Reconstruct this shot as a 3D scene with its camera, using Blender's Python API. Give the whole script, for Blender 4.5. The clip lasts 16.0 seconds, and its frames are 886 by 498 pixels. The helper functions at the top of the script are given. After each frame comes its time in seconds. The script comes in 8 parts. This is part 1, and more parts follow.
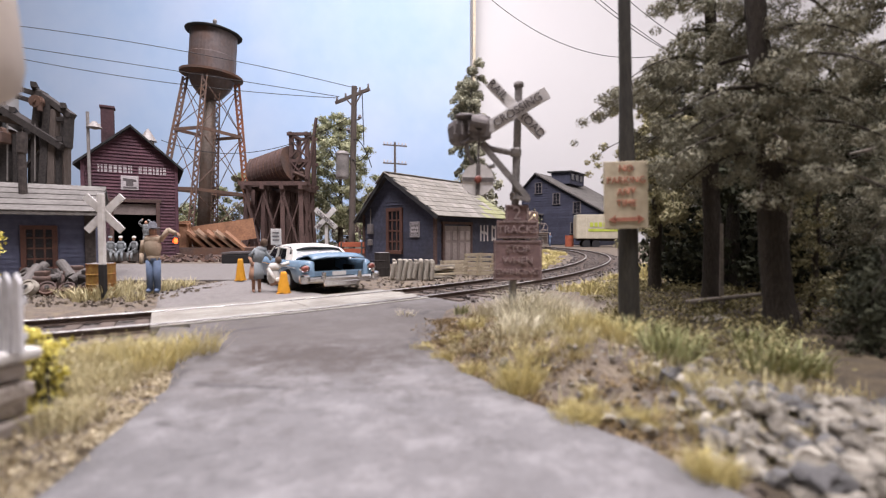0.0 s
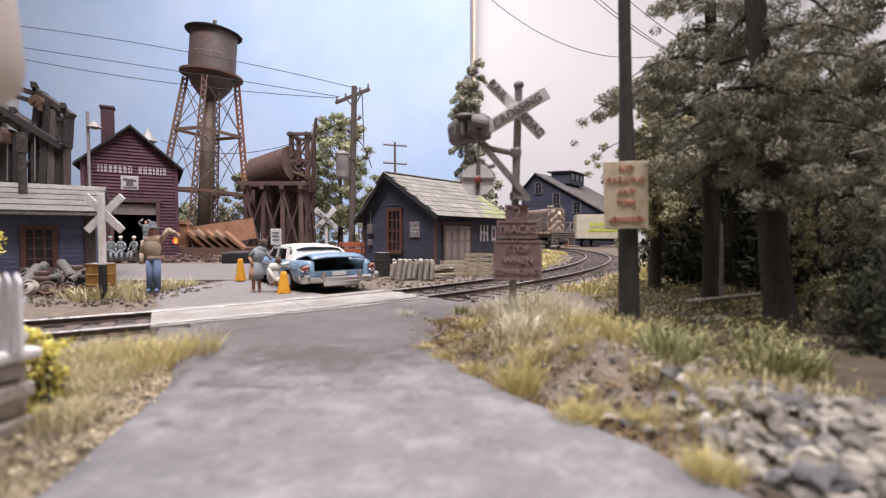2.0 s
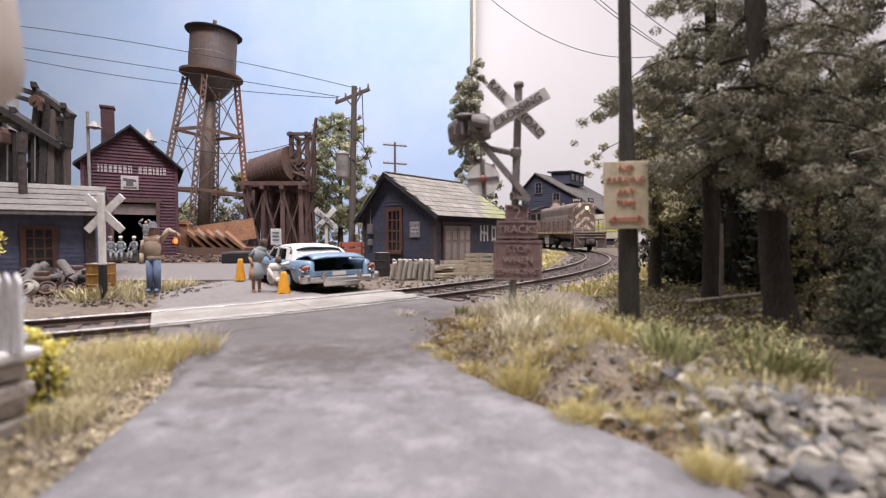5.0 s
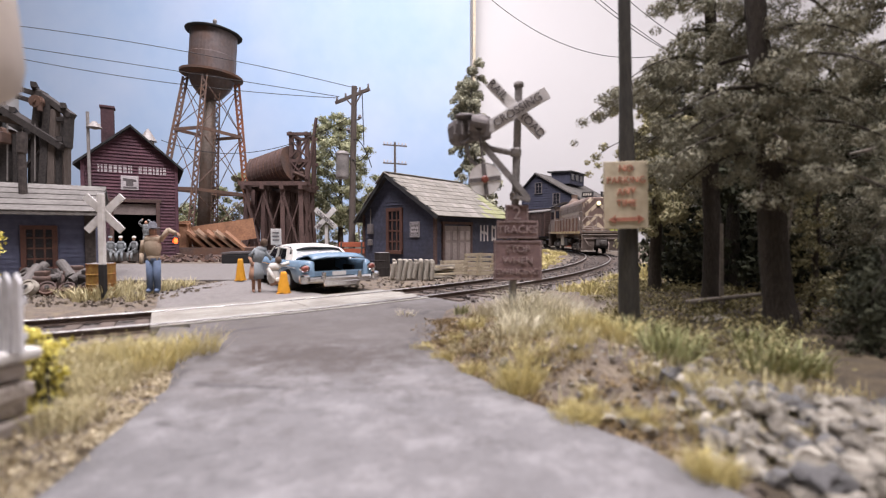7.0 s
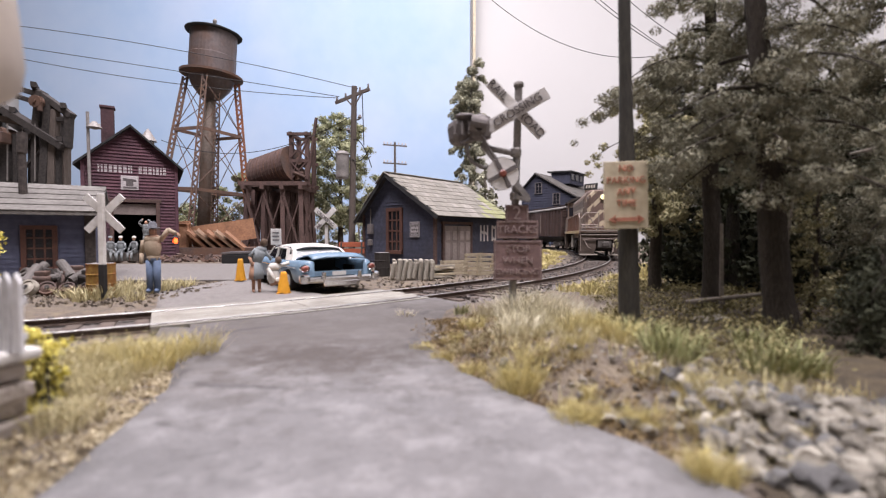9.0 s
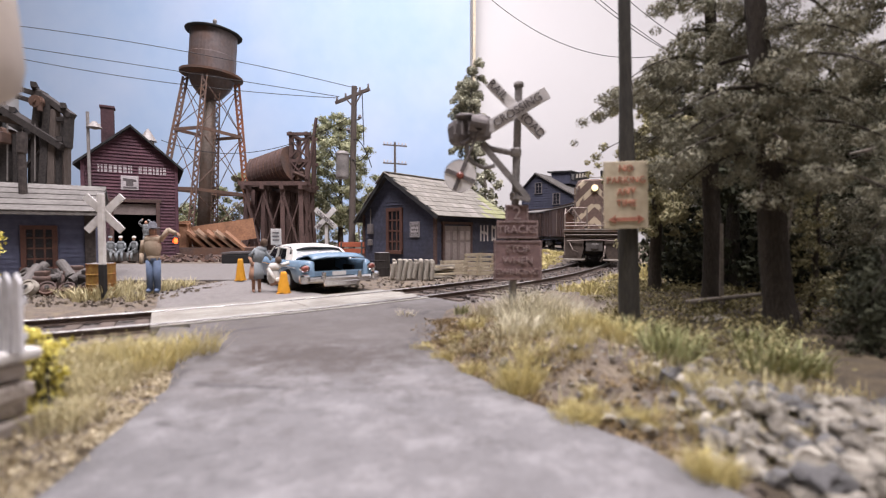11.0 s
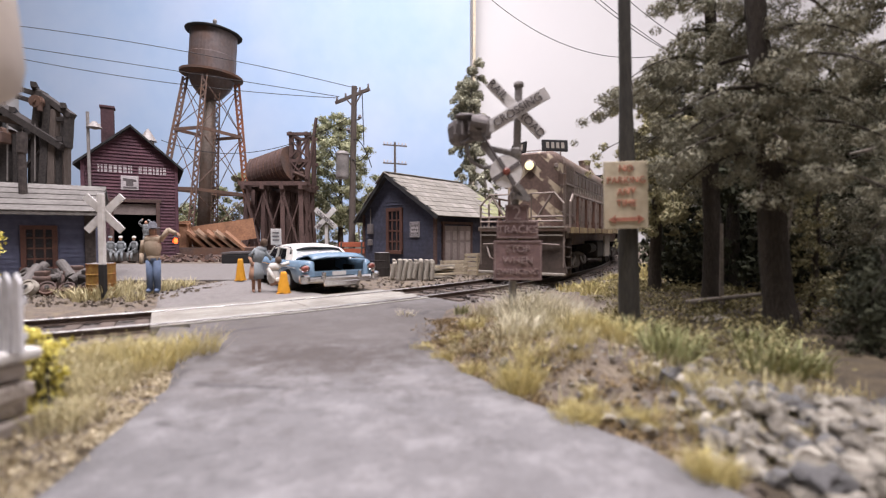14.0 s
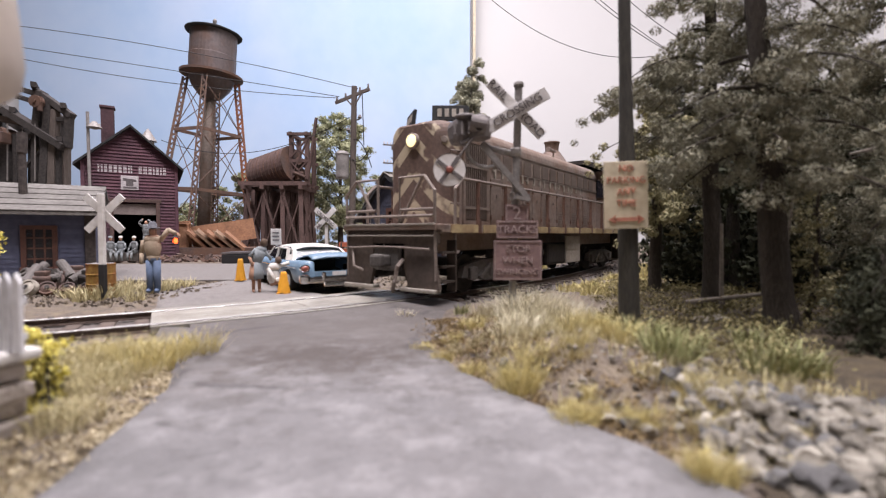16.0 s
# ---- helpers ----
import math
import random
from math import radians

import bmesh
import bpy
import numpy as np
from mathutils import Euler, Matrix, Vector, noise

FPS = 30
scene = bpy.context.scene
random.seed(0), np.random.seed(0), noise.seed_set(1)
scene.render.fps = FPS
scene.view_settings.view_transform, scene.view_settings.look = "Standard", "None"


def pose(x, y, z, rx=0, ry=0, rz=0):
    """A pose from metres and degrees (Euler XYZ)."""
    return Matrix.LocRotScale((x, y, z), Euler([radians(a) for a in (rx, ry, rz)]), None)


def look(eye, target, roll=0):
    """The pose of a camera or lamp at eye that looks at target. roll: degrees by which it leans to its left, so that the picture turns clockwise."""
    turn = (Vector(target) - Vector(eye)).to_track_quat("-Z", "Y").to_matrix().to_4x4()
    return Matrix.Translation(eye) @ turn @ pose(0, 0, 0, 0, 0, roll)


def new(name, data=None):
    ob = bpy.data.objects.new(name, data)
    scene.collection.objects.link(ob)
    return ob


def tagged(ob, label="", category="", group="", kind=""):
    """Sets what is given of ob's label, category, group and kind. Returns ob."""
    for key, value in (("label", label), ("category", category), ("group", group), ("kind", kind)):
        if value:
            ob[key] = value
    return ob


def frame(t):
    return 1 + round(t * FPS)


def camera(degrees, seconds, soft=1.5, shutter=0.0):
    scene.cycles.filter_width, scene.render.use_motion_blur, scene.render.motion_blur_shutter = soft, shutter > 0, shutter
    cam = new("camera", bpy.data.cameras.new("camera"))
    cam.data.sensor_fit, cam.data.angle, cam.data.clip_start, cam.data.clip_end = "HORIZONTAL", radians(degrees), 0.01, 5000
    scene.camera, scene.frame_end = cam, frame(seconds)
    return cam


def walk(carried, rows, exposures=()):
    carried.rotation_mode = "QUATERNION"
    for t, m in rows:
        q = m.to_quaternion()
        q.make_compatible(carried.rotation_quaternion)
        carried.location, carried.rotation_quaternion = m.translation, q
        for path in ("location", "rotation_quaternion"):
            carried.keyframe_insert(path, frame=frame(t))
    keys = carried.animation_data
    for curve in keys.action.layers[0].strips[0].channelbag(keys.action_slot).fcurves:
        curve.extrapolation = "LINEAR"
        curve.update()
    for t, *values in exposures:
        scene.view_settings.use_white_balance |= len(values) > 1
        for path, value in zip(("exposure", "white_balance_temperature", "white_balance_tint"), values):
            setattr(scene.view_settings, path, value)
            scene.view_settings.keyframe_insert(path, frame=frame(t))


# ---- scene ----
# A miniature railway layout at a scale of 1 to 87. Lengths in the builders are
# those of the full-size original; K brings them to the size of the model.
K = 1 / 87
EYE = 1.70
FOCUS = 27.0

cam = camera(88.84, 16.0, soft=1.2)
cam.data.dof.use_dof = True
cam.data.dof.focus_distance = FOCUS * K
cam.data.dof.aperture_fstop = 31.0
HOLD = pose(0, 0, EYE * K, 90 - 1.897, 0, 0)
walk(cam, [(0.0, HOLD), (16.0, HOLD)])

# ---- light: a closed room with fluorescent fixtures over the layout ----
world = bpy.data.worlds.new("room_air")
world.use_nodes = True
world.node_tree.nodes["Background"].inputs[0].default_value = (0.9, 0.95, 1.0, 1)
world.node_tree.nodes["Background"].inputs[1].default_value = 0.25
scene.world = world
scene.view_settings.exposure = 0.0


def fixture_light(x, y, z, sx, sy, watts, tx, ty, colour=(1.0, 0.93, 1.0)):
    lamp = bpy.data.lights.new("fluorescent_light", "AREA")
    lamp.shape, lamp.size, lamp.size_y, lamp.energy, lamp.color = "RECTANGLE", sx * K, sy * K, watts, colour
    ob = new("fluorescent_light", lamp)
    ob.matrix_world = look((x * K, y * K, z * K), (tx * K, ty * K, 0))
    return ob


fixture_light(-2, -6, 84, 80, 18, 23.0, 2, 14)
fixture_light(-8, 42, 84, 80, 18, 9.8, -8, 46)


# ---- materials ----
def material(name, colour, second=None, grain=1.0, rough=0.85, metal=0.0, bump=0.15, blotch=0.35, spread=0.45,
             third=None, stretch=(1, 1, 1), spec=0.3):
    """Procedural surface: fine grain and broad blotches; sizes in full-size metres."""
    m = bpy.data.materials.new(name)
    m.use_nodes = True
    nt = m.node_tree
    n, l = nt.nodes, nt.links
    bsdf = n["Principled BSDF"]
    second = second or tuple(c * 0.7 for c in colour)
    co = n.new("ShaderNodeTexCoord")
    mp = n.new("ShaderNodeMapping")
    mp.inputs["Scale"].default_value = tuple(87 * s for s in stretch)
    l.new(co.outputs["Object"], mp.inputs["Vector"])
    fine = n.new("ShaderNodeTexNoise")
    fine.inputs["Scale"].default_value = 6.0 / grain
    fine.inputs["Detail"].default_value = 6
    broad = n.new("ShaderNodeTexNoise")
    broad.inputs["Scale"].default_value = 0.9 / grain
    broad.inputs["Detail"].default_value = 4
    for t in (fine, broad):
        l.new(mp.outputs[0], t.inputs["Vector"])
    ramp = n.new("ShaderNodeMapRange")
    ramp.inputs["From Min"].default_value, ramp.inputs["From Max"].default_value = 0.5 - spread / 2, 0.5 + spread / 2
    l.new(fine.outputs["Fac"], ramp.inputs["Value"])
    mix = n.new("ShaderNodeMix")
    mix.data_type = "RGBA"
    mix.inputs[6].default_value, mix.inputs[7].default_value = (*colour, 1), (*second, 1)
    l.new(ramp.outputs[0], mix.inputs[0])
    mix2 = n.new("ShaderNodeMix")
    mix2.data_type = "RGBA"
    ramp2 = n.new("ShaderNodeMapRange")
    ramp2.inputs["From Min"].default_value, ramp2.inputs["From Max"].default_value = 0.42, 0.7
    ramp2.inputs["To Max"].default_value = blotch
    l.new(broad.outputs["Fac"], ramp2.inputs["Value"])
    l.new(ramp2.outputs[0], mix2.inputs[0])
    l.new(mix.outputs[2], mix2.inputs[6])
    mix2.inputs[7].default_value = (*(third or tuple(c * 0.55 for c in second)), 1)
    info = n.new("ShaderNodeObjectInfo")
    vary = n.new("ShaderNodeMapRange")
    vary.inputs["To Min"].default_value, vary.inputs["To Max"].default_value = 0.88, 1.1
    l.new(info.outputs["Random"], vary.inputs["Value"])
    hsv = n.new("ShaderNodeHueSaturation")
    l.new(vary.outputs[0], hsv.inputs["Value"])
    l.new(mix2.outputs[2], hsv.inputs["Color"])
    l.new(hsv.outputs[0], bsdf.inputs["Base Color"])
    bsdf.inputs["Roughness"].default_value = rough
    bsdf.inputs["Metallic"].default_value = metal
    bsdf.inputs["Specular IOR Level"].default_value = spec
    if bump:
        b = n.new("ShaderNodeBump")
        b.inputs["Strength"].default_value = bump
        b.inputs["Distance"].default_value = 0.05 * K
        l.new(fine.outputs["Fac"], b.inputs["Height"])
        l.new(b.outputs[0], bsdf.inputs["Normal"])
    return m


def leaf_material(name, dark, light):
    m = material(name, dark, light, grain=2.0, rough=0.9, bump=0, spread=0.3, blotch=0.2)
    n, l = m.node_tree.nodes, m.node_tree.links
    bsdf = n["Principled BSDF"]
    geo = n.new("ShaderNodeNewGeometry")
    mix = n.new("ShaderNodeMix")
    mix.data_type = "RGBA"
    mix.inputs[6].default_value, mix.inputs[7].default_value = (*dark, 1), (*light, 1)
    l.new(geo.outputs["Random Per Island"], mix.inputs[0])
    l.new(mix.outputs[2], bsdf.inputs["Base Color"])
    return m


def road_material(name, light, mid, dark):
    """Painted plaster road: fine mottling, faint stains, one oily patch before the rails and a few thin seams."""
    m = material(name, light, mid, 0.22, 0.7, spec=0.12, bump=0.35, blotch=0.3, third=tuple(0.8 * c for c in mid), spread=0.9)
    n, l = m.node_tree.nodes, m.node_tree.links
    bsdf = n["Principled BSDF"]
    old = bsdf.inputs["Base Color"].links[0].from_socket
    for link in [k for k in l if k.to_node.type == "HUE_SAT" and k.to_socket.name == "Value"]:
        l.remove(link)
    co = n.new("ShaderNodeTexCoord")

    def noise_at(scale, detail, rough):
        t = n.new("ShaderNodeTexNoise")
        t.inputs["Scale"].default_value, t.inputs["Detail"].default_value, t.inputs["Roughness"].default_value = 87 * scale, detail, rough
        l.new(co.outputs["Object"], t.inputs["Vector"])
        return t

    def ranged(socket, a, b, c, d):
        r = n.new("ShaderNodeMapRange")
        r.interpolation_type = "SMOOTHSTEP"
        for k, v in (("From Min", a), ("From Max", b), ("To Min", c), ("To Max", d)):
            r.inputs[k].default_value = v
        l.new(socket, r.inputs["Value"])
        return r.outputs[0]

    def joined(kind, a, b):
        t = n.new("ShaderNodeMath")
        t.operation = kind
        for i, v in enumerate((a, b)):
            if isinstance(v, float):
                t.inputs[i].default_value = v
            else:
                l.new(v, t.inputs[i])
        return t.outputs[0]

    def tinted(fac, under, colour):
        t = n.new("ShaderNodeMix")
        t.data_type = "RGBA"
        l.new(fac, t.inputs[0])
        l.new(under, t.inputs[6])
        t.inputs[7].default_value = (*colour, 1)
        return t.outputs[2]

    big = noise_at(0.5, 8, 0.62)
    speck = noise_at(3.2, 9, 0.78)
    mixed = joined("ADD", joined("MULTIPLY", speck.outputs["Fac"], 0.55), joined("MULTIPLY", big.outputs["Fac"], 0.45))
    pale = ranged(noise_at(1.3, 9, 0.72).outputs["Fac"], 0.46, 0.62, 0.0, 0.7)
    col = tinted(pale, old, tuple(min(1.0, c * 1.32) for c in light))
    worn = ranged(noise_at(0.8, 9, 0.7).outputs["Fac"], 0.5, 0.64, 0.0, 0.5)
    col = tinted(worn, col, tuple(0.72 * c for c in mid))
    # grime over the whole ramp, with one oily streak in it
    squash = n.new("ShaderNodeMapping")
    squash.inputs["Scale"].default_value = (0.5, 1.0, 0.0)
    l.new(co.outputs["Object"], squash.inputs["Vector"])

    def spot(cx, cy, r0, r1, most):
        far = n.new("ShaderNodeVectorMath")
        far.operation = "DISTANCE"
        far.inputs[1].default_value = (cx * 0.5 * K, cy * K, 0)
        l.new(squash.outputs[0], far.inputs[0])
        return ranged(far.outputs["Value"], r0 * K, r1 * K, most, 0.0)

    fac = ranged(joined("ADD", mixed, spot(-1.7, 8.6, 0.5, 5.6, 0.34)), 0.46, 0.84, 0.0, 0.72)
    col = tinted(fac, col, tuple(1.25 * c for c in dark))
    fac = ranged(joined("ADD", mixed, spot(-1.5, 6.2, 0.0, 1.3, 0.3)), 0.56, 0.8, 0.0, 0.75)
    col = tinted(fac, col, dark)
    # seams
    warp = n.new("ShaderNodeMix")
    warp.data_type = "VECTOR"
    warp.inputs[0].default_value = 0.014
    l.new(co.outputs["Object"], warp.inputs[4])
    l.new(big.outputs["Color"], warp.inputs[5])
    vor = n.new("ShaderNodeTexVoronoi")
    vor.feature = "DISTANCE_TO_EDGE"
    vor.inputs["Scale"].default_value = 87 * 0.3
    l.new(warp.outputs[1], vor.inputs["Vector"])
    crack = joined("MULTIPLY", ranged(vor.outputs["Distance"], 0.004, 0.03, 0.6, 0.0), ranged(big.outputs["Fac"], 0.48, 0.6, 0.0, 1.0))
    col = tinted(crack, col, (0.06, 0.055, 0.055))
    l.new(col, bsdf.inputs["Base Color"])
    return m


def glowing(name, colour, strength):
    m = bpy.data.materials.new(name)
    m.use_nodes = True
    b = m.node_tree.nodes["Principled BSDF"]
    b.inputs["Base Color"].default_value = (*colour, 1)
    b.inputs["Emission Color"].default_value = (*colour, 1)
    b.inputs["Emission Strength"].default_value = strength
    return m


M = dict(
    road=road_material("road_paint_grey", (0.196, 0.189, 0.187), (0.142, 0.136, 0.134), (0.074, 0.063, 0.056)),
    earth=material("earth", (0.175, 0.145, 0.118), (0.075, 0.06, 0.05), 0.25, 0.95, bump=0.9, blotch=0.6, third=(0.25, 0.20, 0.13)),
    ballast=material("ballast", (0.185, 0.16, 0.145), (0.075, 0.064, 0.057), 0.5, 0.9, bump=0.8, spread=0.25),
    tie=material("tie_wood", (0.14, 0.11, 0.09), (0.08, 0.06, 0.05), 0.8),
    rail=material("rail_rust", (0.13, 0.092, 0.074), (0.08, 0.06, 0.05), 0.8, 0.6, 0.3),
    railtop=material("rail_top", (0.7, 0.68, 0.65), (0.45, 0.43, 0.41), 0.8, 0.42, 1.0, bump=0),
    plank=material("plank_cream", (0.40, 0.375, 0.325), (0.27, 0.25, 0.21), 0.7, 0.5, stretch=(1, 1, 1), third=(0.17, 0.15, 0.125), blotch=0.7),
    blue=material("blue_board", (0.078, 0.084, 0.122), (0.045, 0.048, 0.07), 1.2, 0.8, blotch=0.5, third=(0.06, 0.055, 0.065)),
    blue2=material("blue_board_pale", (0.125, 0.135, 0.20), (0.085, 0.09, 0.14), 1.2, 0.8),
    maroon=material("maroon_board", (0.135, 0.062, 0.078), (0.085, 0.04, 0.052), 1.2, 0.8, blotch=0.6, third=(0.06, 0.035, 0.045)),
    shingle=material("shingle_grey", (0.27, 0.25, 0.22), (0.16, 0.148, 0.128), 1.0, 0.9, blotch=0.4, third=(0.18, 0.17, 0.13)),
    moss=material("shingle_moss", (0.27, 0.26, 0.18), (0.19, 0.20, 0.10), 0.7, 0.95, blotch=0.6, third=(0.27, 0.29, 0.09)),
    roofdark=material("roof_felt", (0.055, 0.055, 0.055), (0.03, 0.03, 0.032), 1.0, 0.9),
    rust=material("rust", (0.30, 0.115, 0.05), (0.18, 0.07, 0.04), 0.9, 0.85, 0.1, blotch=0.7, third=(0.09, 0.06, 0.05)),
    rustdark=material("rust_dark", (0.13, 0.09, 0.077), (0.07, 0.052, 0.046), 1.0, 0.8, 0.15, blotch=0.6, third=(0.18, 0.09, 0.05)),
    steel=material("tank_steel", (0.17, 0.14, 0.135), (0.12, 0.10, 0.098), 1.8, 0.5, 0.35, blotch=0.8, third=(0.15, 0.085, 0.055)),
    timber=material("timber_dark", (0.10, 0.083, 0.075), (0.045, 0.038, 0.035), 0.7, 0.85, blotch=0.5),
    timberred=material("timber_red", (0.14, 0.086, 0.074), (0.068, 0.046, 0.041), 0.7, 0.85),
    pole=material("pole_wood", (0.13, 0.105, 0.09), (0.08, 0.065, 0.055), 0.7, 0.85, stretch=(3, 3, 0.5)),
    pole2=material("pole_wood_dark", (0.075, 0.068, 0.055), (0.04, 0.038, 0.032), 0.5, 0.8, stretch=(3, 3, 0.5)),
    signal=material("signal_aluminium", (0.36, 0.34, 0.32), (0.22, 0.20, 0.19), 0.4, 0.6, 0.2, blotch=0.6),
    signaldark=material("signal_box_grey", (0.23, 0.205, 0.195), (0.15, 0.135, 0.13), 0.3, 0.7, 0.2),
    white=material("white_paint", (0.72, 0.70, 0.67), (0.60, 0.57, 0.53), 0.6, 0.6, blotch=0.5, third=(0.42, 0.38, 0.34)),
    signred=material("sign_faded_red", (0.30, 0.20, 0.19), (0.22, 0.145, 0.14), 0.4, 0.7, blotch=0.5),
    cream=material("cream_paint", (0.70, 0.63, 0.46), (0.58, 0.50, 0.36), 0.6, 0.7, blotch=0.5, third=(0.4, 0.3, 0.19)),
    black=material("black_paint", (0.03, 0.028, 0.028), (0.02, 0.02, 0.02), 0.6, 0.7),
    lettering=material("lettering_white", (0.62, 0.58, 0.58), (0.5, 0.46, 0.46), 0.5, 0.8),
    lettergrey=material("lettering_grey", (0.16, 0.14, 0.14), (0.11, 0.1, 0.1), 0.5, 0.8),
    orange=material("cone_orange", (0.80, 0.38, 0.035), (0.70, 0.32, 0.03), 0.4, 0.6, bump=0.05, blotch=0.1),
    windowframe=material("window_frame_rust_red", (0.14, 0.066, 0.048), (0.088, 0.045, 0.035), 0.5, 0.7),
    glass=material("window_glass", (0.02, 0.02, 0.025), (0.015, 0.015, 0.02), 1.0, 0.12, spec=0.6, bump=0),
    carblue=material("car_paint_blue", (0.175, 0.265, 0.35), (0.15, 0.23, 0.31), 1.0, 0.25, spec=0.6, bump=0, blotch=0.15),
    carwhite=material("car_paint_white", (0.66, 0.63, 0.58), (0.58, 0.55, 0.50), 1.0, 0.3, spec=0.5, bump=0, blotch=0.1),
    chrome=material("chrome", (0.75, 0.75, 0.76), (0.7, 0.7, 0.7), 1.0, 0.15, 1.0, bump=0, blotch=0.1),
    rubber=material("rubber", (0.025, 0.025, 0.026), (0.018, 0.018, 0.018), 0.6, 0.8),
    bark=material("bark", (0.085, 0.07, 0.055), (0.04, 0.034, 0.028), 0.4, 0.95, bump=0.9, stretch=(3, 3, 0.6)),
    barkpale=material("bark_pale", (0.33, 0.29, 0.24), (0.22, 0.19, 0.16), 0.4, 0.95, bump=0.6),
    rock=material("rock", (0.36, 0.325, 0.265), (0.20, 0.18, 0.15), 0.5, 0.9, bump=0.7, blotch=0.6, third=(0.14, 0.13, 0.12)),
    loco=material("loco_brown_grey", (0.285, 0.227, 0.193), (0.185, 0.146, 0.122), 0.7, 0.6, 0.1, blotch=0.8, third=(0.17, 0.10, 0.065)),
    locodark=material("loco_underframe", (0.05, 0.042, 0.037), (0.03, 0.026, 0.024), 0.6, 0.8, 0.1),
    locorail=material("loco_handrail", (0.30, 0.25, 0.215), (0.21, 0.17, 0.145), 0.5, 0.6, 0.2),
    boxcar=material("boxcar_brown", (0.10, 0.062, 0.052), (0.065, 0.043, 0.038), 0.8, 0.8, blotch=0.5),
    skin=material("figure_skin", (0.45, 0.27, 0.18), (0.38, 0.22, 0.15), 0.4, 0.8),
    sky=material("backdrop_blue", (0.385, 0.52, 0.71), (0.42, 0.55, 0.72), 20.0, 0.95, bump=0, blotch=0.4, third=(0.62, 0.67, 0.77)),
    wall=material("wall_white", (0.63, 0.622, 0.61), (0.62, 0.612, 0.60), 40.0, 0.95, bump=0, blotch=0.1, third=(0.59, 0.58, 0.575)),
    # for the unseen walls and ceiling, dark to hold back bounced light
    roomgrey=material("room_grey", (0.09, 0.09, 0.09), (0.08, 0.08, 0.08), 40.0, 0.95, bump=0, blotch=0.2),
    leafdark=leaf_material("leaves_dark_olive", (0.15, 0.145, 0.103), (0.34, 0.322, 0.233)),
    # near-black: the wood's deep shade is put into the leaf colour
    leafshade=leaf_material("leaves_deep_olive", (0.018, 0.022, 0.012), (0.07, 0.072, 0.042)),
    leafmid=leaf_material("leaves_green", (0.16, 0.175, 0.09), (0.46, 0.46, 0.29)),
    leafpine=leaf_material("needles_grey_green", (0.15, 0.15, 0.105), (0.42, 0.41, 0.30)),
    straw=leaf_material("dry_grass", (0.36, 0.31, 0.16), (0.68, 0.61, 0.38)),
    grassgreen=leaf_material("green_grass", (0.17, 0.185, 0.075), (0.42, 0.41, 0.20)),
    flower=leaf_material("yellow_flowers", (0.52, 0.44, 0.06), (0.84, 0.76, 0.24)),
)


M["door"] = material("door_grey", (0.30, 0.25, 0.23), (0.22, 0.18, 0.165), 0.6, 0.8, blotch=0.5)
M["door2"] = material("door_panel_grey", (0.36, 0.31, 0.29), (0.28, 0.23, 0.215), 0.6, 0.8)
M["shingle2"] = material("shingle_pale", (0.33, 0.305, 0.27), (0.21, 0.195, 0.17), 0.8, 0.9)
M["maroondark"] = material("brick_dark", (0.10, 0.055, 0.06), (0.06, 0.035, 0.04), 0.5, 0.9)
M["denim"] = material("figure_denim", (0.16, 0.21, 0.31), (0.12, 0.165, 0.25), 0.3, 0.85)
M["jacket"] = material("figure_jacket_tan", (0.46, 0.37, 0.27), (0.36, 0.28, 0.2), 0.3, 0.85)
M["hat"] = material("figure_hat_grey", (0.16, 0.16, 0.18), (0.11, 0.11, 0.12), 0.3, 0.85)
M["dress"] = material("figure_dress_green_grey", (0.27, 0.29, 0.30), (0.20, 0.22, 0.225), 0.3, 0.85)
M["cloth"] = material("figure_cloth_grey", (0.24, 0.25, 0.25), (0.16, 0.17, 0.17), 0.3, 0.85)
M["shirt"] = material("figure_shirt_white", (0.68, 0.65, 0.60), (0.55, 0.52, 0.47), 0.3, 0.85)
M["sack"] = material("sack_cloth", (0.46, 0.42, 0.35), (0.26, 0.235, 0.195), 0.3, 0.9, blotch=0.6)
M["crate"] = material("crate_wood", (0.52, 0.45, 0.33), (0.36, 0.30, 0.21), 0.4, 0.85)
M["fence"] = material("fence_paint", (0.80, 0.79, 0.79), (0.66, 0.65, 0.65), 0.4, 0.8)
M["gravelyard"] = material("yard_gravel", (0.285, 0.262, 0.245), (0.165, 0.15, 0.14), 0.16, 0.9, bump=0.9, blotch=0.45, third=(0.13, 0.118, 0.11), spread=0.6)
M["stonewall"] = material("wall_stone", (0.48, 0.425, 0.37), (0.33, 0.285, 0.245), 0.5, 0.9, bump=0.6)
M["trailer"] = material("trailer_cream", (0.52, 0.47, 0.36), (0.42, 0.38, 0.29), 0.8, 0.7)
M["trailergreen"] = material("trailer_mark_green", (0.45, 0.50, 0.08), (0.36, 0.42, 0.06), 0.8, 0.7)
M["bulbred"] = glowing("lantern_glow", (1.0, 0.10, 0.02), 5)
M["wallcap"] = material("wall_cap", (0.74, 0.71, 0.67), (0.58, 0.55, 0.51), 0.4, 0.9)
M["locopilot"] = material("loco_pilot", (0.115, 0.088, 0.072), (0.07, 0.055, 0.046), 0.6, 0.7, 0.1, blotch=0.6)
M["headlamp"] = glowing("headlamp_glow", (1.0, 0.84, 0.45), 1.25)
M["wire"] = M["black"]
M["rustleg"] = material("rust_leg", (0.18, 0.12, 0.095), (0.10, 0.07, 0.06), 0.8, 0.85, 0.1, blotch=0.6, third=(0.22, 0.12, 0.07))
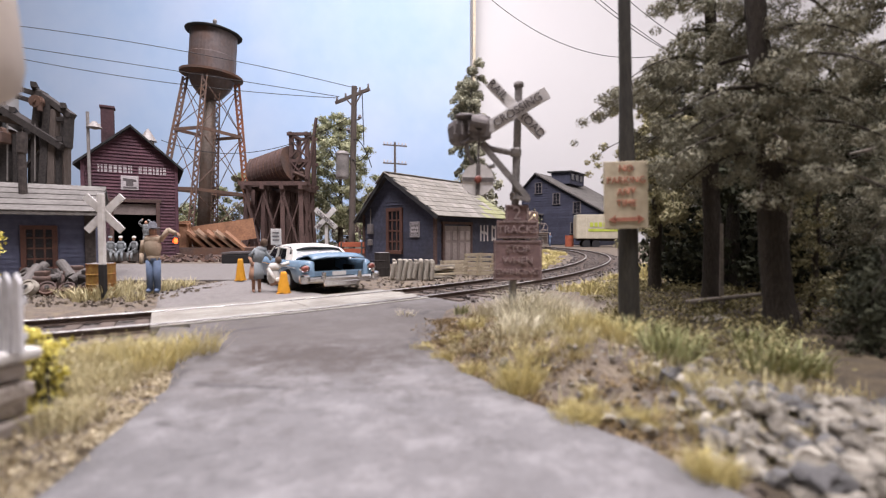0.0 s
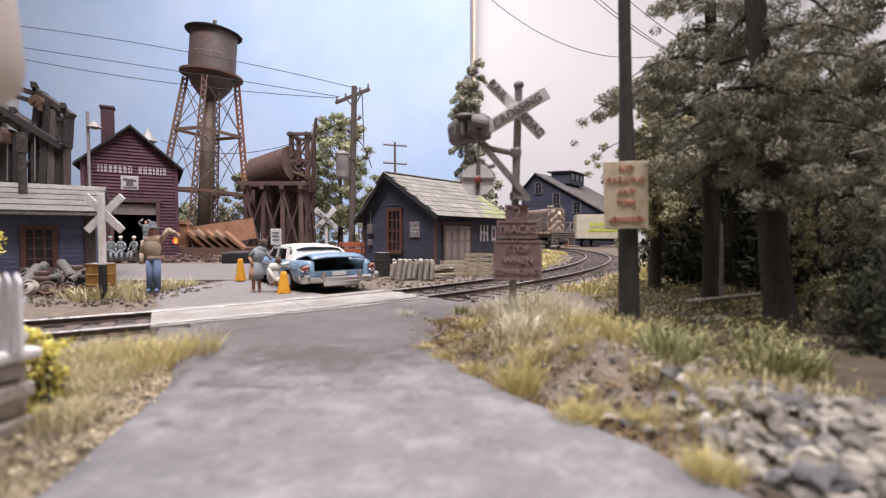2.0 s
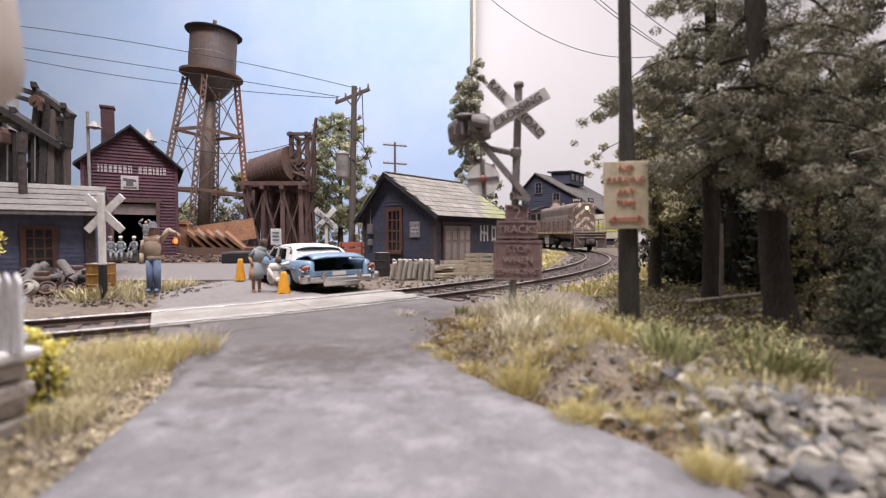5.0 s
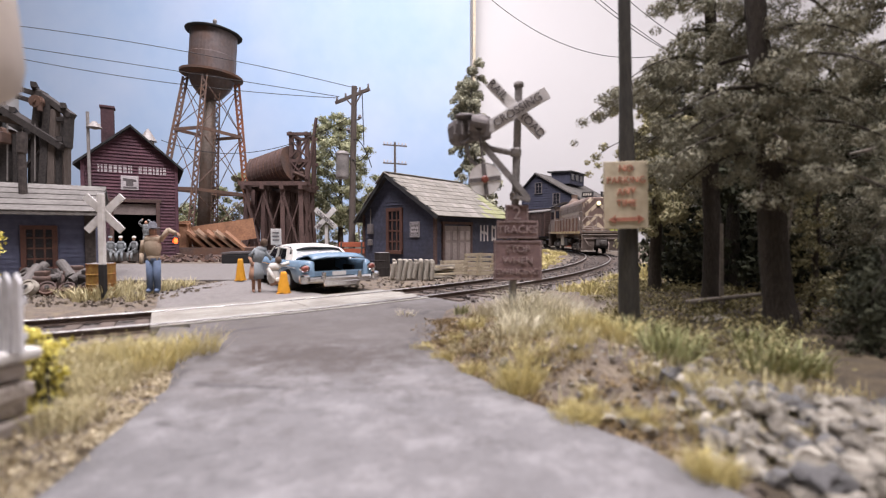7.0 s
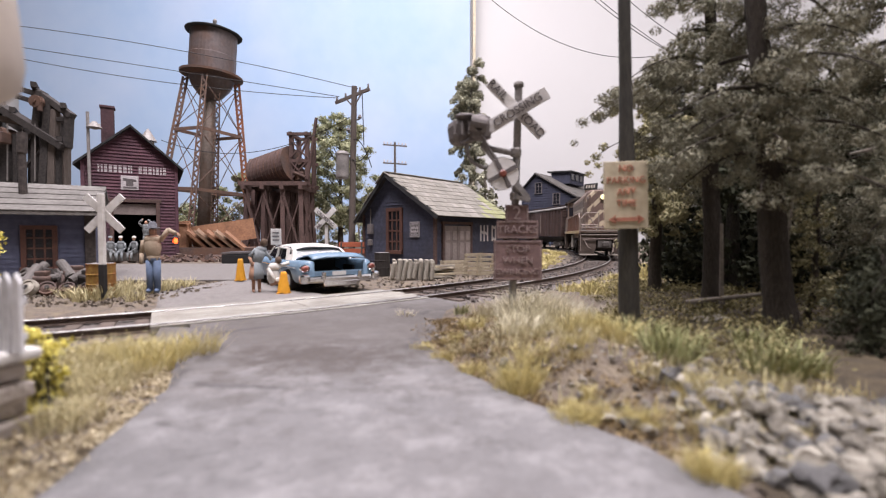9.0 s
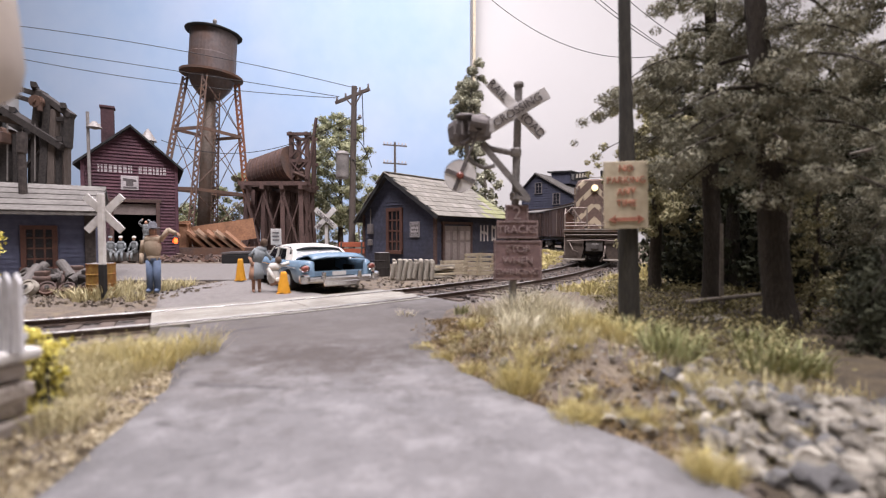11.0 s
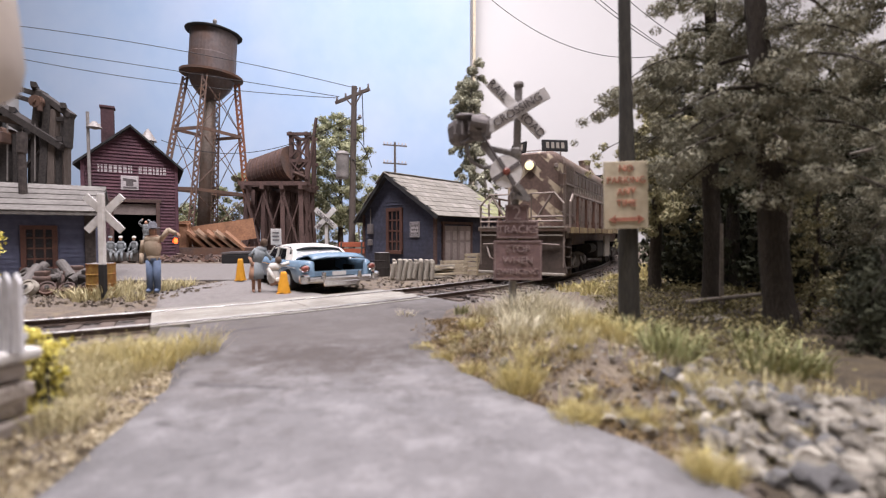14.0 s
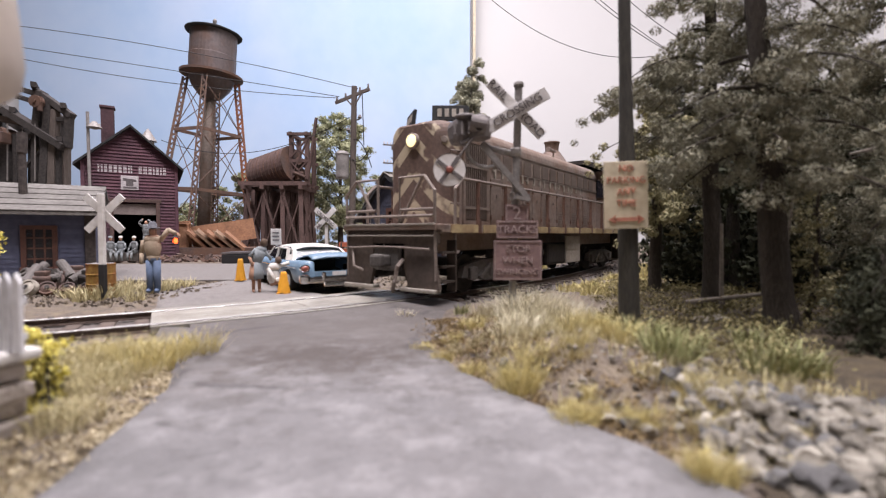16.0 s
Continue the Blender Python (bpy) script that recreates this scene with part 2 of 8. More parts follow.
M["rustorange"] = material("rust_orange", (0.42, 0.23, 0.13), (0.27, 0.145, 0.09), 0.8, 0.9, blotch=0.6, third=(0.15, 0.08, 0.05))
M["rusttan"] = material("rust_tan", (0.42, 0.31, 0.21), (0.26, 0.17, 0.11), 0.6, 0.9, blotch=0.7, third=(0.2, 0.1, 0.06))
M["signplate"] = material("sign_plate_white", (0.78, 0.755, 0.73), (0.64, 0.61, 0.58), 0.4, 0.6, blotch=0.6, third=(0.42, 0.39, 0.37))
M["signletter"] = material("sign_letter_pale", (0.42, 0.33, 0.31), (0.33, 0.25, 0.24), 0.4, 0.8)
M["signtextred"] = material("sign_text_red", (0.50, 0.17, 0.11), (0.56, 0.28, 0.19), 0.3, 0.8)
M["lens"] = material("lens_red", (0.26, 0.08, 0.06), (0.2, 0.07, 0.05), 0.4, 0.3, bump=0)
M["redboard"] = material("board_red_orange", (0.42, 0.12, 0.06), (0.32, 0.09, 0.05), 0.4, 0.8)
M["junk"] = material("junk_grey", (0.26, 0.24, 0.22), (0.15, 0.13, 0.12), 0.3, 0.7, 0.3)
# the pale reflection on the rear window is put into its colour
M["glasspale"] = material("rear_glass", (0.30, 0.31, 0.31), (0.24, 0.25, 0.25), 1.0, 0.08, spec=0.9, bump=0)
M["creamdrum"] = material("drum_cream", (0.60, 0.53, 0.46), (0.55, 0.48, 0.42), 0.6, 0.6, bump=0)
M["ovalred"] = material("oval_red", (0.35, 0.13, 0.10), (0.3, 0.11, 0.09), 0.3, 0.7)
M["leafunder"] = leaf_material("undergrowth_leaves", (0.10, 0.088, 0.04), (0.34, 0.29, 0.14))
M["tuft"] = leaf_material("tuft_grass", (0.42, 0.35, 0.13), (0.70, 0.61, 0.30))
M["rockpale"] = material("rock_pale", (0.50, 0.46, 0.385), (0.33, 0.30, 0.25), 0.4, 0.9, bump=0.7, blotch=0.4)
M["rockdark"] = material("rock_dark", (0.22, 0.215, 0.21), (0.13, 0.125, 0.12), 0.4, 0.9, bump=0.7)
M["locotruck"] = material("loco_truck_grey", (0.15, 0.135, 0.125), (0.09, 0.08, 0.072), 0.4, 0.8, 0.1)
M["locostripe"] = material("loco_stripe", (0.50, 0.40, 0.22), (0.36, 0.27, 0.15), 0.5, 0.7, blotch=0.75, third=(0.2, 0.12, 0.07))
M["locopanel"] = material("loco_panel", (0.18, 0.14, 0.115), (0.14, 0.11, 0.09), 0.5, 0.6)
M["locopost"] = material("loco_post_rust", (0.17, 0.092, 0.065), (0.10, 0.058, 0.043), 0.5, 0.7)
M["locoletter"] = material("loco_letter", (0.46, 0.42, 0.36), (0.34, 0.30, 0.25), 0.4, 0.8)
M["locoboard"] = material("loco_footboard", (0.40, 0.36, 0.31), (0.28, 0.25, 0.21), 0.4, 0.8)
M["roofpale"] = material("boxcar_roof", (0.26, 0.24, 0.22), (0.17, 0.155, 0.145), 0.8, 0.8)
M["drumyellow"] = material("drum_yellow_rust", (0.42, 0.27, 0.07), (0.30, 0.15, 0.05), 0.4, 0.8, blotch=0.9, third=(0.30, 0.09, 0.04))
M["hair"] = material("figure_hair", (0.13, 0.085, 0.06), (0.09, 0.06, 0.04), 0.3, 0.8)
M["bluefar"] = material("blue_board_dusty", (0.055, 0.058, 0.085), (0.036, 0.037, 0.055), 1.2, 0.85)
M["roofgrey"] = material("roof_board_grey", (0.21, 0.197, 0.18), (0.12, 0.11, 0.10), 0.9, 0.9, blotch=0.5)
M["leafwarm"] = leaf_material("leaves_yellow_olive", (0.20, 0.185, 0.10), (0.46, 0.42, 0.24))
M["timberblack"] = material("timber_black", (0.07, 0.06, 0.055), (0.03, 0.027, 0.025), 0.6, 0.85)
M["leafbrown"] = leaf_material("leaf_litter", (0.09, 0.06, 0.03), (0.33, 0.24, 0.12))
M["strawpale"] = leaf_material("pale_grass", (0.50, 0.45, 0.30), (0.80, 0.75, 0.58))
M["riser"] = material("riser_steel", (0.23, 0.19, 0.16), (0.15, 0.12, 0.10), 1.2, 0.6, 0.2, blotch=0.7, third=(0.17, 0.10, 0.065))
# mould brown, dark enough to put shade into the rock gaps too
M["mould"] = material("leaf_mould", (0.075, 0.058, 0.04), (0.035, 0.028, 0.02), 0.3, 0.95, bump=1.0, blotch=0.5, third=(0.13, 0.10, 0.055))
M["litterpale"] = leaf_material("litter_pale", (0.31, 0.26, 0.17), (0.60, 0.51, 0.34))


# ---- helpers to build with; lengths in full-size metres ----
def at(x, y, z=0.0, rx=0, ry=0, rz=0):
    return pose(x * K, y * K, z * K, rx, ry, rz)


def thing(name, m, label, category, group="", kind=""):
    ob = new(name)
    ob.empty_display_size = 0.01
    ob.matrix_world = m
    return tagged(ob, label, category, group, kind)


def mesh_of(name, bm, mat, smooth=False):
    bmesh.ops.transform(bm, matrix=Matrix.Scale(K, 4), verts=bm.verts)
    me = bpy.data.meshes.new(name)
    bm.to_mesh(me)
    bm.free()
    for m in (mat if isinstance(mat, (list, tuple)) else [mat]):
        me.materials.append(m)
    if smooth:
        for p in me.polygons:
            p.use_smooth = True
    return me


def part(name, bm, mat, parent=None, label="", m=None, smooth=False, kind=""):
    ob = new(name, mesh_of(name, bm, mat, smooth))
    ob.parent = parent
    if m is not None:
        ob.matrix_basis = m
    return tagged(ob, label, kind=kind)


def share(ob, parent, m, name=None):
    """Another object on the same mesh."""
    o = new(name or ob.name.split(".")[0], ob.data)
    o.parent = parent
    o.matrix_basis = m
    return o


def raw(name, verts, faces, mat, parent=None, label="", kind="", m=None, smooth=False):
    me = bpy.data.meshes.new(name)
    me.from_pydata([tuple(c * K for c in v) for v in verts], [], faces)
    me.materials.append(mat)
    if smooth:
        for p in me.polygons:
            p.use_smooth = True
    ob = new(name, me)
    ob.parent = parent
    if m is not None:
        ob.matrix_basis = m
    return tagged(ob, label, kind=kind)


def box(bm, c, s, rot=(0, 0, 0), bevel=0.0):
    r = bmesh.ops.create_cube(bm, size=1.0)
    vs = r["verts"]
    m = Matrix.LocRotScale(c, Euler([radians(a) for a in rot]), None) @ Matrix.Diagonal((*s, 1))
    bmesh.ops.transform(bm, matrix=m, verts=vs)
    if bevel:
        es = list({e for v in vs for e in v.link_edges})
        bmesh.ops.bevel(bm, geom=es, offset=bevel, segments=2, affect="EDGES", profile=0.5)
    return bm


def rod(bm, p, q, r, r2=None, n=8):
    p, q = Vector(p), Vector(q)
    d = q - p
    res = bmesh.ops.create_cone(bm, cap_ends=True, segments=n, radius1=r, radius2=r if r2 is None else r2, depth=d.length)
    m = Matrix.Translation((p + q) / 2) @ d.to_track_quat("Z", "Y").to_matrix().to_4x4()
    bmesh.ops.transform(bm, matrix=m, verts=res["verts"])
    return bm


def beam(bm, p, q, w, h):
    """A squared timber from p to q."""
    p, q = Vector(p), Vector(q)
    d = q - p
    res = bmesh.ops.create_cube(bm, size=1.0)
    m = Matrix.Translation((p + q) / 2) @ d.to_track_quat("Z", "Y").to_matrix().to_4x4() @ Matrix.Diagonal((w, h, d.length, 1))
    bmesh.ops.transform(bm, matrix=m, verts=res["verts"])
    return bm


def blob(bm, c, s, sub=2, jitter=0.0, rng=random):
    res = bmesh.ops.create_icosphere(bm, subdivisions=sub, radius=1.0)
    for v in res["verts"]:
        k = 1 + rng.uniform(-jitter, jitter)
        v.co = Vector((c[0] + v.co.x * s[0] * k, c[1] + v.co.y * s[1] * k, c[2] + v.co.z * s[2] * k))
    return bm


def lathe(bm, profile, n=24, c=(0, 0, 0)):
    """A turned body from (radius, height) pairs."""
    rings = []
    for r, z in profile:
        rings.append([bm.verts.new((c[0] + r * math.cos(2 * math.pi * i / n), c[1] + r * math.sin(2 * math.pi * i / n), c[2] + z)) for i in range(n)])
    for a, b in zip(rings, rings[1:]):
        for i in range(n):
            bm.faces.new((a[i], a[(i + 1) % n], b[(i + 1) % n], b[i]))
    bm.faces.new(rings[0][::-1])
    bm.faces.new(rings[-1])
    return bm


def prism(bm, outline, d0, d1, axis="y"):
    """A flat outline pulled from d0 to d1; outline in (x, z) for axis y, (y, z) for axis x."""
    def place(a, b, d):
        return (a, d, b) if axis == "y" else (d, a, b) if axis == "x" else (a, b, d)
    lo = [bm.verts.new(place(a, b, d0)) for a, b in outline]
    hi = [bm.verts.new(place(a, b, d1)) for a, b in outline]
    n = len(outline)
    bm.faces.new(lo)
    bm.faces.new(hi[::-1])
    for i in range(n):
        bm.faces.new((lo[i], hi[i], hi[(i + 1) % n], lo[(i + 1) % n]))
    bmesh.ops.recalc_face_normals(bm, faces=bm.faces)
    return bm


def B():
    return bmesh.new()


def writing(text, size, mat, parent, m, name="lettering", depth=0.006):
    """Letters of Blender's own font as a mesh, centred on m; they face -y of their parent."""
    cu = bpy.data.curves.new(name, "FONT")
    cu.body, cu.size, cu.align_x, cu.align_y, cu.extrude = text, size * K, "CENTER", "CENTER", depth * K
    tmp = bpy.data.objects.new("tmp_text", cu)
    scene.collection.objects.link(tmp)
    dg = bpy.context.evaluated_depsgraph_get()
    me = bpy.data.meshes.new_from_object(tmp.evaluated_get(dg))
    bpy.data.objects.remove(tmp)
    me.materials.clear()
    me.materials.append(mat)
    ob = new(name, me)
    ob.parent = parent
    ob.matrix_basis = m @ pose(0, 0, 0, 90, 0, 0)
    return ob


def sweep(bm, pts_, r, n=6):
    """One continuous tube along a line of points."""
    pts_ = [Vector(p) for p in pts_]
    rings = []
    for i, p in enumerate(pts_):
        d = (pts_[min(i + 1, len(pts_) - 1)] - pts_[max(i - 1, 0)]).normalized()
        m = d.to_track_quat("Z", "Y").to_matrix()
        rings.append([bm.verts.new(p + m @ Vector((r * math.cos(2 * math.pi * k / n), r * math.sin(2 * math.pi * k / n), 0))) for k in range(n)])
    for a, b in zip(rings, rings[1:]):
        for k in range(n):
            bm.faces.new((a[k], a[(k + 1) % n], b[(k + 1) % n], b[k]))
    bm.faces.new(rings[0][::-1])
    bm.faces.new(rings[-1])
    return bm


def timbers(name, sticks, mat, parent, w=0.3, h=0.3):
    """Each stick (p, q) or (p, q, w, h) becomes a part of its own."""
    for st in sticks:
        bm = bmesh.new()
        beam(bm, st[0], st[1], *(st[2:] if len(st) > 2 else (w, h)))
        part(name, bm, mat, parent)


# ---- the track's line ----
def heading(s):
    q = max(-0.28, min(s, 48.0) / 40)
    return radians(43.2 + 68.47 * q - 41.97 * q * q + 24.95 * q ** 3 + 1.5 * max(0.0, s - 48.0))


LINE = {}
x_, y_ = -0.82, 11.95
for i_ in range(0, 901):
    LINE[i_] = (x_, y_)
    x_, y_ = x_ + 0.125 * math.cos(heading(i_ / 8)), y_ + 0.125 * math.sin(heading(i_ / 8))
x_, y_ = -0.82, 11.95
for i_ in range(0, -280, -1):
    LINE[i_] = (x_, y_)
    x_, y_ = x_ - 0.125 * math.cos(heading(i_ / 8)), y_ - 0.125 * math.sin(heading(i_ / 8))


def on_line(s, off=0.0):
    """The place on the track s metres up the line, off metres to the side away from the yard."""
    i = int(math.floor(s * 8))
    k = s * 8 - i
    (ax, ay), (bx, by) = LINE[i], LINE[i + 1]
    h = heading(s)
    return ax + (bx - ax) * k + off * math.sin(h), ay + (by - ay) * k - off * math.cos(h)


TRACK_XY = np.array([on_line(s, 0) for s in np.arange(-32, 100, 0.5)])
RAIL_TOP = 0.16


def track_gap(x, y):
    return float(np.min(np.hypot(TRACK_XY[:, 0] - x, TRACK_XY[:, 1] - y)))


ROAD_L = [(-2.95, 1.0), (-2.85, 2.9), (-3.2, 4.9), (-3.95, 6.4), (-5.0, 7.6)]
ROAD_R = [(2.9, 1.0), (2.2, 2.9), (1.85, 3.5), (1.05, 4.5), (0.38, 5.6), (-0.5, 8.0), (-0.75, 9.8)]


def at_row(edge, y):
    return float(np.interp(y, [b for a, b in edge], [a for a, b in edge]))


def ground_z(x, y):
    g = track_gap(x, y)
    z = 0.05 * (noise.noise((x * 0.5, y * 0.5, 0)) + 0.5 * noise.noise((x * 1.7, y * 1.7, 3)))
    inside = y < 11 and at_row(ROAD_L, y) - 0.3 < x < at_row(ROAD_R, y) + 0.3
    if inside:
        z = -0.03
    elif y < 12 and x > at_row(ROAD_R, y):
        z += 0.16 * min(1.0, (x - at_row(ROAD_R, y)) / 1.2) + 0.3 * math.exp(-((x - 1.7) ** 2 + (y - 5.5) ** 2) / 0.55) + 0.06 * noise.noise((x * 3.1, y * 3.1, 2))
    if g < 2.6:
        k = min(1.0, max(0.0, (2.6 - g) / 1.1))
        z = z * (1 - k) + (-0.06) * k
    return z


# ---- ground, room shell ----
xs = np.concatenate([np.linspace(-75, -16, 30), np.linspace(-15.5, 14, 119), np.linspace(15, 60, 26)])
ys = np.concatenate([np.linspace(-60, 0.5, 12), np.linspace(1.0, 24, 93), np.linspace(25, 92, 46)])
gv = [(x, y, ground_z(x, y)) for y in ys for x in xs]
nx = len(xs)
gf = [(j * nx + i, j * nx + i + 1, (j + 1) * nx + i + 1, (j + 1) * nx + i) for j in range(len(ys) - 1) for i in range(nx - 1)]
tagged(raw("ground", gv, gf, M["earth"], kind="structure", smooth=True), "brown scenic earth of the layout with fine gravel", "ground")

# road in two stretches: up to the rails, and the yard apron beyond them
def sheet(name, left, right, z, mat, label, steps=40, thick=0.25):
    bm = B()
    top = []
    y0, y1 = max(left[0][1], right[0][1]), min(left[-1][1], right[-1][1])
    for j in range(steps + 1):
        y = y0 + (y1 - y0) * j / steps
        a, b = at_row(left, y), at_row(right, y)
        a += 0.07 * noise.noise((y * 2.1, 1, 0))
        b += 0.10 * noise.noise((y * 2.3, 5, 0))
        row = []
        for i in range(21):
            x = a + (b - a) * i / 20
            g = track_gap(x, y)
            zz = z(x, y) + 0.012 * noise.noise((x * 1.3, y * 1.3, 7)) if g > 1.6 else z(x, y)
            row.append(bm.verts.new((x, y, zz - (thick if i in (0, 20) else 0))))
        top.append(row)
    for p, q in zip(top, top[1:]):
        for i in range(20):
            bm.faces.new((p[i], p[i + 1], q[i + 1], q[i]))
    return tagged(part(name, bm, mat, smooth=True, kind="structure"), label, "road")


def road_z(x, y):
    g = track_gap(x, y)
    return 0.02 + 0.11 * min(1.0, max(0.0, (3.4 - g) / 2.4))





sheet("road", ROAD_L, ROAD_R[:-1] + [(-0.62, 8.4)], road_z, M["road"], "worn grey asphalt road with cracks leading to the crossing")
bm = B()
rows_ = []
for i in range(33):
    s = -5.3 + 5.2 * i / 32
    ex, ey = on_line(s, 1.02)
    h = heading(s)
    row = []
    for j in range(14):
        o = 1.02 + max(0.35, min(3.0, 0.35 + (s + 5.3) * 1.15)) * j / 13
        x, y = on_line(s, o)
        zz = road_z(x, y) if j else RAIL_TOP - 0.03
        row.append(bm.verts.new((x, y, zz + (0.004 if j < 13 else -0.02))))
    rows_.append(row)
for p, q in zip(rows_, rows_[1:]):
    for j in range(13):
        bm.faces.new((p[j], q[j], q[j + 1], p[j + 1]))
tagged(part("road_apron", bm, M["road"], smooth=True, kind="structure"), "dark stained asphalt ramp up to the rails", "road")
bm = B()
rows_ = []
for i in range(41):
    s = -5.8 + 4.0 * i / 40
    row = []
    for j in range(16):
        o = -1.02 - 7.5 * j / 15 * (0.55 + 0.45 * i / 40 if i < 30 else 1)
        x, y = on_line(s, o)
        row.append(bm.verts.new((x, y, 0.05 + 0.09 * max(0, 1 - j / 5) + (0 if 0 < i < 40 else -0.1))))
    rows_.append(row)
for p, q in zip(rows_, rows_[1:]):
    for j in range(15):
        bm.faces.new((p[j], p[j + 1], q[j + 1], q[j]))
tagged(part("yard_road", bm, M["gravelyard"], smooth=True, kind="structure"), "dusty grey road beyond the rails", "road")
bm = B()
box(bm, (-21, 19.6, -0.02), (34, 9.0, 0.2), (0, 0, 4))
tagged(part("yard_pavement", bm, M["gravelyard"], kind="structure"), "dusty grey yard paving before the engine house", "pavement")

bm = B()
box(bm, (-39.2, 90.5, 40), (89.0, 0.8, 100))
tagged(part("backdrop", bm, M["sky"], kind="structure"), "blue painted sky panel with faint clouds", "backdrop")
bm = B()
box(bm, (6.1, 90.3, 40), (0.5, 1.6, 100))
tagged(part("trim", bm, M["cream"], kind="structure"), "cream edge strip of the backdrop panel", "trim")
bm = B()
box(bm, (0, 94, 20), (190, 2, 150))
tagged(part("wall_north", bm, M["wall"], kind="structure"), "plain white room wall", "wall")
for nm, c, s in (("wall_south", (0, -80, 20), (190, 2, 150)), ("wall_west", (-90, 7, 20), (2, 172, 150)), ("wall_east", (70, 7, 20), (2, 172, 150))):
    bm = B()
    box(bm, c, s)
    tagged(part(nm, bm, M["wall" if nm == "wall_east" else "roomgrey"], kind="structure"), "plain white room wall" if nm == "wall_east" else "unseen room wall, dark grey to limit bounced light", "wall")
bm = B()
box(bm, (0, 7, 96), (190, 176, 2))
tagged(part("ceiling", bm, M["roomgrey"], kind="structure"), "unseen room ceiling, dark grey to limit bounced light", "ceiling")


# ---- railway track ----
def track():
    t = thing("railway_track", at(0, 0), "curved single track with rusty rails on gravel ballast", "railway track", kind="structure")
    bm = B()
    prev = None
    for i in range(-240, 800, 4):
        s = i / 8
        row = []
        for o, z in ((-2.3, -0.16), (-1.5, -0.02), (0, 0.0), (1.5, -0.02), (2.3, -0.16)):
            x, y = on_line(s, o)
            row.append(bm.verts.new((x, y, z + random.uniform(-0.012, 0.012))))
        if prev:
            for j in range(4):
                bm.faces.new((prev[j], row[j], row[j + 1], prev[j + 1]))
        prev = row
    bmesh.ops.recalc_face_normals(bm, faces=bm.faces)
    part("ballast_bed", bm, M["ballast"], t, "grey-brown gravel ballast")
    bm = B()
    box(bm, (0, 0, 0), (0.24, 2.5, 0.16), bevel=0.015)
    first = None
    for i in range(230):
        s = -28 + i * 0.55
        x, y = on_line(s)
        m = at(x, y, -0.055, 0, 0, math.degrees(heading(s)) + random.uniform(-2, 2))
        if first is None:
            first = part("tie", bm, M["tie"], t, m=m)
        else:
            share(first, t, m)
    for o in (-0.75, 0.75):
        for nm, prof, mat in (("rail", ((-0.07, 0.02), (-0.07, 0.045), (-0.015, 0.055), (-0.015, 0.12), (-0.038, 0.13), (-0.038, 0.154), (0.038, 0.154), (0.038, 0.13), (0.015, 0.12), (0.015, 0.055), (0.07, 0.045), (0.07, 0.02)), M["rail"]),
                              ("rail_head", ((-0.036, 0.155), (-0.028, RAIL_TOP), (0.028, RAIL_TOP), (0.036, 0.155)), M["railtop"])):
            bm = B()
            prev = None
            for i in range(-240, 800, 4):
                row = [bm.verts.new((*on_line(i / 8, o + a), z)) for a, z in prof]
                if prev:
                    for j in range(len(prof) - (1 if nm == "rail_head" else 0)):
                        k = (j + 1) % len(prof)
                        bm.faces.new((prev[j], row[j], row[k], prev[k]))
                prev = row
            bmesh.ops.recalc_face_normals(bm, faces=bm.faces)
            part(nm, bm, mat, t, "rusty steel rail" if nm == "rail" else "bright worn rail head")
    return t


track()
# loose ballast stones
bm = B()
rng = random.Random(5)
for i in range(2600):
    s = rng.uniform(-14, 44)
    o = rng.choice((rng.uniform(-2.4, -0.95), rng.uniform(0.95, 2.4), rng.uniform(-0.6, 0.6)))
    if -7.5 < s < 0.6 and -1.2 < o:
        continue
    x, y = on_line(s, o)
    r = rng.uniform(0.02, 0.065)
    res = bmesh.ops.create_cube(bm, size=1.0)
    m = Matrix.LocRotScale((x, y, (0.0 if abs(o) < 1.6 else -0.09) + r * 0.4), Euler([rng.uniform(0, 3) for _ in range(3)]), None) @ Matrix.Diagonal((r * 2, r * 1.6, r * 1.4, 1))
    bmesh.ops.transform(bm, matrix=m, verts=res["verts"])
tagged(part("gravel", bm, M["ballast"], kind="stuff"), "loose grey ballast stones along the track", "gravel")


def crossing():
    t = thing("level_crossing", at(0, 0), "cream weathered timber crossing panels between the rails", "level crossing")
    n = 5
    for side, lo, hi in (("mid", -0.64, 0.64), ("far", -1.14, -0.86), ("near", 0.86, 1.02)):
        k = n if side == "mid" else 1
        for j in range(k):
            a = lo + (hi - lo) * j / k + 0.012
            b = lo + (hi - lo) * (j + 1) / k - 0.012
            for s0, s1 in ((-5.85, -3.1), (-3.07, -0.25 + 0.1 * (j % 2))):
                bm = B()
                prev = None
                for i in range(13):
                    s = s0 + (s1 - s0) * i / 12
                    row = [bm.verts.new((*on_line(s, o), z)) for o, z in ((a, 0.03), (a, RAIL_TOP - 0.01), (b, RAIL_TOP - 0.01), (b, 0.03))]
                    if prev:
                        for q in range(4):
                            bm.faces.new((prev[q], row[q], row[(q + 1) % 4], prev[(q + 1) % 4]))
                    else:
                        bm.faces.new(row)
                    prev = row
                bm.faces.new(prev[::-1])
                bmesh.ops.recalc_face_normals(bm, faces=bm.faces)
                part("plank", bm, M["plank"], t)
    return t


crossing()


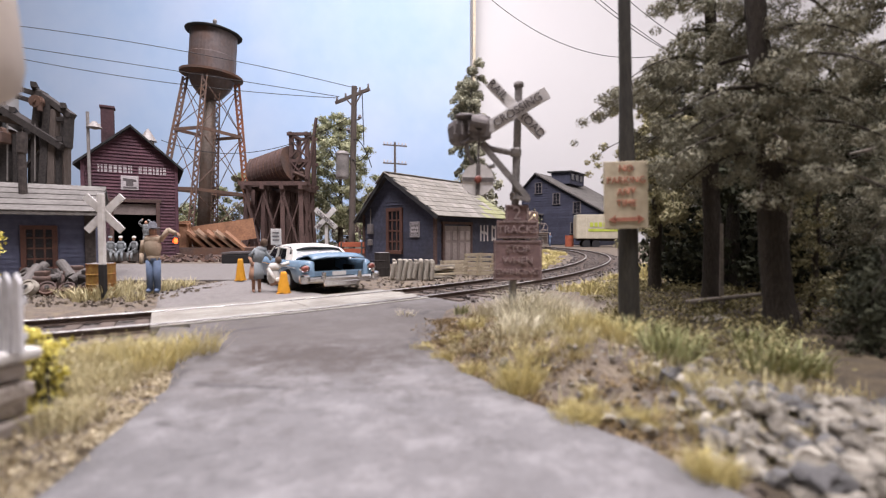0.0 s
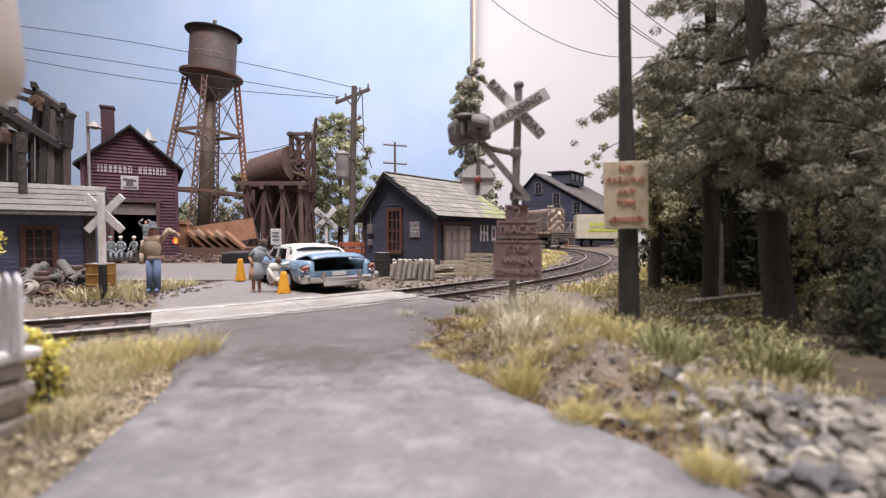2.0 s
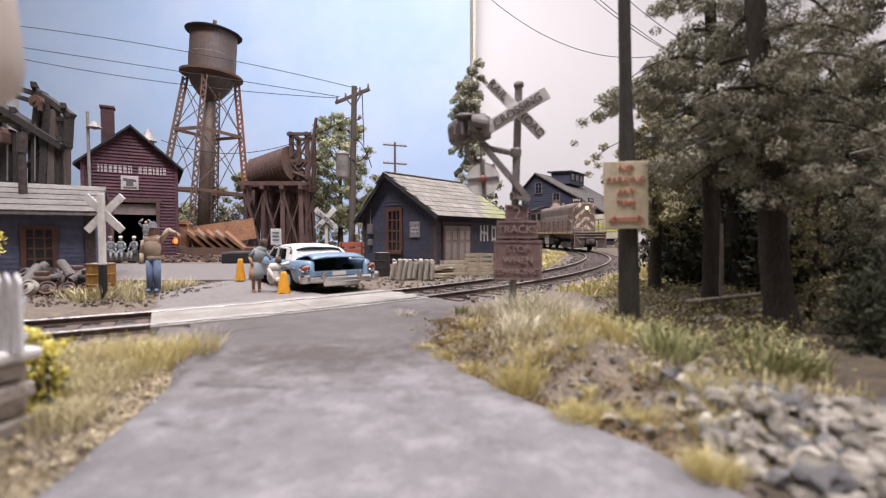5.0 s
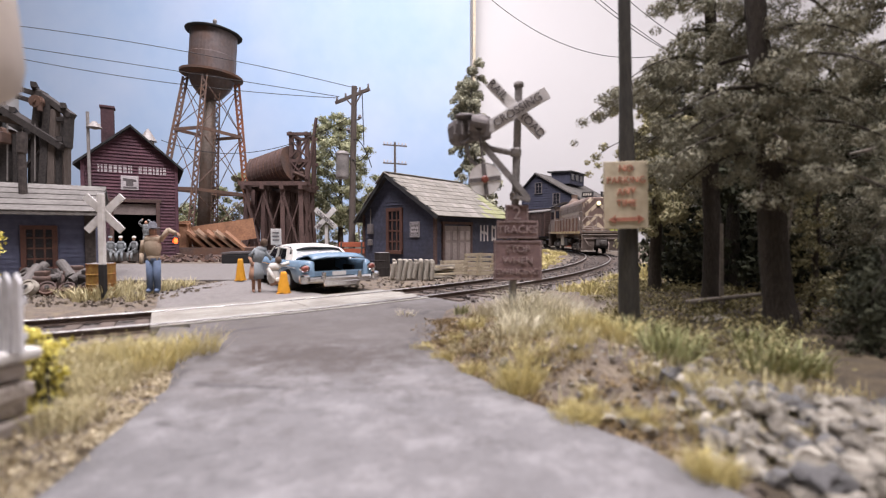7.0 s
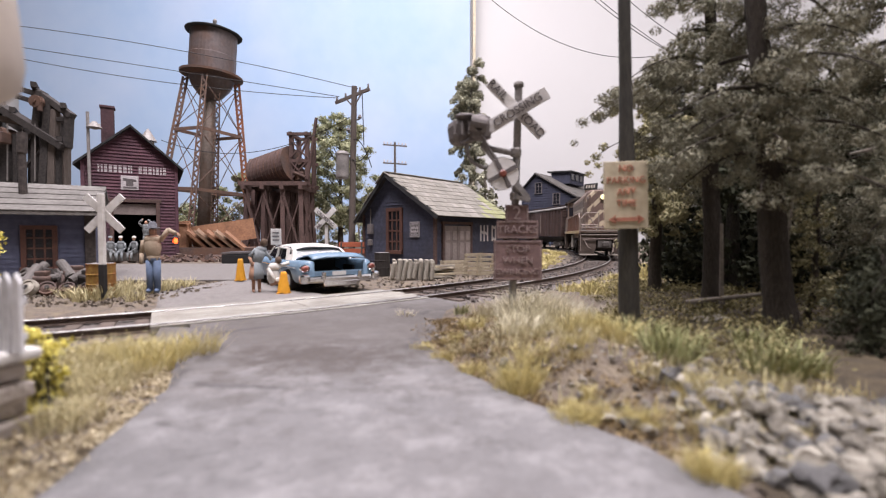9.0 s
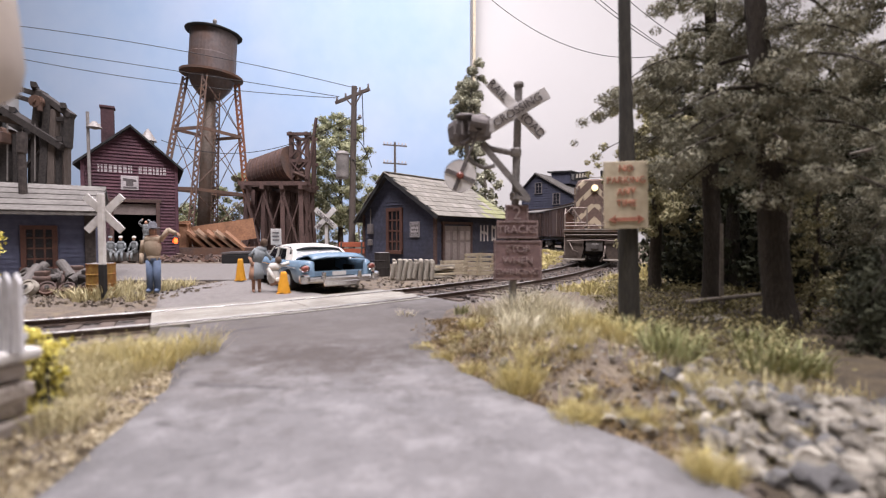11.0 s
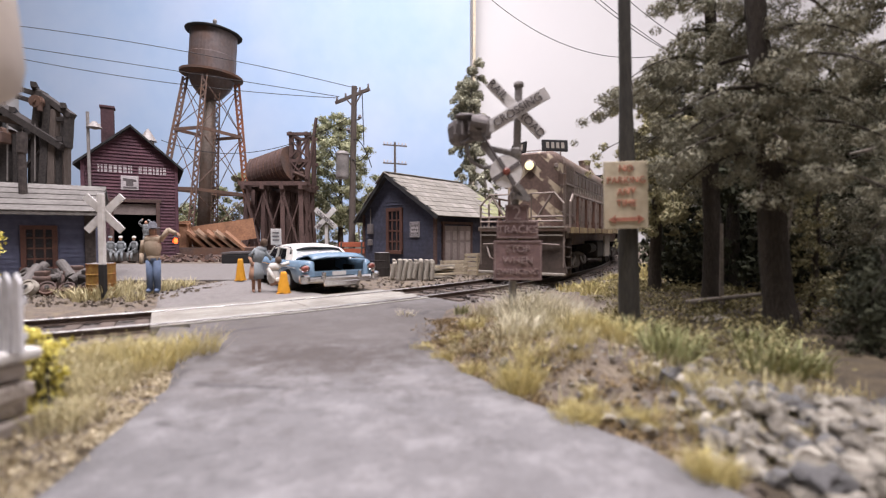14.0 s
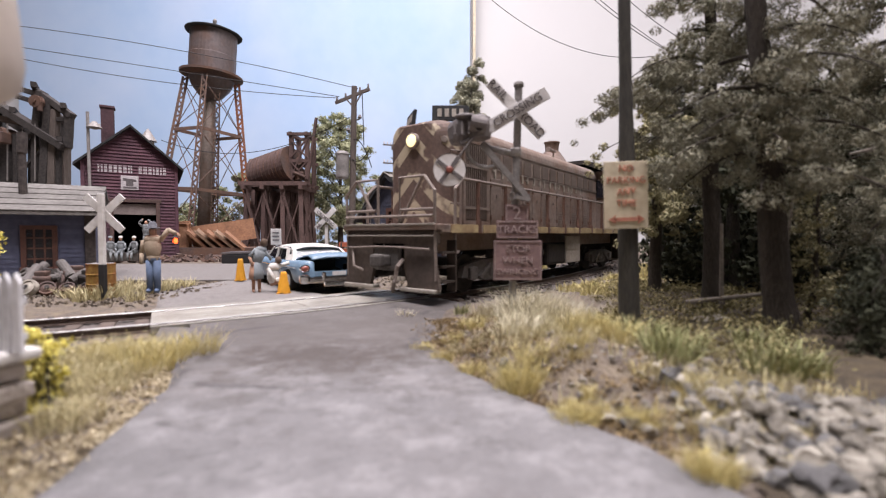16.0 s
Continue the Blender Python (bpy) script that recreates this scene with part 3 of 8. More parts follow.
# ---- buildings ----
def boards(t, outline, y, mat, pitch=0.16, depth=0.03, name="board", holes=(), apex=0.0):
    """Lapped boards, each its own piece, over a gable outline (half width, eave, peak) at y; holes: (x0, x1, z0, z1)."""
    half, eave, peak = outline
    z = 0.1
    while z < peak - 0.05:
        top = min(z + pitch, peak - 0.02)
        c = max(0.0, (z - eave) / (peak - eave))
        spans = [(-half + (half + apex) * c, half - (half - apex) * c)]
        for x0, x1, z0, z1 in holes:
            if z + pitch * 0.5 > z0 and z + pitch * 0.5 < z1:
                spans = [p for a, b in spans for p in (((a, min(b, x0)), (max(a, x1), b)))]
                spans = [p for p in spans if p[1] - p[0] > 0.03]
        for a, b in spans:
            bm = B()
            vs = [bm.verts.new(p) for p in ((a, y - depth, z), (b, y - depth, z), (b, y - 0.006, top), (a, y - 0.006, top), (a, y + 0.02, z), (b, y + 0.02, z))]
            bm.faces.new((vs[0], vs[1], vs[2], vs[3]))
            bm.faces.new((vs[0], vs[4], vs[5], vs[1]))
            part(name, bm, mat, t)
        z += pitch


def shingles(t, length, x0, x1, z0, z1, y0, mats, rows=9, per=14, rng=None, name="shingle", thick=0.035, moss=None):
    """Shingle courses on a slope from (x0, z0) at the eave to (x1, z1) at the ridge, along y."""
    rng = rng or random.Random(3)
    slope = math.atan2(z1 - z0, x1 - x0)
    run = math.hypot(x1 - x0, z1 - z0) / rows
    w = length / per
    bm = B()
    box(bm, (0, 0, 0), (run * 1.18, w * 0.97, thick))
    proto = [None] * len(mats)
    for r in range(rows):
        for k in range(per):
            c = (r + 0.42) / rows
            px, pz = x0 + (x1 - x0) * c, z0 + (z1 - z0) * c
            y = y0 + w * (k + 0.5 + (0.25 if r % 2 else -0.1) + rng.uniform(-0.04, 0.04))
            if y > y0 + length - w * 0.3:
                y = y0 + length - w * 0.4
            m = at(px, y, pz + 0.035 + rng.uniform(0, 0.012), 0, -math.degrees(slope) + (2.2 if x1 > x0 else -2.2) + rng.uniform(-0.7, 0.7), rng.uniform(-1.2, 1.2))
            i = rng.randrange(len(mats)) if rng.random() < 0.93 else 0
            if moss is not None:
                i = moss if (k + rng.uniform(-1.5, 1.5) > per * 0.62 + r * 1.1) else i % moss
            if proto[i] is None:
                b2 = bm.copy()
                proto[i] = part(name, b2, mats[i], t, m=m)
            else:
                share(proto[i], t, m)
    bm.free()


def sash(t, x, z, w, h, y, cols, rows, frame_mat, name="window", f=0.1, bar=0.035):
    """A window on a wall that faces -y."""
    bm = B()
    for c, s in (((x - w / 2, y, z), (f, 0.12, h + f)), ((x + w / 2, y, z), (f, 0.12, h + f)), ((x, y, z + h / 2), (w, 0.13, f)), ((x, y - 0.03, z - h / 2), (w + 0.2, 0.2, f))):
        box(bm, c, s, bevel=0.01)
    win = part(name, bm, frame_mat, t)
    bm = B()
    for i in range(1, cols):
        box(bm, (x - w / 2 + w * i / cols, y + 0.01, z), (bar, 0.05, h - f))
    for i in range(1, rows):
        box(bm, (x, y + 0.012, z - h / 2 + h * i / rows), (w - f, 0.05, bar))
    part("muntin", bm, frame_mat, win)
    bm = B()
    box(bm, (0, 0, 0), (w / cols - 0.01, 0.012, h / rows - 0.01))
    first = None
    for i in range(cols):
        for j in range(rows):
            m = at(x - w / 2 + w * (i + 0.5) / cols, y + 0.03, z - h / 2 + h * (j + 0.5) / rows)
            first = share(first, win, m) if first else part("pane", bm, M["glass"], win, m=m)
    return win


def gable_shell(t, half, eave, peak, length, mat, opening=None, apex=0.0):
    """Four walls of a gabled house; the gable faces -y at y = 0."""
    bm = B()
    if opening:
        ox0, ox1, oz = opening
        prism(bm, [(-half, 0), (ox0, 0), (ox0, oz), (ox1, oz), (ox1, 0), (half, 0), (half, eave), (apex, peak), (-half, eave)], 0.0, 0.2)
    else:
        prism(bm, [(-half, 0), (half, 0), (half, eave), (apex, peak), (-half, eave)], 0.0, 0.2)
    part("wall", bm, mat, t)
    bm = B()
    prism(bm, [(-half, 0), (half, 0), (half, eave), (apex, peak), (-half, eave)], length - 0.2, length)
    part("wall", bm, mat, t)
    for sx in (-1, 1):
        bm = B()
        box(bm, (sx * (half - 0.1), length / 2, eave / 2), (0.2, length - 0.41, eave))
        part("wall", bm, mat, t)


def roof_slab(t, half, eave, peak, length, over, front, mat, thick=0.1, label="", apex=0.0):
    for sx in (-1, 1):
        bm = B()
        x1 = sx * (half + over)
        z1 = eave - (peak - eave) / (half - sx * apex) * over
        prism(bm, [(apex, peak + 0.02), (x1, z1 + 0.02), (x1, z1 + 0.02 + thick), (apex, peak + 0.02 + thick)], -front, length + front)
        part("roof", bm, mat, t, label)


def tool_shed():
    """Blue shed by the track: gable towards the road, doors on the track side."""
    t = thing("tool_shed", at(-2.56, 25.55, 0, 0, 0, -40.3), "small dark blue clapboard shed with mossy shingle roof", "shed")
    half, eave, peak, L, ridge = 2.85, 2.85, 5.05, 6.4, -0.65
    gable_shell(t, half, eave, peak, L, M["blue"], apex=ridge)
    boards(t, (half, eave, peak), 0, M["blue"], 0.17, 0.03, holes=((-0.9, 0.45, 0.45, 3.3),), apex=ridge)
    # corner boards
    for x in (-half, half):
        bm = B()
        box(bm, (x, -0.03, eave / 2), (0.16, 0.16, eave), bevel=0.01)
        part("corner_board", bm, M["timberred"], t)
    sash(t, -0.2, 1.88, 1.1, 2.4, -0.06, 3, 4, M["windowframe"], f=0.2, bar=0.09)
    # emblem on the gable
    bm = B()
    box(bm, (1.4, -0.07, 1.95), (0.72, 0.05, 0.85), bevel=0.01)
    e = part("emblem_board", bm, M["lettering"], t, "pale square emblem board")
    bm = B()
    for z in (1.6, 2.3):
        box(bm, (1.4, -0.1, z), (0.62, 0.014, 0.03))
    for x in (1.1, 1.7):
        box(bm, (x, -0.1, 1.95), (0.03, 0.014, 0.7))
    for k in range(5):
        box(bm, (1.19 + k * 0.105, -0.1, 2.17 - 0.02 * (k % 2)), (0.055, 0.014, 0.16 - 0.03 * (k % 3)))
    for k in range(3):
        box(bm, (1.24 + k * 0.16, -0.1, 1.93), (0.11, 0.014, 0.1), (0, (20, -35, 40)[k], 0))
    for k in range(6):
        box(bm, (1.17 + k * 0.093, -0.1, 1.73), (0.05, 0.014, 0.12))
    part("emblem_marks", bm, M["lettergrey"], e)
    # electric meter and lamp on the wall
    bm = B()
    box(bm, (-2.2, -0.12, 2.0), (0.38, 0.2, 0.6), bevel=0.03)
    box(bm, (-2.25, -0.1, 1.2), (0.3, 0.18, 0.35), bevel=0.03)
    rod(bm, (-2.2, -0.1, 2.2), (-2.2, -0.1, 3.2), 0.04)
    part("meter_box", bm, M["signaldark"], t)
    # side wall towards the rails: boards and double doors
    side = at(half, 0, 0, 0, 0, 90)
    z = 0.1
    while z < eave - 0.1:
        for a, b in ((0, 0.55), (2.95, L)) if z < 2.2 else ((0, L),):
            bm = B()
            vs = [bm.verts.new(p) for p in ((a, -0.03, z), (b, -0.03, z), (b, -0.006, z + 0.17), (a, -0.006, z + 0.17), (a, 0.02, z), (b, 0.02, z))]
            bm.faces.new((vs[0], vs[1], vs[2], vs[3]))
            bm.faces.new((vs[0], vs[4], vs[5], vs[1]))
            part("board", bm, M["blue"], t, m=side)
        z += 0.17
    for k in range(2):
        x = 1.15 + k * 1.2
        bm = B()
        box(bm, (x, -0.05, 1.1), (1.16, 0.1, 2.1), bevel=0.012)
        d = part("door", bm, M["door"], t, "grey-brown panelled double door leaf", m=side)
        bm = B()
        for px in (-0.28, 0.28):
            box(bm, (x + px, -0.115, 0.75), (0.36, 0.04, 0.95), bevel=0.02)
            box(bm, (x + px, -0.115, 1.62), (0.36, 0.04, 0.5), bevel=0.02)
        part("door_panel", bm, M["door2"], d)
    bm = B()
    for x in (0.5, 2.98):
        box(bm, (x, -0.07, 1.15), (0.12, 0.16, 2.3))
    box(bm, (1.74, -0.07, 2.3), (2.7, 0.16, 0.14))
    part("door_frame", bm, M["timberred"], t, m=side)
    # faded painted letters as plain strokes
    bm = B()
    for x in (4.0, 4.35, 4.7, 5.2, 5.55):
        box(bm, (x, -0.04, 1.75), (0.14, 0.012, 0.95))
    for x, z_ in ((4.18, 1.8), (4.52, 1.75), (5.38, 2.1), (5.38, 1.4)):
        box(bm, (x, -0.04, z_), (0.3, 0.012, 0.14), (0, 25, 0))
    part("wall_marks", bm, M["lettering"], t, "faded white painted letters", m=side)
    roof_slab(t, half, eave, peak, L, 0.45, 0.4, M["roofdark"], 0.07, apex=ridge)
    sl, sr = (peak - eave) / (half + ridge), (peak - eave) / (half - ridge)
    shingles(t, L + 0.8, half + 0.5, ridge, eave - sr * 0.5 + 0.1, peak + 0.1, -0.4, [M["shingle"], M["shingle"], M["shingle2"], M["moss"]], 9, 15, random.Random(8), moss=3)
    shingles(t, L + 0.8, -half - 0.5, ridge, eave - sl * 0.5 + 0.1, peak + 0.1, -0.4, [M["shingle"], M["shingle2"]], 5, 6, random.Random(9))
    bm = B()
    box(bm, (ridge, L / 2, peak + 0.16), (0.3, L + 0.8, 0.06), bevel=0.02)
    part("ridge_cap", bm, M["shingle"], t)
    bm = B()
    for sx in (-1, 1):
        beam(bm, (ridge, -0.4, peak + 0.0), (sx * (half + 0.48), -0.4, eave - (sr if sx > 0 else sl) * 0.48), 0.06, 0.2)
    part("bargeboard", bm, M["roofdark"], t)
    return t


def engine_house():
    t = thing("engine_house", at(-21.4, 31.2, 0, 0, 0, 32), "tall maroon clapboard engine house with open doorway", "engine house")
    half, eave, peak, L = 2.65, 6.55, 8.95, 9.0
    gable_shell(t, half, eave, peak, L, M["maroon"], opening=(-1.1, 1.45, 3.9))
    boards(t, (half, eave, peak), 0, M["maroon"], 0.22, 0.085, holes=((-1.1, 1.45, 0, 3.9),))
    for x in (-half, half):
        bm = B()
        box(bm, (x, -0.04, eave / 2), (0.2, 0.2, eave), bevel=0.01)
        part("corner_board", bm, M["maroon"], t)
    bm = B()
    for x in (-1.15, 1.5):
        box(bm, (x, -0.05, 1.95), (0.22, 0.2, 3.9))
    box(bm, (0.17, -0.05, 4.0), (3.1, 0.22, 0.24))
    part("door_frame", bm, M["timberred"], t)
    bm = B()
    box(bm, (0.17, 0.12, 3.4), (2.5, 0.08, 0.75), bevel=0.02)
    part("door", bm, M["door"], t, "raised grey door panel")
    # added black panel, stands for the unlit interior behind the doorway
    bm = B()
    box(bm, (0, 8.6, 2.0), (5.0, 0.1, 4))
    part("back_partition", bm, M["black"], t)
    # painted name as plain strokes
    bm = B()
    x = -1.85
    for k, w in enumerate((0.28, 0.17, 0.19, 0.19, 0.19, 0.2, 0.24, 0, 0.2, 0.22, 0.2, 0.09, 0.18, 0.09, 0.2)):
        if w:
            for q in (0, 1) if w > 0.12 else (0,):
                box(bm, (x + 0.05 + q * (w - 0.1), -0.06, 6.1), (0.085, 0.02, 0.5))
            if w > 0.12:
                box(bm, (x + w / 2, -0.06, 6.1 + (0.15, 0, -0.15)[k % 3]), (w - 0.06, 0.02, 0.09))
        x += (w or 0.2) + 0.075
    part("name_marks", bm, M["lettering"], t, "white painted company name")
    bm = B()
    box(bm, (-0.1, -0.08, 5.2), (1.0, 0.06, 0.95), bevel=0.015)
    e = part("emblem_board", bm, M["lettering"], t, "square company emblem board")
    bm = B()
    box(bm, (-0.1, -0.12, 5.4), (0.75, 0.02, 0.14), (0, 6, 0))
    box(bm, (-0.1, -0.12, 5.15), (0.42, 0.02, 0.3))
    box(bm, (-0.1, -0.12, 4.88), (0.75, 0.02, 0.1))
    part("emblem_marks", bm, M["lettergrey"], e)
    roof_slab(t, half, eave, peak, L, 0.45, 0.45, M["roofdark"], 0.16)
    bm = B()
    box(bm, (-1.35, 1.4, 9.1), (0.7, 0.7, 2.6), bevel=0.02)
    ch = part("chimney", bm, M["maroondark"], t, "dark brick chimney")
    for k in range(9):
        bm = B()
        box(bm, (-1.35, 1.4, 8.1 + k * 0.26), (0.73, 0.73, 0.2))
        part("brick_course", bm, M["maroondark"], ch)
    bm = B()
    box(bm, (-1.35, 1.4, 10.45), (0.86, 0.86, 0.16), bevel=0.02)
    part("chimney_cap", bm, M["maroondark"], ch)
    bm = B()
    lathe(bm, [(0.4, 0), (0.4, 0.8), (0.6, 0.8), (0.32, 1.3), (0.05, 1.75)], 16, (0.95, 3.2, 7.9))
    part("vent", bm, M["signal"], t, "grey conical roof vent", smooth=False)
    bm = B()
    rod(bm, (-2.2, -0.6, -0.2), (-2.25, -0.6, 9.6), 0.09)
    lathe(bm, [(0.1, 0), (0.45, 0.1), (0.12, 0.5)], 12, (-1.9, -0.7, 8.5))
    rod(bm, (-2.2, -0.6, 8.8), (-1.6, -0.4, 8.9), 0.05)
    part("flue_pipe", bm, M["signal"], t, "pale flue pipe with a small cone lamp")
    return t


def left_shed():
    t = thing("yard_office", at(-14.79, 14.35, 0, 0, 0, 33), "low blue clapboard yard office with grey board roof", "shed")
    w, d, eave, ridge = 5.7, 4.2, 2.45, 3.42
    bm = B()
    box(bm, (0, d / 2, eave / 2), (w, d, eave))
    part("wall", bm, M["blue2"], t)
    z = 0.1
    while z < eave - 0.05:
        for a, b in (((-w / 2, 0.97), (2.03, w / 2)) if 0.4 < z + 0.08 < 2.05 else ((-w / 2, w / 2),)):
            bm = B()
            vs = [bm.verts.new(p) for p in ((a, -0.03, z), (b, -0.03, z), (b, -0.006, z + 0.16), (a, -0.006, z + 0.16), (a, 0.02, z), (b, 0.02, z))]
            bm.faces.new((vs[0], vs[1], vs[2], vs[3]))
            bm.faces.new((vs[0], vs[4], vs[5], vs[1]))
            part("board", bm, M["blue2"], t)
        z += 0.16
    sash(t, 1.5, 1.22, 0.8, 1.4, -0.05, 3, 4, M["windowframe"], f=0.14, bar=0.05)
    bm = B()
    box(bm, (w / 2, -0.03, eave / 2), (0.3, 0.16, eave), bevel=0.01)
    part("corner_board", bm, M["timber"], t)
    # gable end and roof of wide boards
    for sy in (0, 1):
        y0, y1 = (-0.55, d / 2) if sy == 0 else (d + 0.55, d / 2)
        z0, z1 = eave - 0.12, ridge
        bm = B()
        vs = [(y0, z0), (y1, z1), (y1, z1 + 0.1), (y0, z0 + 0.1)]
        prism(bm, vs, -w / 2 - 0.3, w / 2 + 0.35, axis="x")
        part("roof", bm, M["roofgrey"], t)
        if sy == 0:
            for k in range(5):
                c = (k + 0.5) / 5
                bm = B()
                box(bm, (0.02, y0 + (y1 - y0) * c, z0 + (z1 - z0) * c + 0.13), (w + 0.66, 0.6, 0.035), (math.degrees(math.atan2(z1 - z0, y1 - y0)) - 2.5, 0, 0))
                part("roof_board", bm, M["roofgrey"], t)
    bm = B()
    prism(bm, [(0, eave), (d, eave), (d / 2, ridge)], -w / 2, w / 2, axis="x")
    part("gable", bm, M["blue2"], t)
    bm = B()
    rod(bm, (0.95, 1.0, 2.6), (0.95, 1.0, 4.6), 0.12, n=12)
    rod(bm, (0.95, 1.0, 4.5), (0.98, 1.0, 5.2), 0.15, n=12)
    part("stove_pipe", bm, M["timber"], t, "rusty stove pipe")
    bm = B()
    box(bm, (-0.05, -0.14, 1.6), (0.6, 0.26, 1.2), bevel=0.1)
    rod(bm, (-0.05, -0.1, 2.1), (-0.05, -0.1, 3.2), 0.03)
    part("meter_box", bm, M["signal"], t, "grey electric meter box")
    return t


def far_building():
    t = thing("freight_house", at(17.3, 71, 0, 0, 0, -38), "distant dark blue gabled freight house with roof monitor", "building")
    L = 14
    bm = B()
    prism(bm, [(-4.2, 0), (5.6, 0), (5.6, 5.2), (-2.2, 11.2), (-4.2, 8.6)], 0, L)
    part("wall", bm, M["bluefar"], t)
    for z in np.arange(0.3, 10.8, 0.4):
        x0 = -4.2 if z < 8.6 else -4.2 + 2.0 * (z - 8.6) / 2.6
        x1 = 5.6 if z < 5.2 else 5.6 - 7.8 * (z - 5.2) / 6.0
        bm = B()
        box(bm, ((x0 + x1) / 2, -0.03, z), (x1 - x0, 0.05, 0.34), (-4, 0, 0))
        part("board", bm, M["bluefar"], t)
    bm = B()
    prism(bm, [(-2.2, 11.25), (6.2, 4.75), (6.2, 4.95), (-2.2, 11.5)], -0.5, L + 0.5)
    part("roof", bm, M["roofgrey"], t, "grey weathered shingle roof")
    bm = B()
    prism(bm, [(-2.2, 11.25), (-2.2, 11.5), (-4.9, 7.9), (-4.9, 7.7)], -0.5, L + 0.5)
    part("roof", bm, M["roofdark"], t)
    for k in range(8):
        c = (k + 0.5) / 8
        bm = B()
        box(bm, (-2.2 + 8.4 * c, L / 2, 11.45 - 6.55 * c), (1.35, L + 1, 0.06), (0, 36, 0))
        part("roof_course", bm, M["roofgrey"], t)
    bm = B()
    box(bm, (-0.6, 6, 10.9), (2.4, 5, 1.9))
    mo = part("roof_monitor", bm, M["bluefar"], t)
    bm = B()
    box(bm, (-0.6, 6, 11.95), (3.2, 5.8, 0.2), (0, 3, 0))
    part("monitor_roof", bm, M["roofdark"], mo)
    for k in range(3):
        bm = B()
        box(bm, (0.62, 4.4 + k * 1.5, 11.1), (0.08, 0.9, 1.0))
        part("window", bm, M["glass"], mo)
    for x, z in ((-1.9, 9.0), (0.4, 7.2), (2.9, 5.7), (-1.9, 4.0), (2.6, 2.6)):
        sash(t, x, z, 0.85, 1.7, -0.1, 2, 3, M["lettergrey"])
    t.scale = (1.32, 1.25, 1.0)
    # low lean-to in front
    bm = B()
    prism(bm, [(-8.5, 0), (-1.5, 0), (-1.5, 4.6), (-8.5, 3.6)], -3.2, -0.2)
    part("lean_to", bm, M["blue"], t)
    bm = B()
    prism(bm, [(-8.9, 3.6), (-1.2, 4.7), (-1.2, 4.9), (-8.9, 3.8)], -3.5, -0.15)
    part("lean_to_roof", bm, M["roofgrey"], t)
    return t


# ---- yard structures ----
def lattice_leg(bm, p, q, w=0.34):
    """A laced steel leg: two channels and zigzag bars."""
    p, q = Vector(p), Vector(q)
    d = (q - p).normalized()
    side = d.cross(Vector((0, 1, 0))).normalized() * w / 2
    beam(bm, p + side, q + side, 0.1, 0.22)
    beam(bm, p - side, q - side, 0.1, 0.22)
    n = int((q - p).length / 0.45)
    for i in range(n):
        a, b = p + (q - p) * i / n, p + (q - p) * (i + 1) / n
        k = 1 if i % 2 else -1
        beam(bm, a + side * k, b - side * k, 0.05, 0.16)


def water_tower():
    t = thing("water_tower", at(-23.4, 44, 0, 0, 4.0, 0), "tall rusty steel water tower on four laced legs", "water tower")
    bm = B()
    lathe(bm, [(2.3, 17.2), (2.33, 18.9), (2.33, 18.96), (2.3, 19.0), (2.3, 21.4)], 40)
    tank = part("tank", bm, M["steel"], t, "grey-brown riveted steel tank", smooth=False)
    bm = B()
    lathe(bm, [(2.75, 21.15), (2.8, 21.25), (1.6, 21.7), (0.3, 22.0), (0.25, 22.2), (0.05, 22.3)], 40)
    part("roof", bm, M["roofdark"], t, "black conical tank roof")
    bm = B()
    lathe(bm, [(0.5, 14.8), (1.2, 15.2), (1.9, 16.0), (2.25, 16.8), (2.3, 17.2)], 40)
    part("bowl", bm, M["steel"], t, smooth=True)
    bm = B()
    lathe(bm, [(2.35, 16.8), (3.1, 17.05), (3.12, 17.25), (2.4, 17.3)], 40)
    part("balcony", bm, M["rustdark"], t)
    bm = B()
    lathe(bm, [(0.72, 0), (0.72, 12), (0.55, 12.4), (0.5, 15.4)], 20)
    part("riser_pipe", bm, M["riser"], t, smooth=True)
    angs = [200, 283, 15, 103]
    top = [(2.5 * math.cos(radians(a)), 2.5 * math.sin(radians(a)), 16.7) for a in angs]
    foot = [(5.0 * math.cos(radians(a)), 5.0 * math.sin(radians(a)), -0.3) for a in angs]
    at_z = lambda i, z: tuple(np.array(foot[i]) + (np.array(top[i]) - np.array(foot[i])) * (z + 0.3) / 17.3)
    for i in range(4):
        bm = B()
        lattice_leg(bm, foot[i], top[i], 0.5)
        part("leg", bm, M["rust"] if i in (2,) else M["rustleg"], t)
    for i in range(4):
        j = (i + 1) % 4
        timbers("girt", [(at_z(i, z), at_z(j, z), 0.14, 0.3) for z in (6.0, 11.8)], M["rustleg"], t)
        for a, b in ((0.2, 5.8), (6.2, 11.6), (12, 16.4)):
            for p, q in ((i, j), (j, i)):
                bm = B()
                rod(bm, at_z(p, a), at_z(q, b), 0.045, n=5)
                part("brace_rod", bm, M["rustleg"], t)
    bm = B()
    for x in (-0.25, 0.25):
        rod(bm, (1.6 + x, -1.2, 0), (1.2 + x, -1.0, 15.5), 0.04, n=5)
    for k in range(40):
        rod(bm, (1.34 - k * 0.009, -1.2, 0.3 + k * 0.38), (1.86 - k * 0.009, -1.2, 0.3 + k * 0.38), 0.03, n=4)
    part("ladder", bm, M["rustleg"], t)
    bm = B()
    lathe(bm, [(0.1, 22.2), (0.2, 22.4), (0.2, 22.55), (0.06, 22.7)], 12)
    part("finial", bm, M["signal"], t, "small grey roof finial")
    t.scale = (0.89, 0.89, 0.985)
    return t


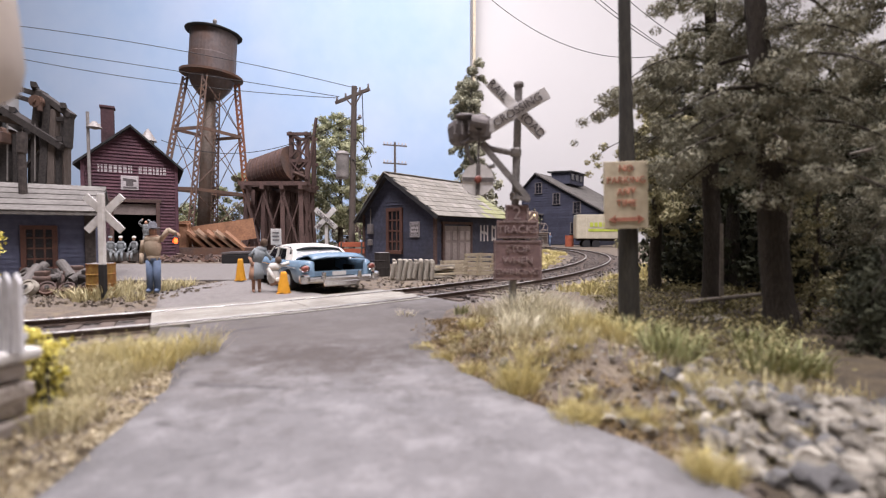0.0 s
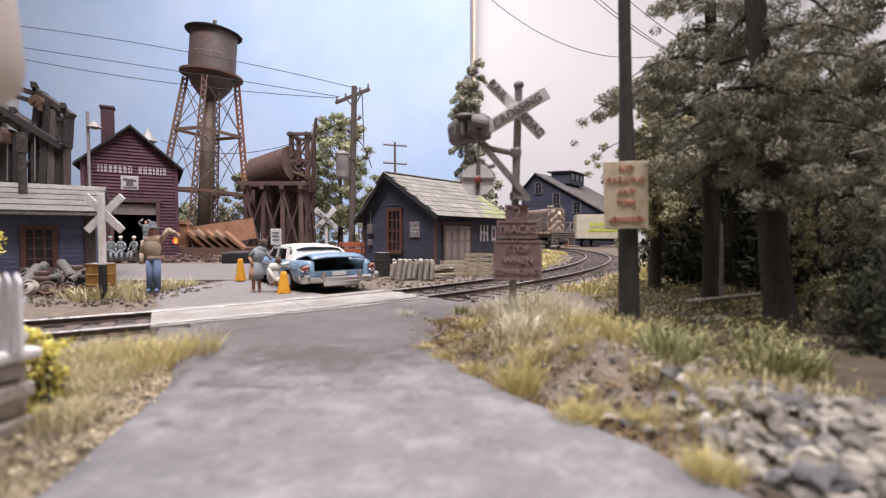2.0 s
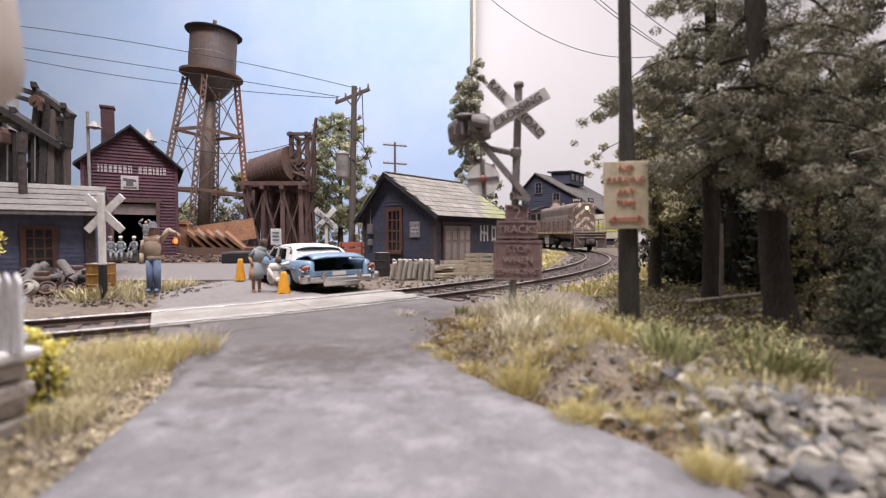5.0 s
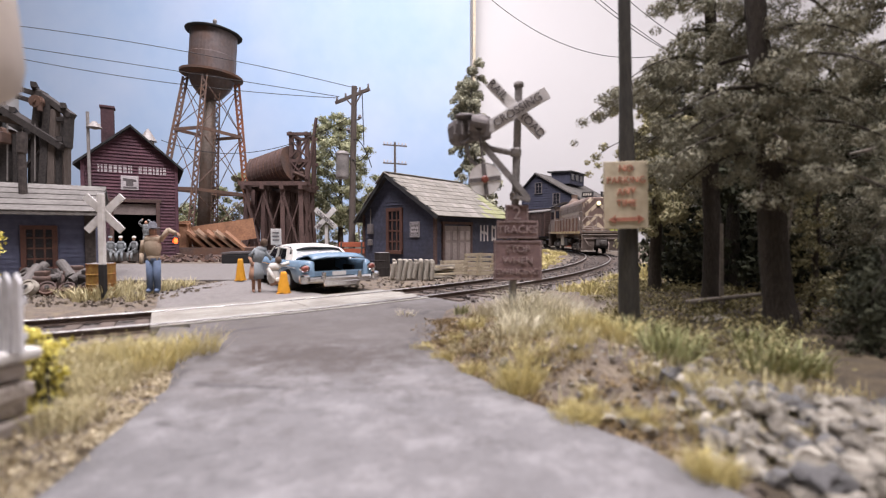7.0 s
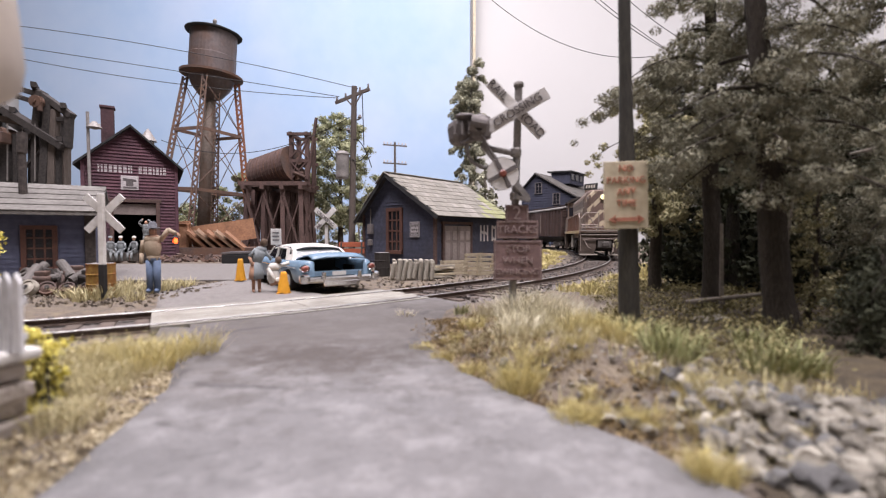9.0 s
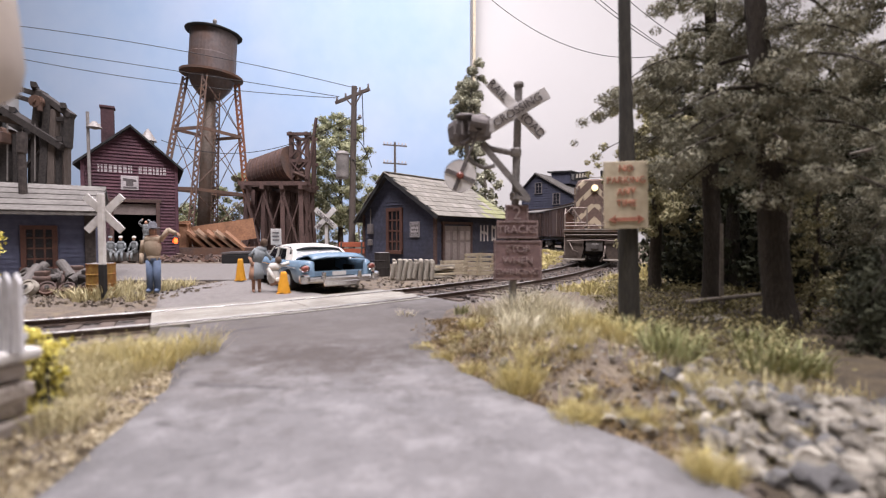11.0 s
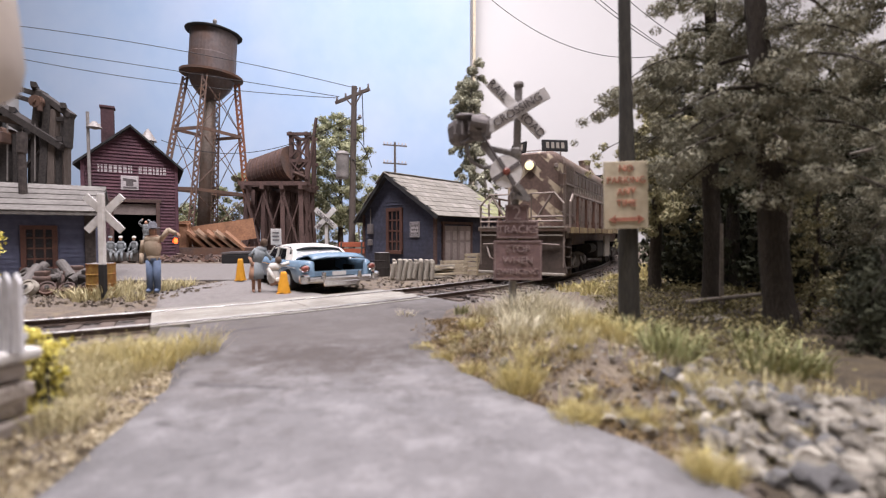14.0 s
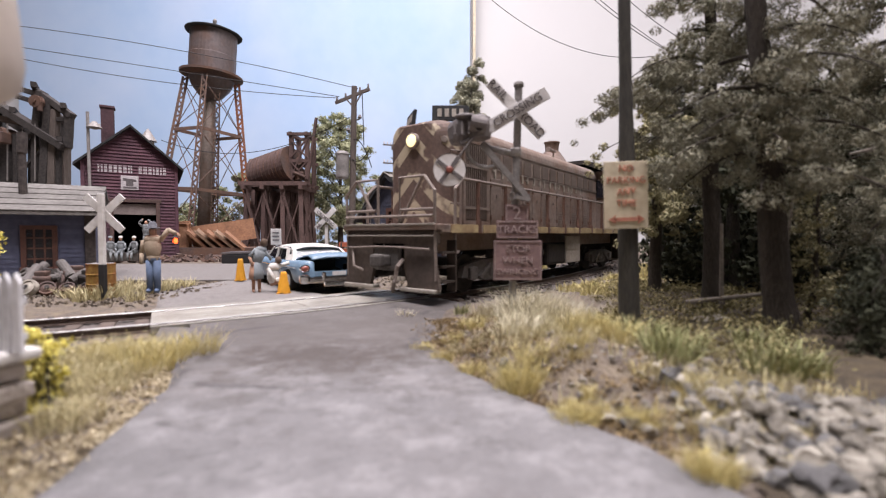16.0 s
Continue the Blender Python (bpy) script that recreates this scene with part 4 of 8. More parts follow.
def oil_tank_trestle():
    t = thing("trestle_tank", at(-14.5, 40.5, -0.6, 0, 0, 0), "dark ribbed tank on a tall red-brown timber trestle", "trestle tank")
    bm = B()
    n = 26
    rod(bm, (-2.7, 0.6, 7.6), (1.6, -1.0, 8.4), 1.5, n=28)
    part("tank", bm, M["timberred"], t, "dark brown staved horizontal tank")
    for k in range(11):
        bm = B()
        c = k / 10
        p = Vector((-2.7, 0.6, 7.6)).lerp(Vector((1.6, -1.0, 8.4)), c)
        q = p + (Vector((1.6, -1.0, 8.4)) - Vector((-2.7, 0.6, 7.6))).normalized() * 0.09
        rod(bm, p, q, 1.54, n=28)
        part("hoop", bm, M["rustdark"], t)
    for x in (-2.9, -1.0, 1.0, 2.9):
        timbers("post", [((x, y + k, -0.2), (x * 0.93, y, 6.2)) for y, k in ((-1.6, -0.35), (-0.5, -0.1), (0.5, 0.1), (1.6, 0.35))], M["timberred"], t, 0.42, 0.42)
        timbers("bent_cap", [((x, -2.2, 6.3), (x, 2.2, 6.3))], M["timberred"], t, 0.4, 0.4)
        timbers("brace", [((x, -1.9, 0.5), (x, 1.6, 5.6)), ((x, 1.9, 0.5), (x, -1.6, 5.6))], M["timberred"], t, 0.12, 0.3)
    timbers("deck_beam", [((-3.4, y, 6.6), (3.4, y, 6.6)) for y in (-1.9, -0.6, 0.6, 1.9)], M["timberred"], t, 0.3, 0.35)
    for x0, x1 in ((-2.9, -1.0), (-1.0, 1.0), (1.0, 2.9)):
        timbers("brace", [((x0, -2.0, 0.6), (x1, -1.75, 5.8)), ((x1, -2.05, 0.6), (x0, -1.8, 5.8))], M["timberred"], t, 0.3, 0.12)
    for x in (1.7, 3.3):
        timbers("hoist_post", [((x, y, 6.6), (x, y, 10.8)) for y in (-1.2, 0.8)], M["timberred"], t, 0.4, 0.4)
        timbers("hoist_beam", [((x, -1.6, 10.9), (x, 1.2, 10.9)), ((x, -1.25, 7.0), (x, 0.8, 10.2), 0.12, 0.25)], M["timberred"], t)
    for z in (8.6, 10.9):
        timbers("hoist_beam", [((1.3, -1.3, z), (3.7, -1.3, z)), ((1.3, 0.9, z), (3.7, 0.9, z))], M["timberred"], t, 0.25, 0.25)
    timbers("hoist_brace", [((1.7, -1.4, z), (3.3, -1.4, z + 1.5), 0.2, 0.12) for z in (7.0, 8.9)] + [((3.3, -1.45, z), (1.7, -1.45, z + 1.5), 0.2, 0.12) for z in (7.0, 8.9)], M["timberred"], t)
    timbers("hoist_brace", [((1.6, -1.35, 7.0), (3.4, -1.35, 10.4), 0.25, 0.12), ((3.4, -1.4, 7.0), (4.4, -1.6, 12.2), 0.22, 0.22)], M["timberred"], t)
    bm = B()
    lathe(bm, [(0.55, 0), (0.6, 0.6), (0.3, 1.0)], 14, (2.5, -0.9, 7.0))
    rod(bm, (2.5, -1.4, 8.6), (2.5, 0.9, 8.6), 0.35, n=14)
    rod(bm, (2.0, -1.5, 7.6), (3.2, -1.5, 7.2), 0.12)
    part("winch", bm, M["rustdark"], t)
    t.scale = (0.84, 1.0, 1.0)
    return t


def gallows_crane():
    t = thing("gantry_crane", at(0, 20, 0), "dark weathered timber gantry with sloping beams and a hoist", "gantry crane")
    sticks = [
        ("main_beam", (-20.13, 7.74), (-16.54, 5.48), 0.3, 0.62), ("main_beam", (-17.75, 7.94), (-16.23, 6.84), 0.26, 0.36), ("brace", (-17.56, 7.92), (-17.81, 6.08), 0.3, 0.4),
        ("brace", (-16.37, 6.91), (-16.49, 5.48), 0.25, 0.3), ("post", (-17.2, 7.5), (-17.9, 0), 0.34, 0.36), ("pale_post", (-17.01, 7.13), (-17.4, 0), 0.3, 0.3),
        ("post", (-16.88, 5.78), (-17.05, 0), 0.16, 0.18), ("pale_post", (-16.49, 5.48), (-16.65, 0), 0.18, 0.2), ("post", (-19.12, 6.22), (-19.3, 0), 0.32, 0.36),
        ("post", (-18.75, 6.08), (-18.85, 0), 0.18, 0.2), ("post", (-18.47, 6.27), (-18.6, 0), 0.12, 0.14), ("post", (-19.61, 7.25), (-19.75, 0), 0.3, 0.36),
        ("post", (-17.91, 6.08), (-18.1, 0), 0.2, 0.22), ("main_beam", (-18.49, 8.04), (-17.51, 7.74), 0.22, 0.26), ("pale_beam", (-19.92, 6.86), (-18.39, 6.57), 0.25, 0.36),
        ("brace", (-17.07, 6.71), (-16.3, 6.69), 0.18, 0.2), ("brace", (-18.0, 6.32), (-16.87, 5.83), 0.16, 0.2), ("brace", (-19.47, 5.48), (-17.91, 6.08), 0.14, 0.16),
        ("brace", (-18.5, 4.55), (-17.53, 5.48), 0.12, 0.14)]
    for row, y in enumerate((0.0, 1.1)):
        for k, (nm, p, r_, w, h) in enumerate(sticks):
            if row and k % 3 == 2:
                continue
            bm = B()
            beam(bm, (p[0] - 1.15 * row, y, p[1]), (r_[0] - 1.15 * row, y, r_[1]), h, w)
            bmesh.ops.bevel(bm, geom=bm.edges[:], offset=0.02, segments=1, affect="EDGES")
            part(nm, bm, M["pole"] if nm.startswith("pale") else M["timberblack"], t, "weathered grey-brown timber" if nm.startswith("pale") else "")
    for x, z in ((-20.0, 7.66), (-18.6, 6.78), (-17.65, 7.86), (-16.4, 6.96), (-16.6, 5.52)):
        timbers("cross_beam", [((x, -0.3, z + 0.3), (x - 1.25, 1.4, z + 0.3))], M["timberblack"], t, 0.2, 0.22)
    bm = B()
    rod(bm, (-17.5, -0.45, 7.4), (-17.5, -0.2, 7.4), 0.26, n=18)
    rod(bm, (-17.5, -0.5, 7.4), (-17.5, -0.15, 7.4), 0.08, n=10)
    rod(bm, (-17.35, -0.35, 7.0), (-17.35, -0.35, 7.6), 0.1, n=8)
    part("sheave", bm, M["rustdark"], t, "rusty hoist sheave")
    bm = B()
    box(bm, (-19.2, -0.35, 5.85), (0.75, 0.5, 0.5), bevel=0.05)
    rod(bm, (-19.2, -0.4, 6.05), (-19.2, 0.3, 6.05), 0.3, n=14)
    part("winch", bm, M["rustdark"], t)
    for x in (-18.95, -18.3, -17.75):
        bm = B()
        rod(bm, (x, -0.25, 4.0), (x + 0.04, -0.2, 6.5), 0.03, n=6)
        part("hanging_rod", bm, M["junk"], t)
    return t


def scrap_bins():
    t = thing("scrap_bin", at(-18.3, 33.5, 0, 0, 0, 12), "rust-orange steel scrap bin with tilted plates", "scrap bin")
    bm = B()
    box(bm, (-1.6, 0, 1.35), (2.6, 0.1, 2.5), (0, -3, 0))
    for x in (-2.7, -1.6, -0.5):
        box(bm, (x, -0.1, 1.3), (0.12, 0.14, 2.5))
    box(bm, (-1.6, -0.1, 2.5), (2.6, 0.16, 0.14))
    part("plate", bm, M["rustorange"], t, "rust-orange ribbed plate")
    bm = B()
    box(bm, (1.6, 1.2, 1.8), (4.6, 0.1, 1.6), (0, -9, 0))
    part("plate", bm, M["rustorange"], t)
    for k in range(5):
        bm = B()
        box(bm, (0.3 + k * 0.66, 0.2 - k * 0.05, 1.15 - k * 0.04), (0.2, 1.7, 2.5), (10, -46, 5))
        for e in (-0.7, 0, 0.7):
            beam(bm, (0.3 + k * 0.66 - 0.95, 0.2 + e, 1.95), (0.3 + k * 0.66 + 0.75, 0.2 + e, 0.3), 0.1, 0.12)
        part("plate", bm, M["rusttan"] if k % 2 else M["rustorange"], t)
    bm = B()
    box(bm, (1.0, 0.5, 0.35), (6.2, 2.4, 0.7), bevel=0.03)
    part("bed", bm, M["rustdark"], t)
    return t


def flat_pallet():
    t = thing("timber_stack", at(-11.2, 26.5, 0, 0, 0, 6), "low stack of dark planks in the yard", "timber stack")
    for k in range(9):
        bm = B()
        beam(bm, (-1.4, -0.8 + k * 0.2, 0.62), (1.5, -0.8 + k * 0.2, 0.66 + 0.02 * (k % 3)), 0.16, 0.08)
        part("plank", bm, M["lettergrey"], t)
    bm = B()
    box(bm, (0, 0, 0.28), (2.8, 1.8, 0.5), bevel=0.03)
    part("base", bm, M["black"], t)
    return t


# ---- poles, signs, wires ----
def utility_pole():
    t = thing("utility_pole", at(-5.72, 28.2, -0.2, 0, 1.3, 0), "weathered brown wooden utility pole with transformer", "utility pole")
    bm = B()
    rod(bm, (0, 0, 0), (0, 0, 11.0), 0.22, 0.17, n=12)
    part("pole", bm, M["pole"], t)
    bm = B()
    beam(bm, (-1.25, 0.45, 10.1), (1.0, -0.35, 10.75), 0.14, 0.18)
    beam(bm, (0, -0.12, 9.7), (-0.55, 0.1, 10.3), 0.05, 0.08)
    beam(bm, (0, -0.12, 9.7), (0.5, -0.2, 10.55), 0.05, 0.08)
    arm = part("crossarm", bm, M["pole"], t)
    for k in (0.04, 0.3, 0.72, 0.96):
        p = Vector((-1.25, 0.45, 10.2)).lerp(Vector((1.0, -0.35, 10.85)), k)
        bm = B()
        lathe(bm, [(0.04, 0), (0.08, 0.06), (0.05, 0.14), (0.07, 0.2), (0.02, 0.27)], 10, p)
        part("insulator", bm, M["signaldark"], arm)
    bm = B()
    lathe(bm, [(0.36, 0), (0.4, 0.1), (0.4, 1.45), (0.44, 1.5), (0.3, 1.68)], 18, (-0.62, -0.15, 5.3))
    tr = part("transformer", bm, M["signal"], t, "grey cylindrical transformer")
    bm = B()
    beam(bm, (-0.6, -0.1, 6.6), (0, 0, 6.6), 0.1, 0.15)
    beam(bm, (-0.6, -0.1, 5.6), (0, 0, 5.6), 0.1, 0.15)
    part("bracket", bm, M["signaldark"], tr)
    bm = B()
    for z, x in ((9.0, 0.4), (8.2, -0.3)):
        rod(bm, (0, 0, z - 0.1), (x, -0.15, z), 0.06)
        lathe(bm, [(0.08, 0), (0.14, 0.08), (0.06, 0.24)], 10, (x, -0.15, z))
    part("bracket", bm, M["signaldark"], t)
    return t


def far_pole():
    t = thing("telegraph_pole", at(-5.6, 53, 0), "distant telegraph pole with two crossarms of insulators", "telegraph pole")
    bm = B()
    rod(bm, (0, 0, 0), (0, 0, 12.4), 0.15, 0.12, n=8)
    part("pole", bm, M["pole"], t)
    for z in (12.0, 9.9):
        bm = B()
        beam(bm, (-1.4, 0, z + 0.1), (1.4, 0, z - 0.1), 0.12, 0.14)
        arm = part("crossarm", bm, M["pole"], t)
        for x in (-1.25, -0.85, -0.45, 0.45, 0.85, 1.25):
            bm = B()
            lathe(bm, [(0.05, 0), (0.09, 0.1), (0.03, 0.3)], 8, (x, 0, z + 0.1 - x * 0.07))
            part("insulator", bm, M["lettering"], arm)
    return t


def sagging(name, pts_, r, label):
    """Wires: each a thin tube from p to q with a sag."""
    for p, q, sag in pts_:
        bm = B()
        sweep(bm, [Vector(p).lerp(Vector(q), i / 20) - Vector((0, 0, sag * 4 * i / 20 * (1 - i / 20))) for i in range(21)], r, 5)
        tagged(part(name, bm, M["wire"]), label, "wire", "overhead wires")


def strip(bm, c, length, width, tilt, thick=0.04, y=0.0):
    box(bm, (c[0], y, c[1]), (length, thick, width), (0, -tilt, 0), bevel=0.008)


def wigwag():
    t = thing("crossing_signal", at(1.27, 8.33, 0.02), "grey wigwag crossing signal with crossbuck and warning plates", "crossing signal")
    bm = B()
    lathe(bm, [(0.22, -0.2), (0.22, 0.05), (0.13, 0.12), (0.09, 0.3)], 16)
    part("base", bm, M["signaldark"], t)
    bm = B()
    rod(bm, (0, 0, 0), (0.11, 0, 4.4), 0.07, n=16)
    lathe(bm, [(0.09, 0), (0.095, 0.03), (0.085, 0.07), (0.05, 0.09)], 14, (0.11, 0, 4.36))
    part("post", bm, M["signal"], t)
    for z in (3.1, 2.3):
        bm = B()
        lathe(bm, [(0.095, 0), (0.105, 0.04), (0.105, 0.12), (0.09, 0.15)], 14, (0.06, 0, z))
        part("collar", bm, M["signal"], t)
    # crossbuck boards
    bm = B()
    strip(bm, (0.04, 3.93), 1.36, 0.2, -45, y=-0.12)
    a = part("crossbuck_board", bm, M["signplate"], t, "white crossbuck board lettered RAIL ROAD")
    bm = B()
    strip(bm, (0.06, 3.89), 1.24, 0.23, 31, y=-0.17)
    b = part("crossbuck_board", bm, M["signplate"], t, "white crossbuck board lettered CROSSING")
    writing("CROSSING", 0.205, M["lettergrey"], b, at(0.06, -0.2, 3.89, 0, -31, 0))
    writing("RAIL", 0.21, M["lettergrey"], a, at(-0.29, -0.15, 4.26, 0, 45, 0))
    writing("ROAD", 0.21, M["lettergrey"], a, at(0.32, -0.15, 3.65, 0, 45, 0))
    # bracket arm and brace to the motor
    bm = B()
    rod(bm, (0.07, 0, 3.15), (-0.42, -0.02, 3.24), 0.055, n=10)
    rod(bm, (-0.42, -0.02, 3.24), (-0.56, -0.02, 3.34), 0.055, n=10)
    part("bracket_arm", bm, M["signal"], t)
    bm = B()
    beam(bm, (0.27, -0.1, 2.33), (-0.55, -0.06, 3.3), 0.11, 0.1)
    beam(bm, (0.02, -0.1, 2.36), (0.3, -0.1, 2.3), 0.16, 0.07)
    part("brace", bm, M["signal"], t)
    bm = B()
    for k in range(9):
        a0, a1 = radians(150 + k * 16), radians(150 + (k + 1) * 16)
        rod(bm, (-0.48 + 0.36 * math.cos(a0), -0.08, 3.25 + 0.36 * math.sin(a0)), (-0.48 + 0.36 * math.cos(a1), -0.08, 3.25 + 0.36 * math.sin(a1)), 0.035, n=6)
    part("guard_hoop", bm, M["signal"], t)
    bm = B()
    box(bm, (-0.93, 0.1, 3.56), (0.44, 0.5, 0.46), (0, -8, 18), bevel=0.13)
    lathe(bm, [(0.1, -0.24), (0.2, -0.2), (0.22, 0.0), (0.2, 0.16), (0.08, 0.22)], 18, (-0.6, -0.05, 3.62))
    rod(bm, (-0.78, -0.22, 3.66), (-0.5, -0.22, 3.6), 0.15, n=16)
    rod(bm, (-0.64, -0.34, 3.6), (-0.64, 0.1, 3.6), 0.1, n=14)
    blob(bm, (-0.86, -0.08, 3.8), (0.2, 0.16, 0.06))
    for k in range(3):
        rod(bm, (-1.06 + k * 0.13, -0.2, 3.46), (-1.06 + k * 0.13, -0.17, 3.7), 0.025, n=8)
    rod(bm, (-0.95, -0.1, 3.3), (-0.7, -0.1, 3.42), 0.05, n=10)
    part("motor_box", bm, M["signaldark"], t, "dark grey motor housing")
    # warning plates
    def plate(c, w, h, text, size):
        bm = B()
        box(bm, (c[0], -0.11, c[1]), (w, 0.03, h), bevel=0.008)
        p = part("warning_plate", bm, M["signred"], t, "faded red plate lettered " + text.replace("\n", " "))
        bm = B()
        for sx in (-1, 1):
            box(bm, (c[0] + sx * (w / 2 - 0.025), -0.13, c[1]), (0.018, 0.012, h - 0.05))
        for sz in (-1, 1):
            box(bm, (c[0], -0.13, c[1] + sz * (h / 2 - 0.025)), (w - 0.05, 0.012, 0.018))
        part("plate_border", bm, M["signletter"], p)
        lines = text.split("\n")
        for i, ln in enumerate(lines):
            writing(ln, size * (0.82 if len(ln) > 6 else 1.0), M["signletter"], p, at(c[0], -0.135, c[1] + ((len(lines) - 1) / 2 - i) * size * 1.12))
    plate((0.07, 2.05), 0.42, 0.32, "2", 0.34)
    plate((0.08, 1.76), 0.76, 0.33, "TRACKS", 0.2)
    plate((0.09, 1.2), 0.88, 0.73, "STOP\nWHEN\nSWINGING", 0.185)
    # swinging banner
    bm = B()
    rod(bm, (0, -0.12, 0), (0, -0.12, -0.6), 0.022, n=6)
    rod(bm, (0, -0.02, 0), (0, -0.2, 0), 0.05, n=10)
    ban = part("banner", bm, M["signaldark"], t, "swinging banner rod", m=at(-0.63, -0.14, 3.53))
    bm = B()
    rod(bm, (0, -0.135, -0.885), (0, -0.105, -0.885), 0.285, n=36)
    part("disc", bm, M["signplate"], ban, "white round banner disc")
    bm = B()
    rod(bm, (0, -0.14, -0.885), (0, -0.10, -0.885), 0.295, n=36)
    for f in list(bm.faces):
        if len(f.verts) > 10:
            bm.faces.remove(f)
    part("disc_rim", bm, M["signaldark"], ban)
    bm = B()
    box(bm, (0, -0.14, -0.885), (0.55, 0.014, 0.075))
    box(bm, (0, -0.14, -0.885), (0.075, 0.016, 0.55))
    part("cross_bar", bm, M["signaldark"], ban, "dark cross bars of the disc")
    bm = B()
    lathe(bm, [(0.065, 0), (0.065, 0.03), (0.04, 0.05)], 16)
    part("lens", bm, M["lens"], ban, "dull red lens", m=at(0, -0.14, -0.885, 90, 0, 0))
    return t, ban


def no_parking_pole():
    t = thing("utility_pole", at(3.12, 7.5, -0.1, 0, -1.7, 0), "dark wooden pole carrying a no parking sign", "utility pole")
    bm = B()
    lathe(bm, [(0.175, 0), (0.155, 1.9), (0.1, 4.2), (0.085, 9.0)], 18)
    part("pole", bm, M["pole2"], t)
    bm = B()
    box(bm, (-0.11, -0.21, 2.43), (0.71, 0.03, 1.08), bevel=0.01)
    s = part("sign_plate", bm, M["cream"], t, "cream sign lettered NO PARKING ANY TIME in red")
    for i, ln in enumerate(("NO", "PARKING", "ANY", "TIME")):
        writing(ln, 0.15, M["signtextred"], s, at(-0.11, -0.235, 2.85 - i * 0.185))
    bm = B()
    box(bm, (-0.11, -0.235, 2.04), (0.4, 0.012, 0.06))
    for sx in (-1, 1):
        prism(bm, [(-0.11 + sx * 0.18, 1.97), (-0.11 + sx * 0.29, 2.04), (-0.11 + sx * 0.18, 2.11)], -0.241, -0.229)
    part("arrow", bm, M["signtextred"], s, "faded red double arrow")
    bm = B()
    for z in (2.05, 2.85):
        rod(bm, (0, -0.23, z), (0, -0.1, z), 0.03)
    part("bolt", bm, M["signaldark"], t)
    bm = B()
    beam(bm, (-1.1, 0.1, 8.6), (1.1, -0.1, 8.6), 0.12, 0.16)
    part("crossarm", bm, M["pole2"], t)
    return t


def small_crossbuck(m, label, lettered, size):
    t = thing("crossbuck_sign", m, label, "crossing sign", "crossbuck signs")
    bm = B()
    box(bm, (0, 0, 0.4), (0.14, 0.14, 1.0), bevel=0.01)
    part("post_base", bm, M["black"] if not lettered else M["white"], t, "black painted post foot" if not lettered else "")
    bm = B()
    box(bm, (0, 0, 0.9 + (size["h"] - 0.9) / 2), (0.13, 0.13, size["h"] - 0.9), bevel=0.015)
    part("post", bm, M["white"], t)
    y = -0.1 if lettered else 0.1
    boards_ = []
    for k, tilt in enumerate((-45, 45)):
        bm = B()
        strip(bm, (0, size["z"]), size["l"], size["w"], tilt if not lettered else (-42 if k == 0 else 47), y=y - 0.03 * k * (1 if lettered else -1))
        boards_.append(part("crossbuck_board", bm, M["white"], t))
    if lettered:
        writing("CROSSING", size["w"] * 0.9, M["lettergrey"], boards_[0], at(0, -0.16, size["z"], 0, 42, 0))
        writing("RAIL", size["w"] * 0.95, M["lettergrey"], boards_[1], at(-0.33, -0.165, size["z"] - 0.36, 0, -47, 0))
    return t


def small_sign():
    t = thing("post_sign", at(-6.25, 17.0, 0), "small white notice on a post behind the car", "sign")
    bm = B()
    box(bm, (0, 0, 0.7), (0.08, 0.08, 1.4))
    part("post", bm, M["white"], t)
    bm = B()
    box(bm, (0, -0.07, 1.6), (0.4, 0.03, 0.6), bevel=0.01)
    p = part("plate", bm, M["white"], t)
    bm = B()
    for z in (1.75, 1.62, 1.48):
        box(bm, (0, -0.092, z), (0.24, 0.01, 0.05))
    part("marks", bm, M["lettergrey"], p)
    return t


def red_barrier():
    t = thing("barrier", at(-4.55, 22.5, 0, 0, 0, 4), "low red-orange wooden barrier by the shed", "barrier")
    for z in (1.18, 0.85):
        bm = B()
        box(bm, (0, 0, z), (1.25, 0.08, 0.24), bevel=0.01)
        part("board", bm, M["redboard"], t)
    for x in (-0.5, 0.5):
        bm = B()
        beam(bm, (x, -0.25, 0), (x, 0, 1.3), 0.08, 0.08)
        beam(bm, (x, 0.3, 0), (x, 0.05, 1.3), 0.08, 0.08)
        part("leg", bm, M["timber"], t)
    return t


# ---- loose things by the track ----
def traffic_cone(x, y, h):
    t = thing("traffic_cone", at(x, y, 0.08), "orange traffic cone set by the car", "traffic cone", "traffic cones")
    bm = B()
    box(bm, (0, 0, 0.02), (0.31, 0.31, 0.04), bevel=0.01)
    part("base", bm, M["orange"], t)
    bm = B()
    lathe(bm, [(0.17, 0.04), (0.165, 0.08), (0.085, h - 0.05), (0.06, h)], 20)
    part("cone", bm, M["orange"], t, smooth=False)
    return t


def drum(x, y, mat, h=0.92, r=0.31, label="dark oil drum standing by the shed", tilt=0):
    t = thing("oil_drum", at(x, y, 0.03, tilt, 0, 20), label, "drum", "drums")
    bm = B()
    lathe(bm, [(r, 0), (r * 1.03, 0.03), (r, 0.06), (r, h * .32), (r * 1.05, h * .34), (r, h * .36), (r, h * .64), (r * 1.05, h * .66), (r, h * .68), (r, h - .05), (r * 1.03, h - 0.02), (r * 1.03, h)], 20)
    part("body", bm, mat, t)
    bm = B()
    rod(bm, (0, 0, h - 0.03), (0, 0, h + 0.004), r * 0.94, n=20)
    rod(bm, (r * .5, 0, h), (r * .5, 0, h + 0.03), 0.04)
    part("lid", bm, M["signal"], t)
    return t


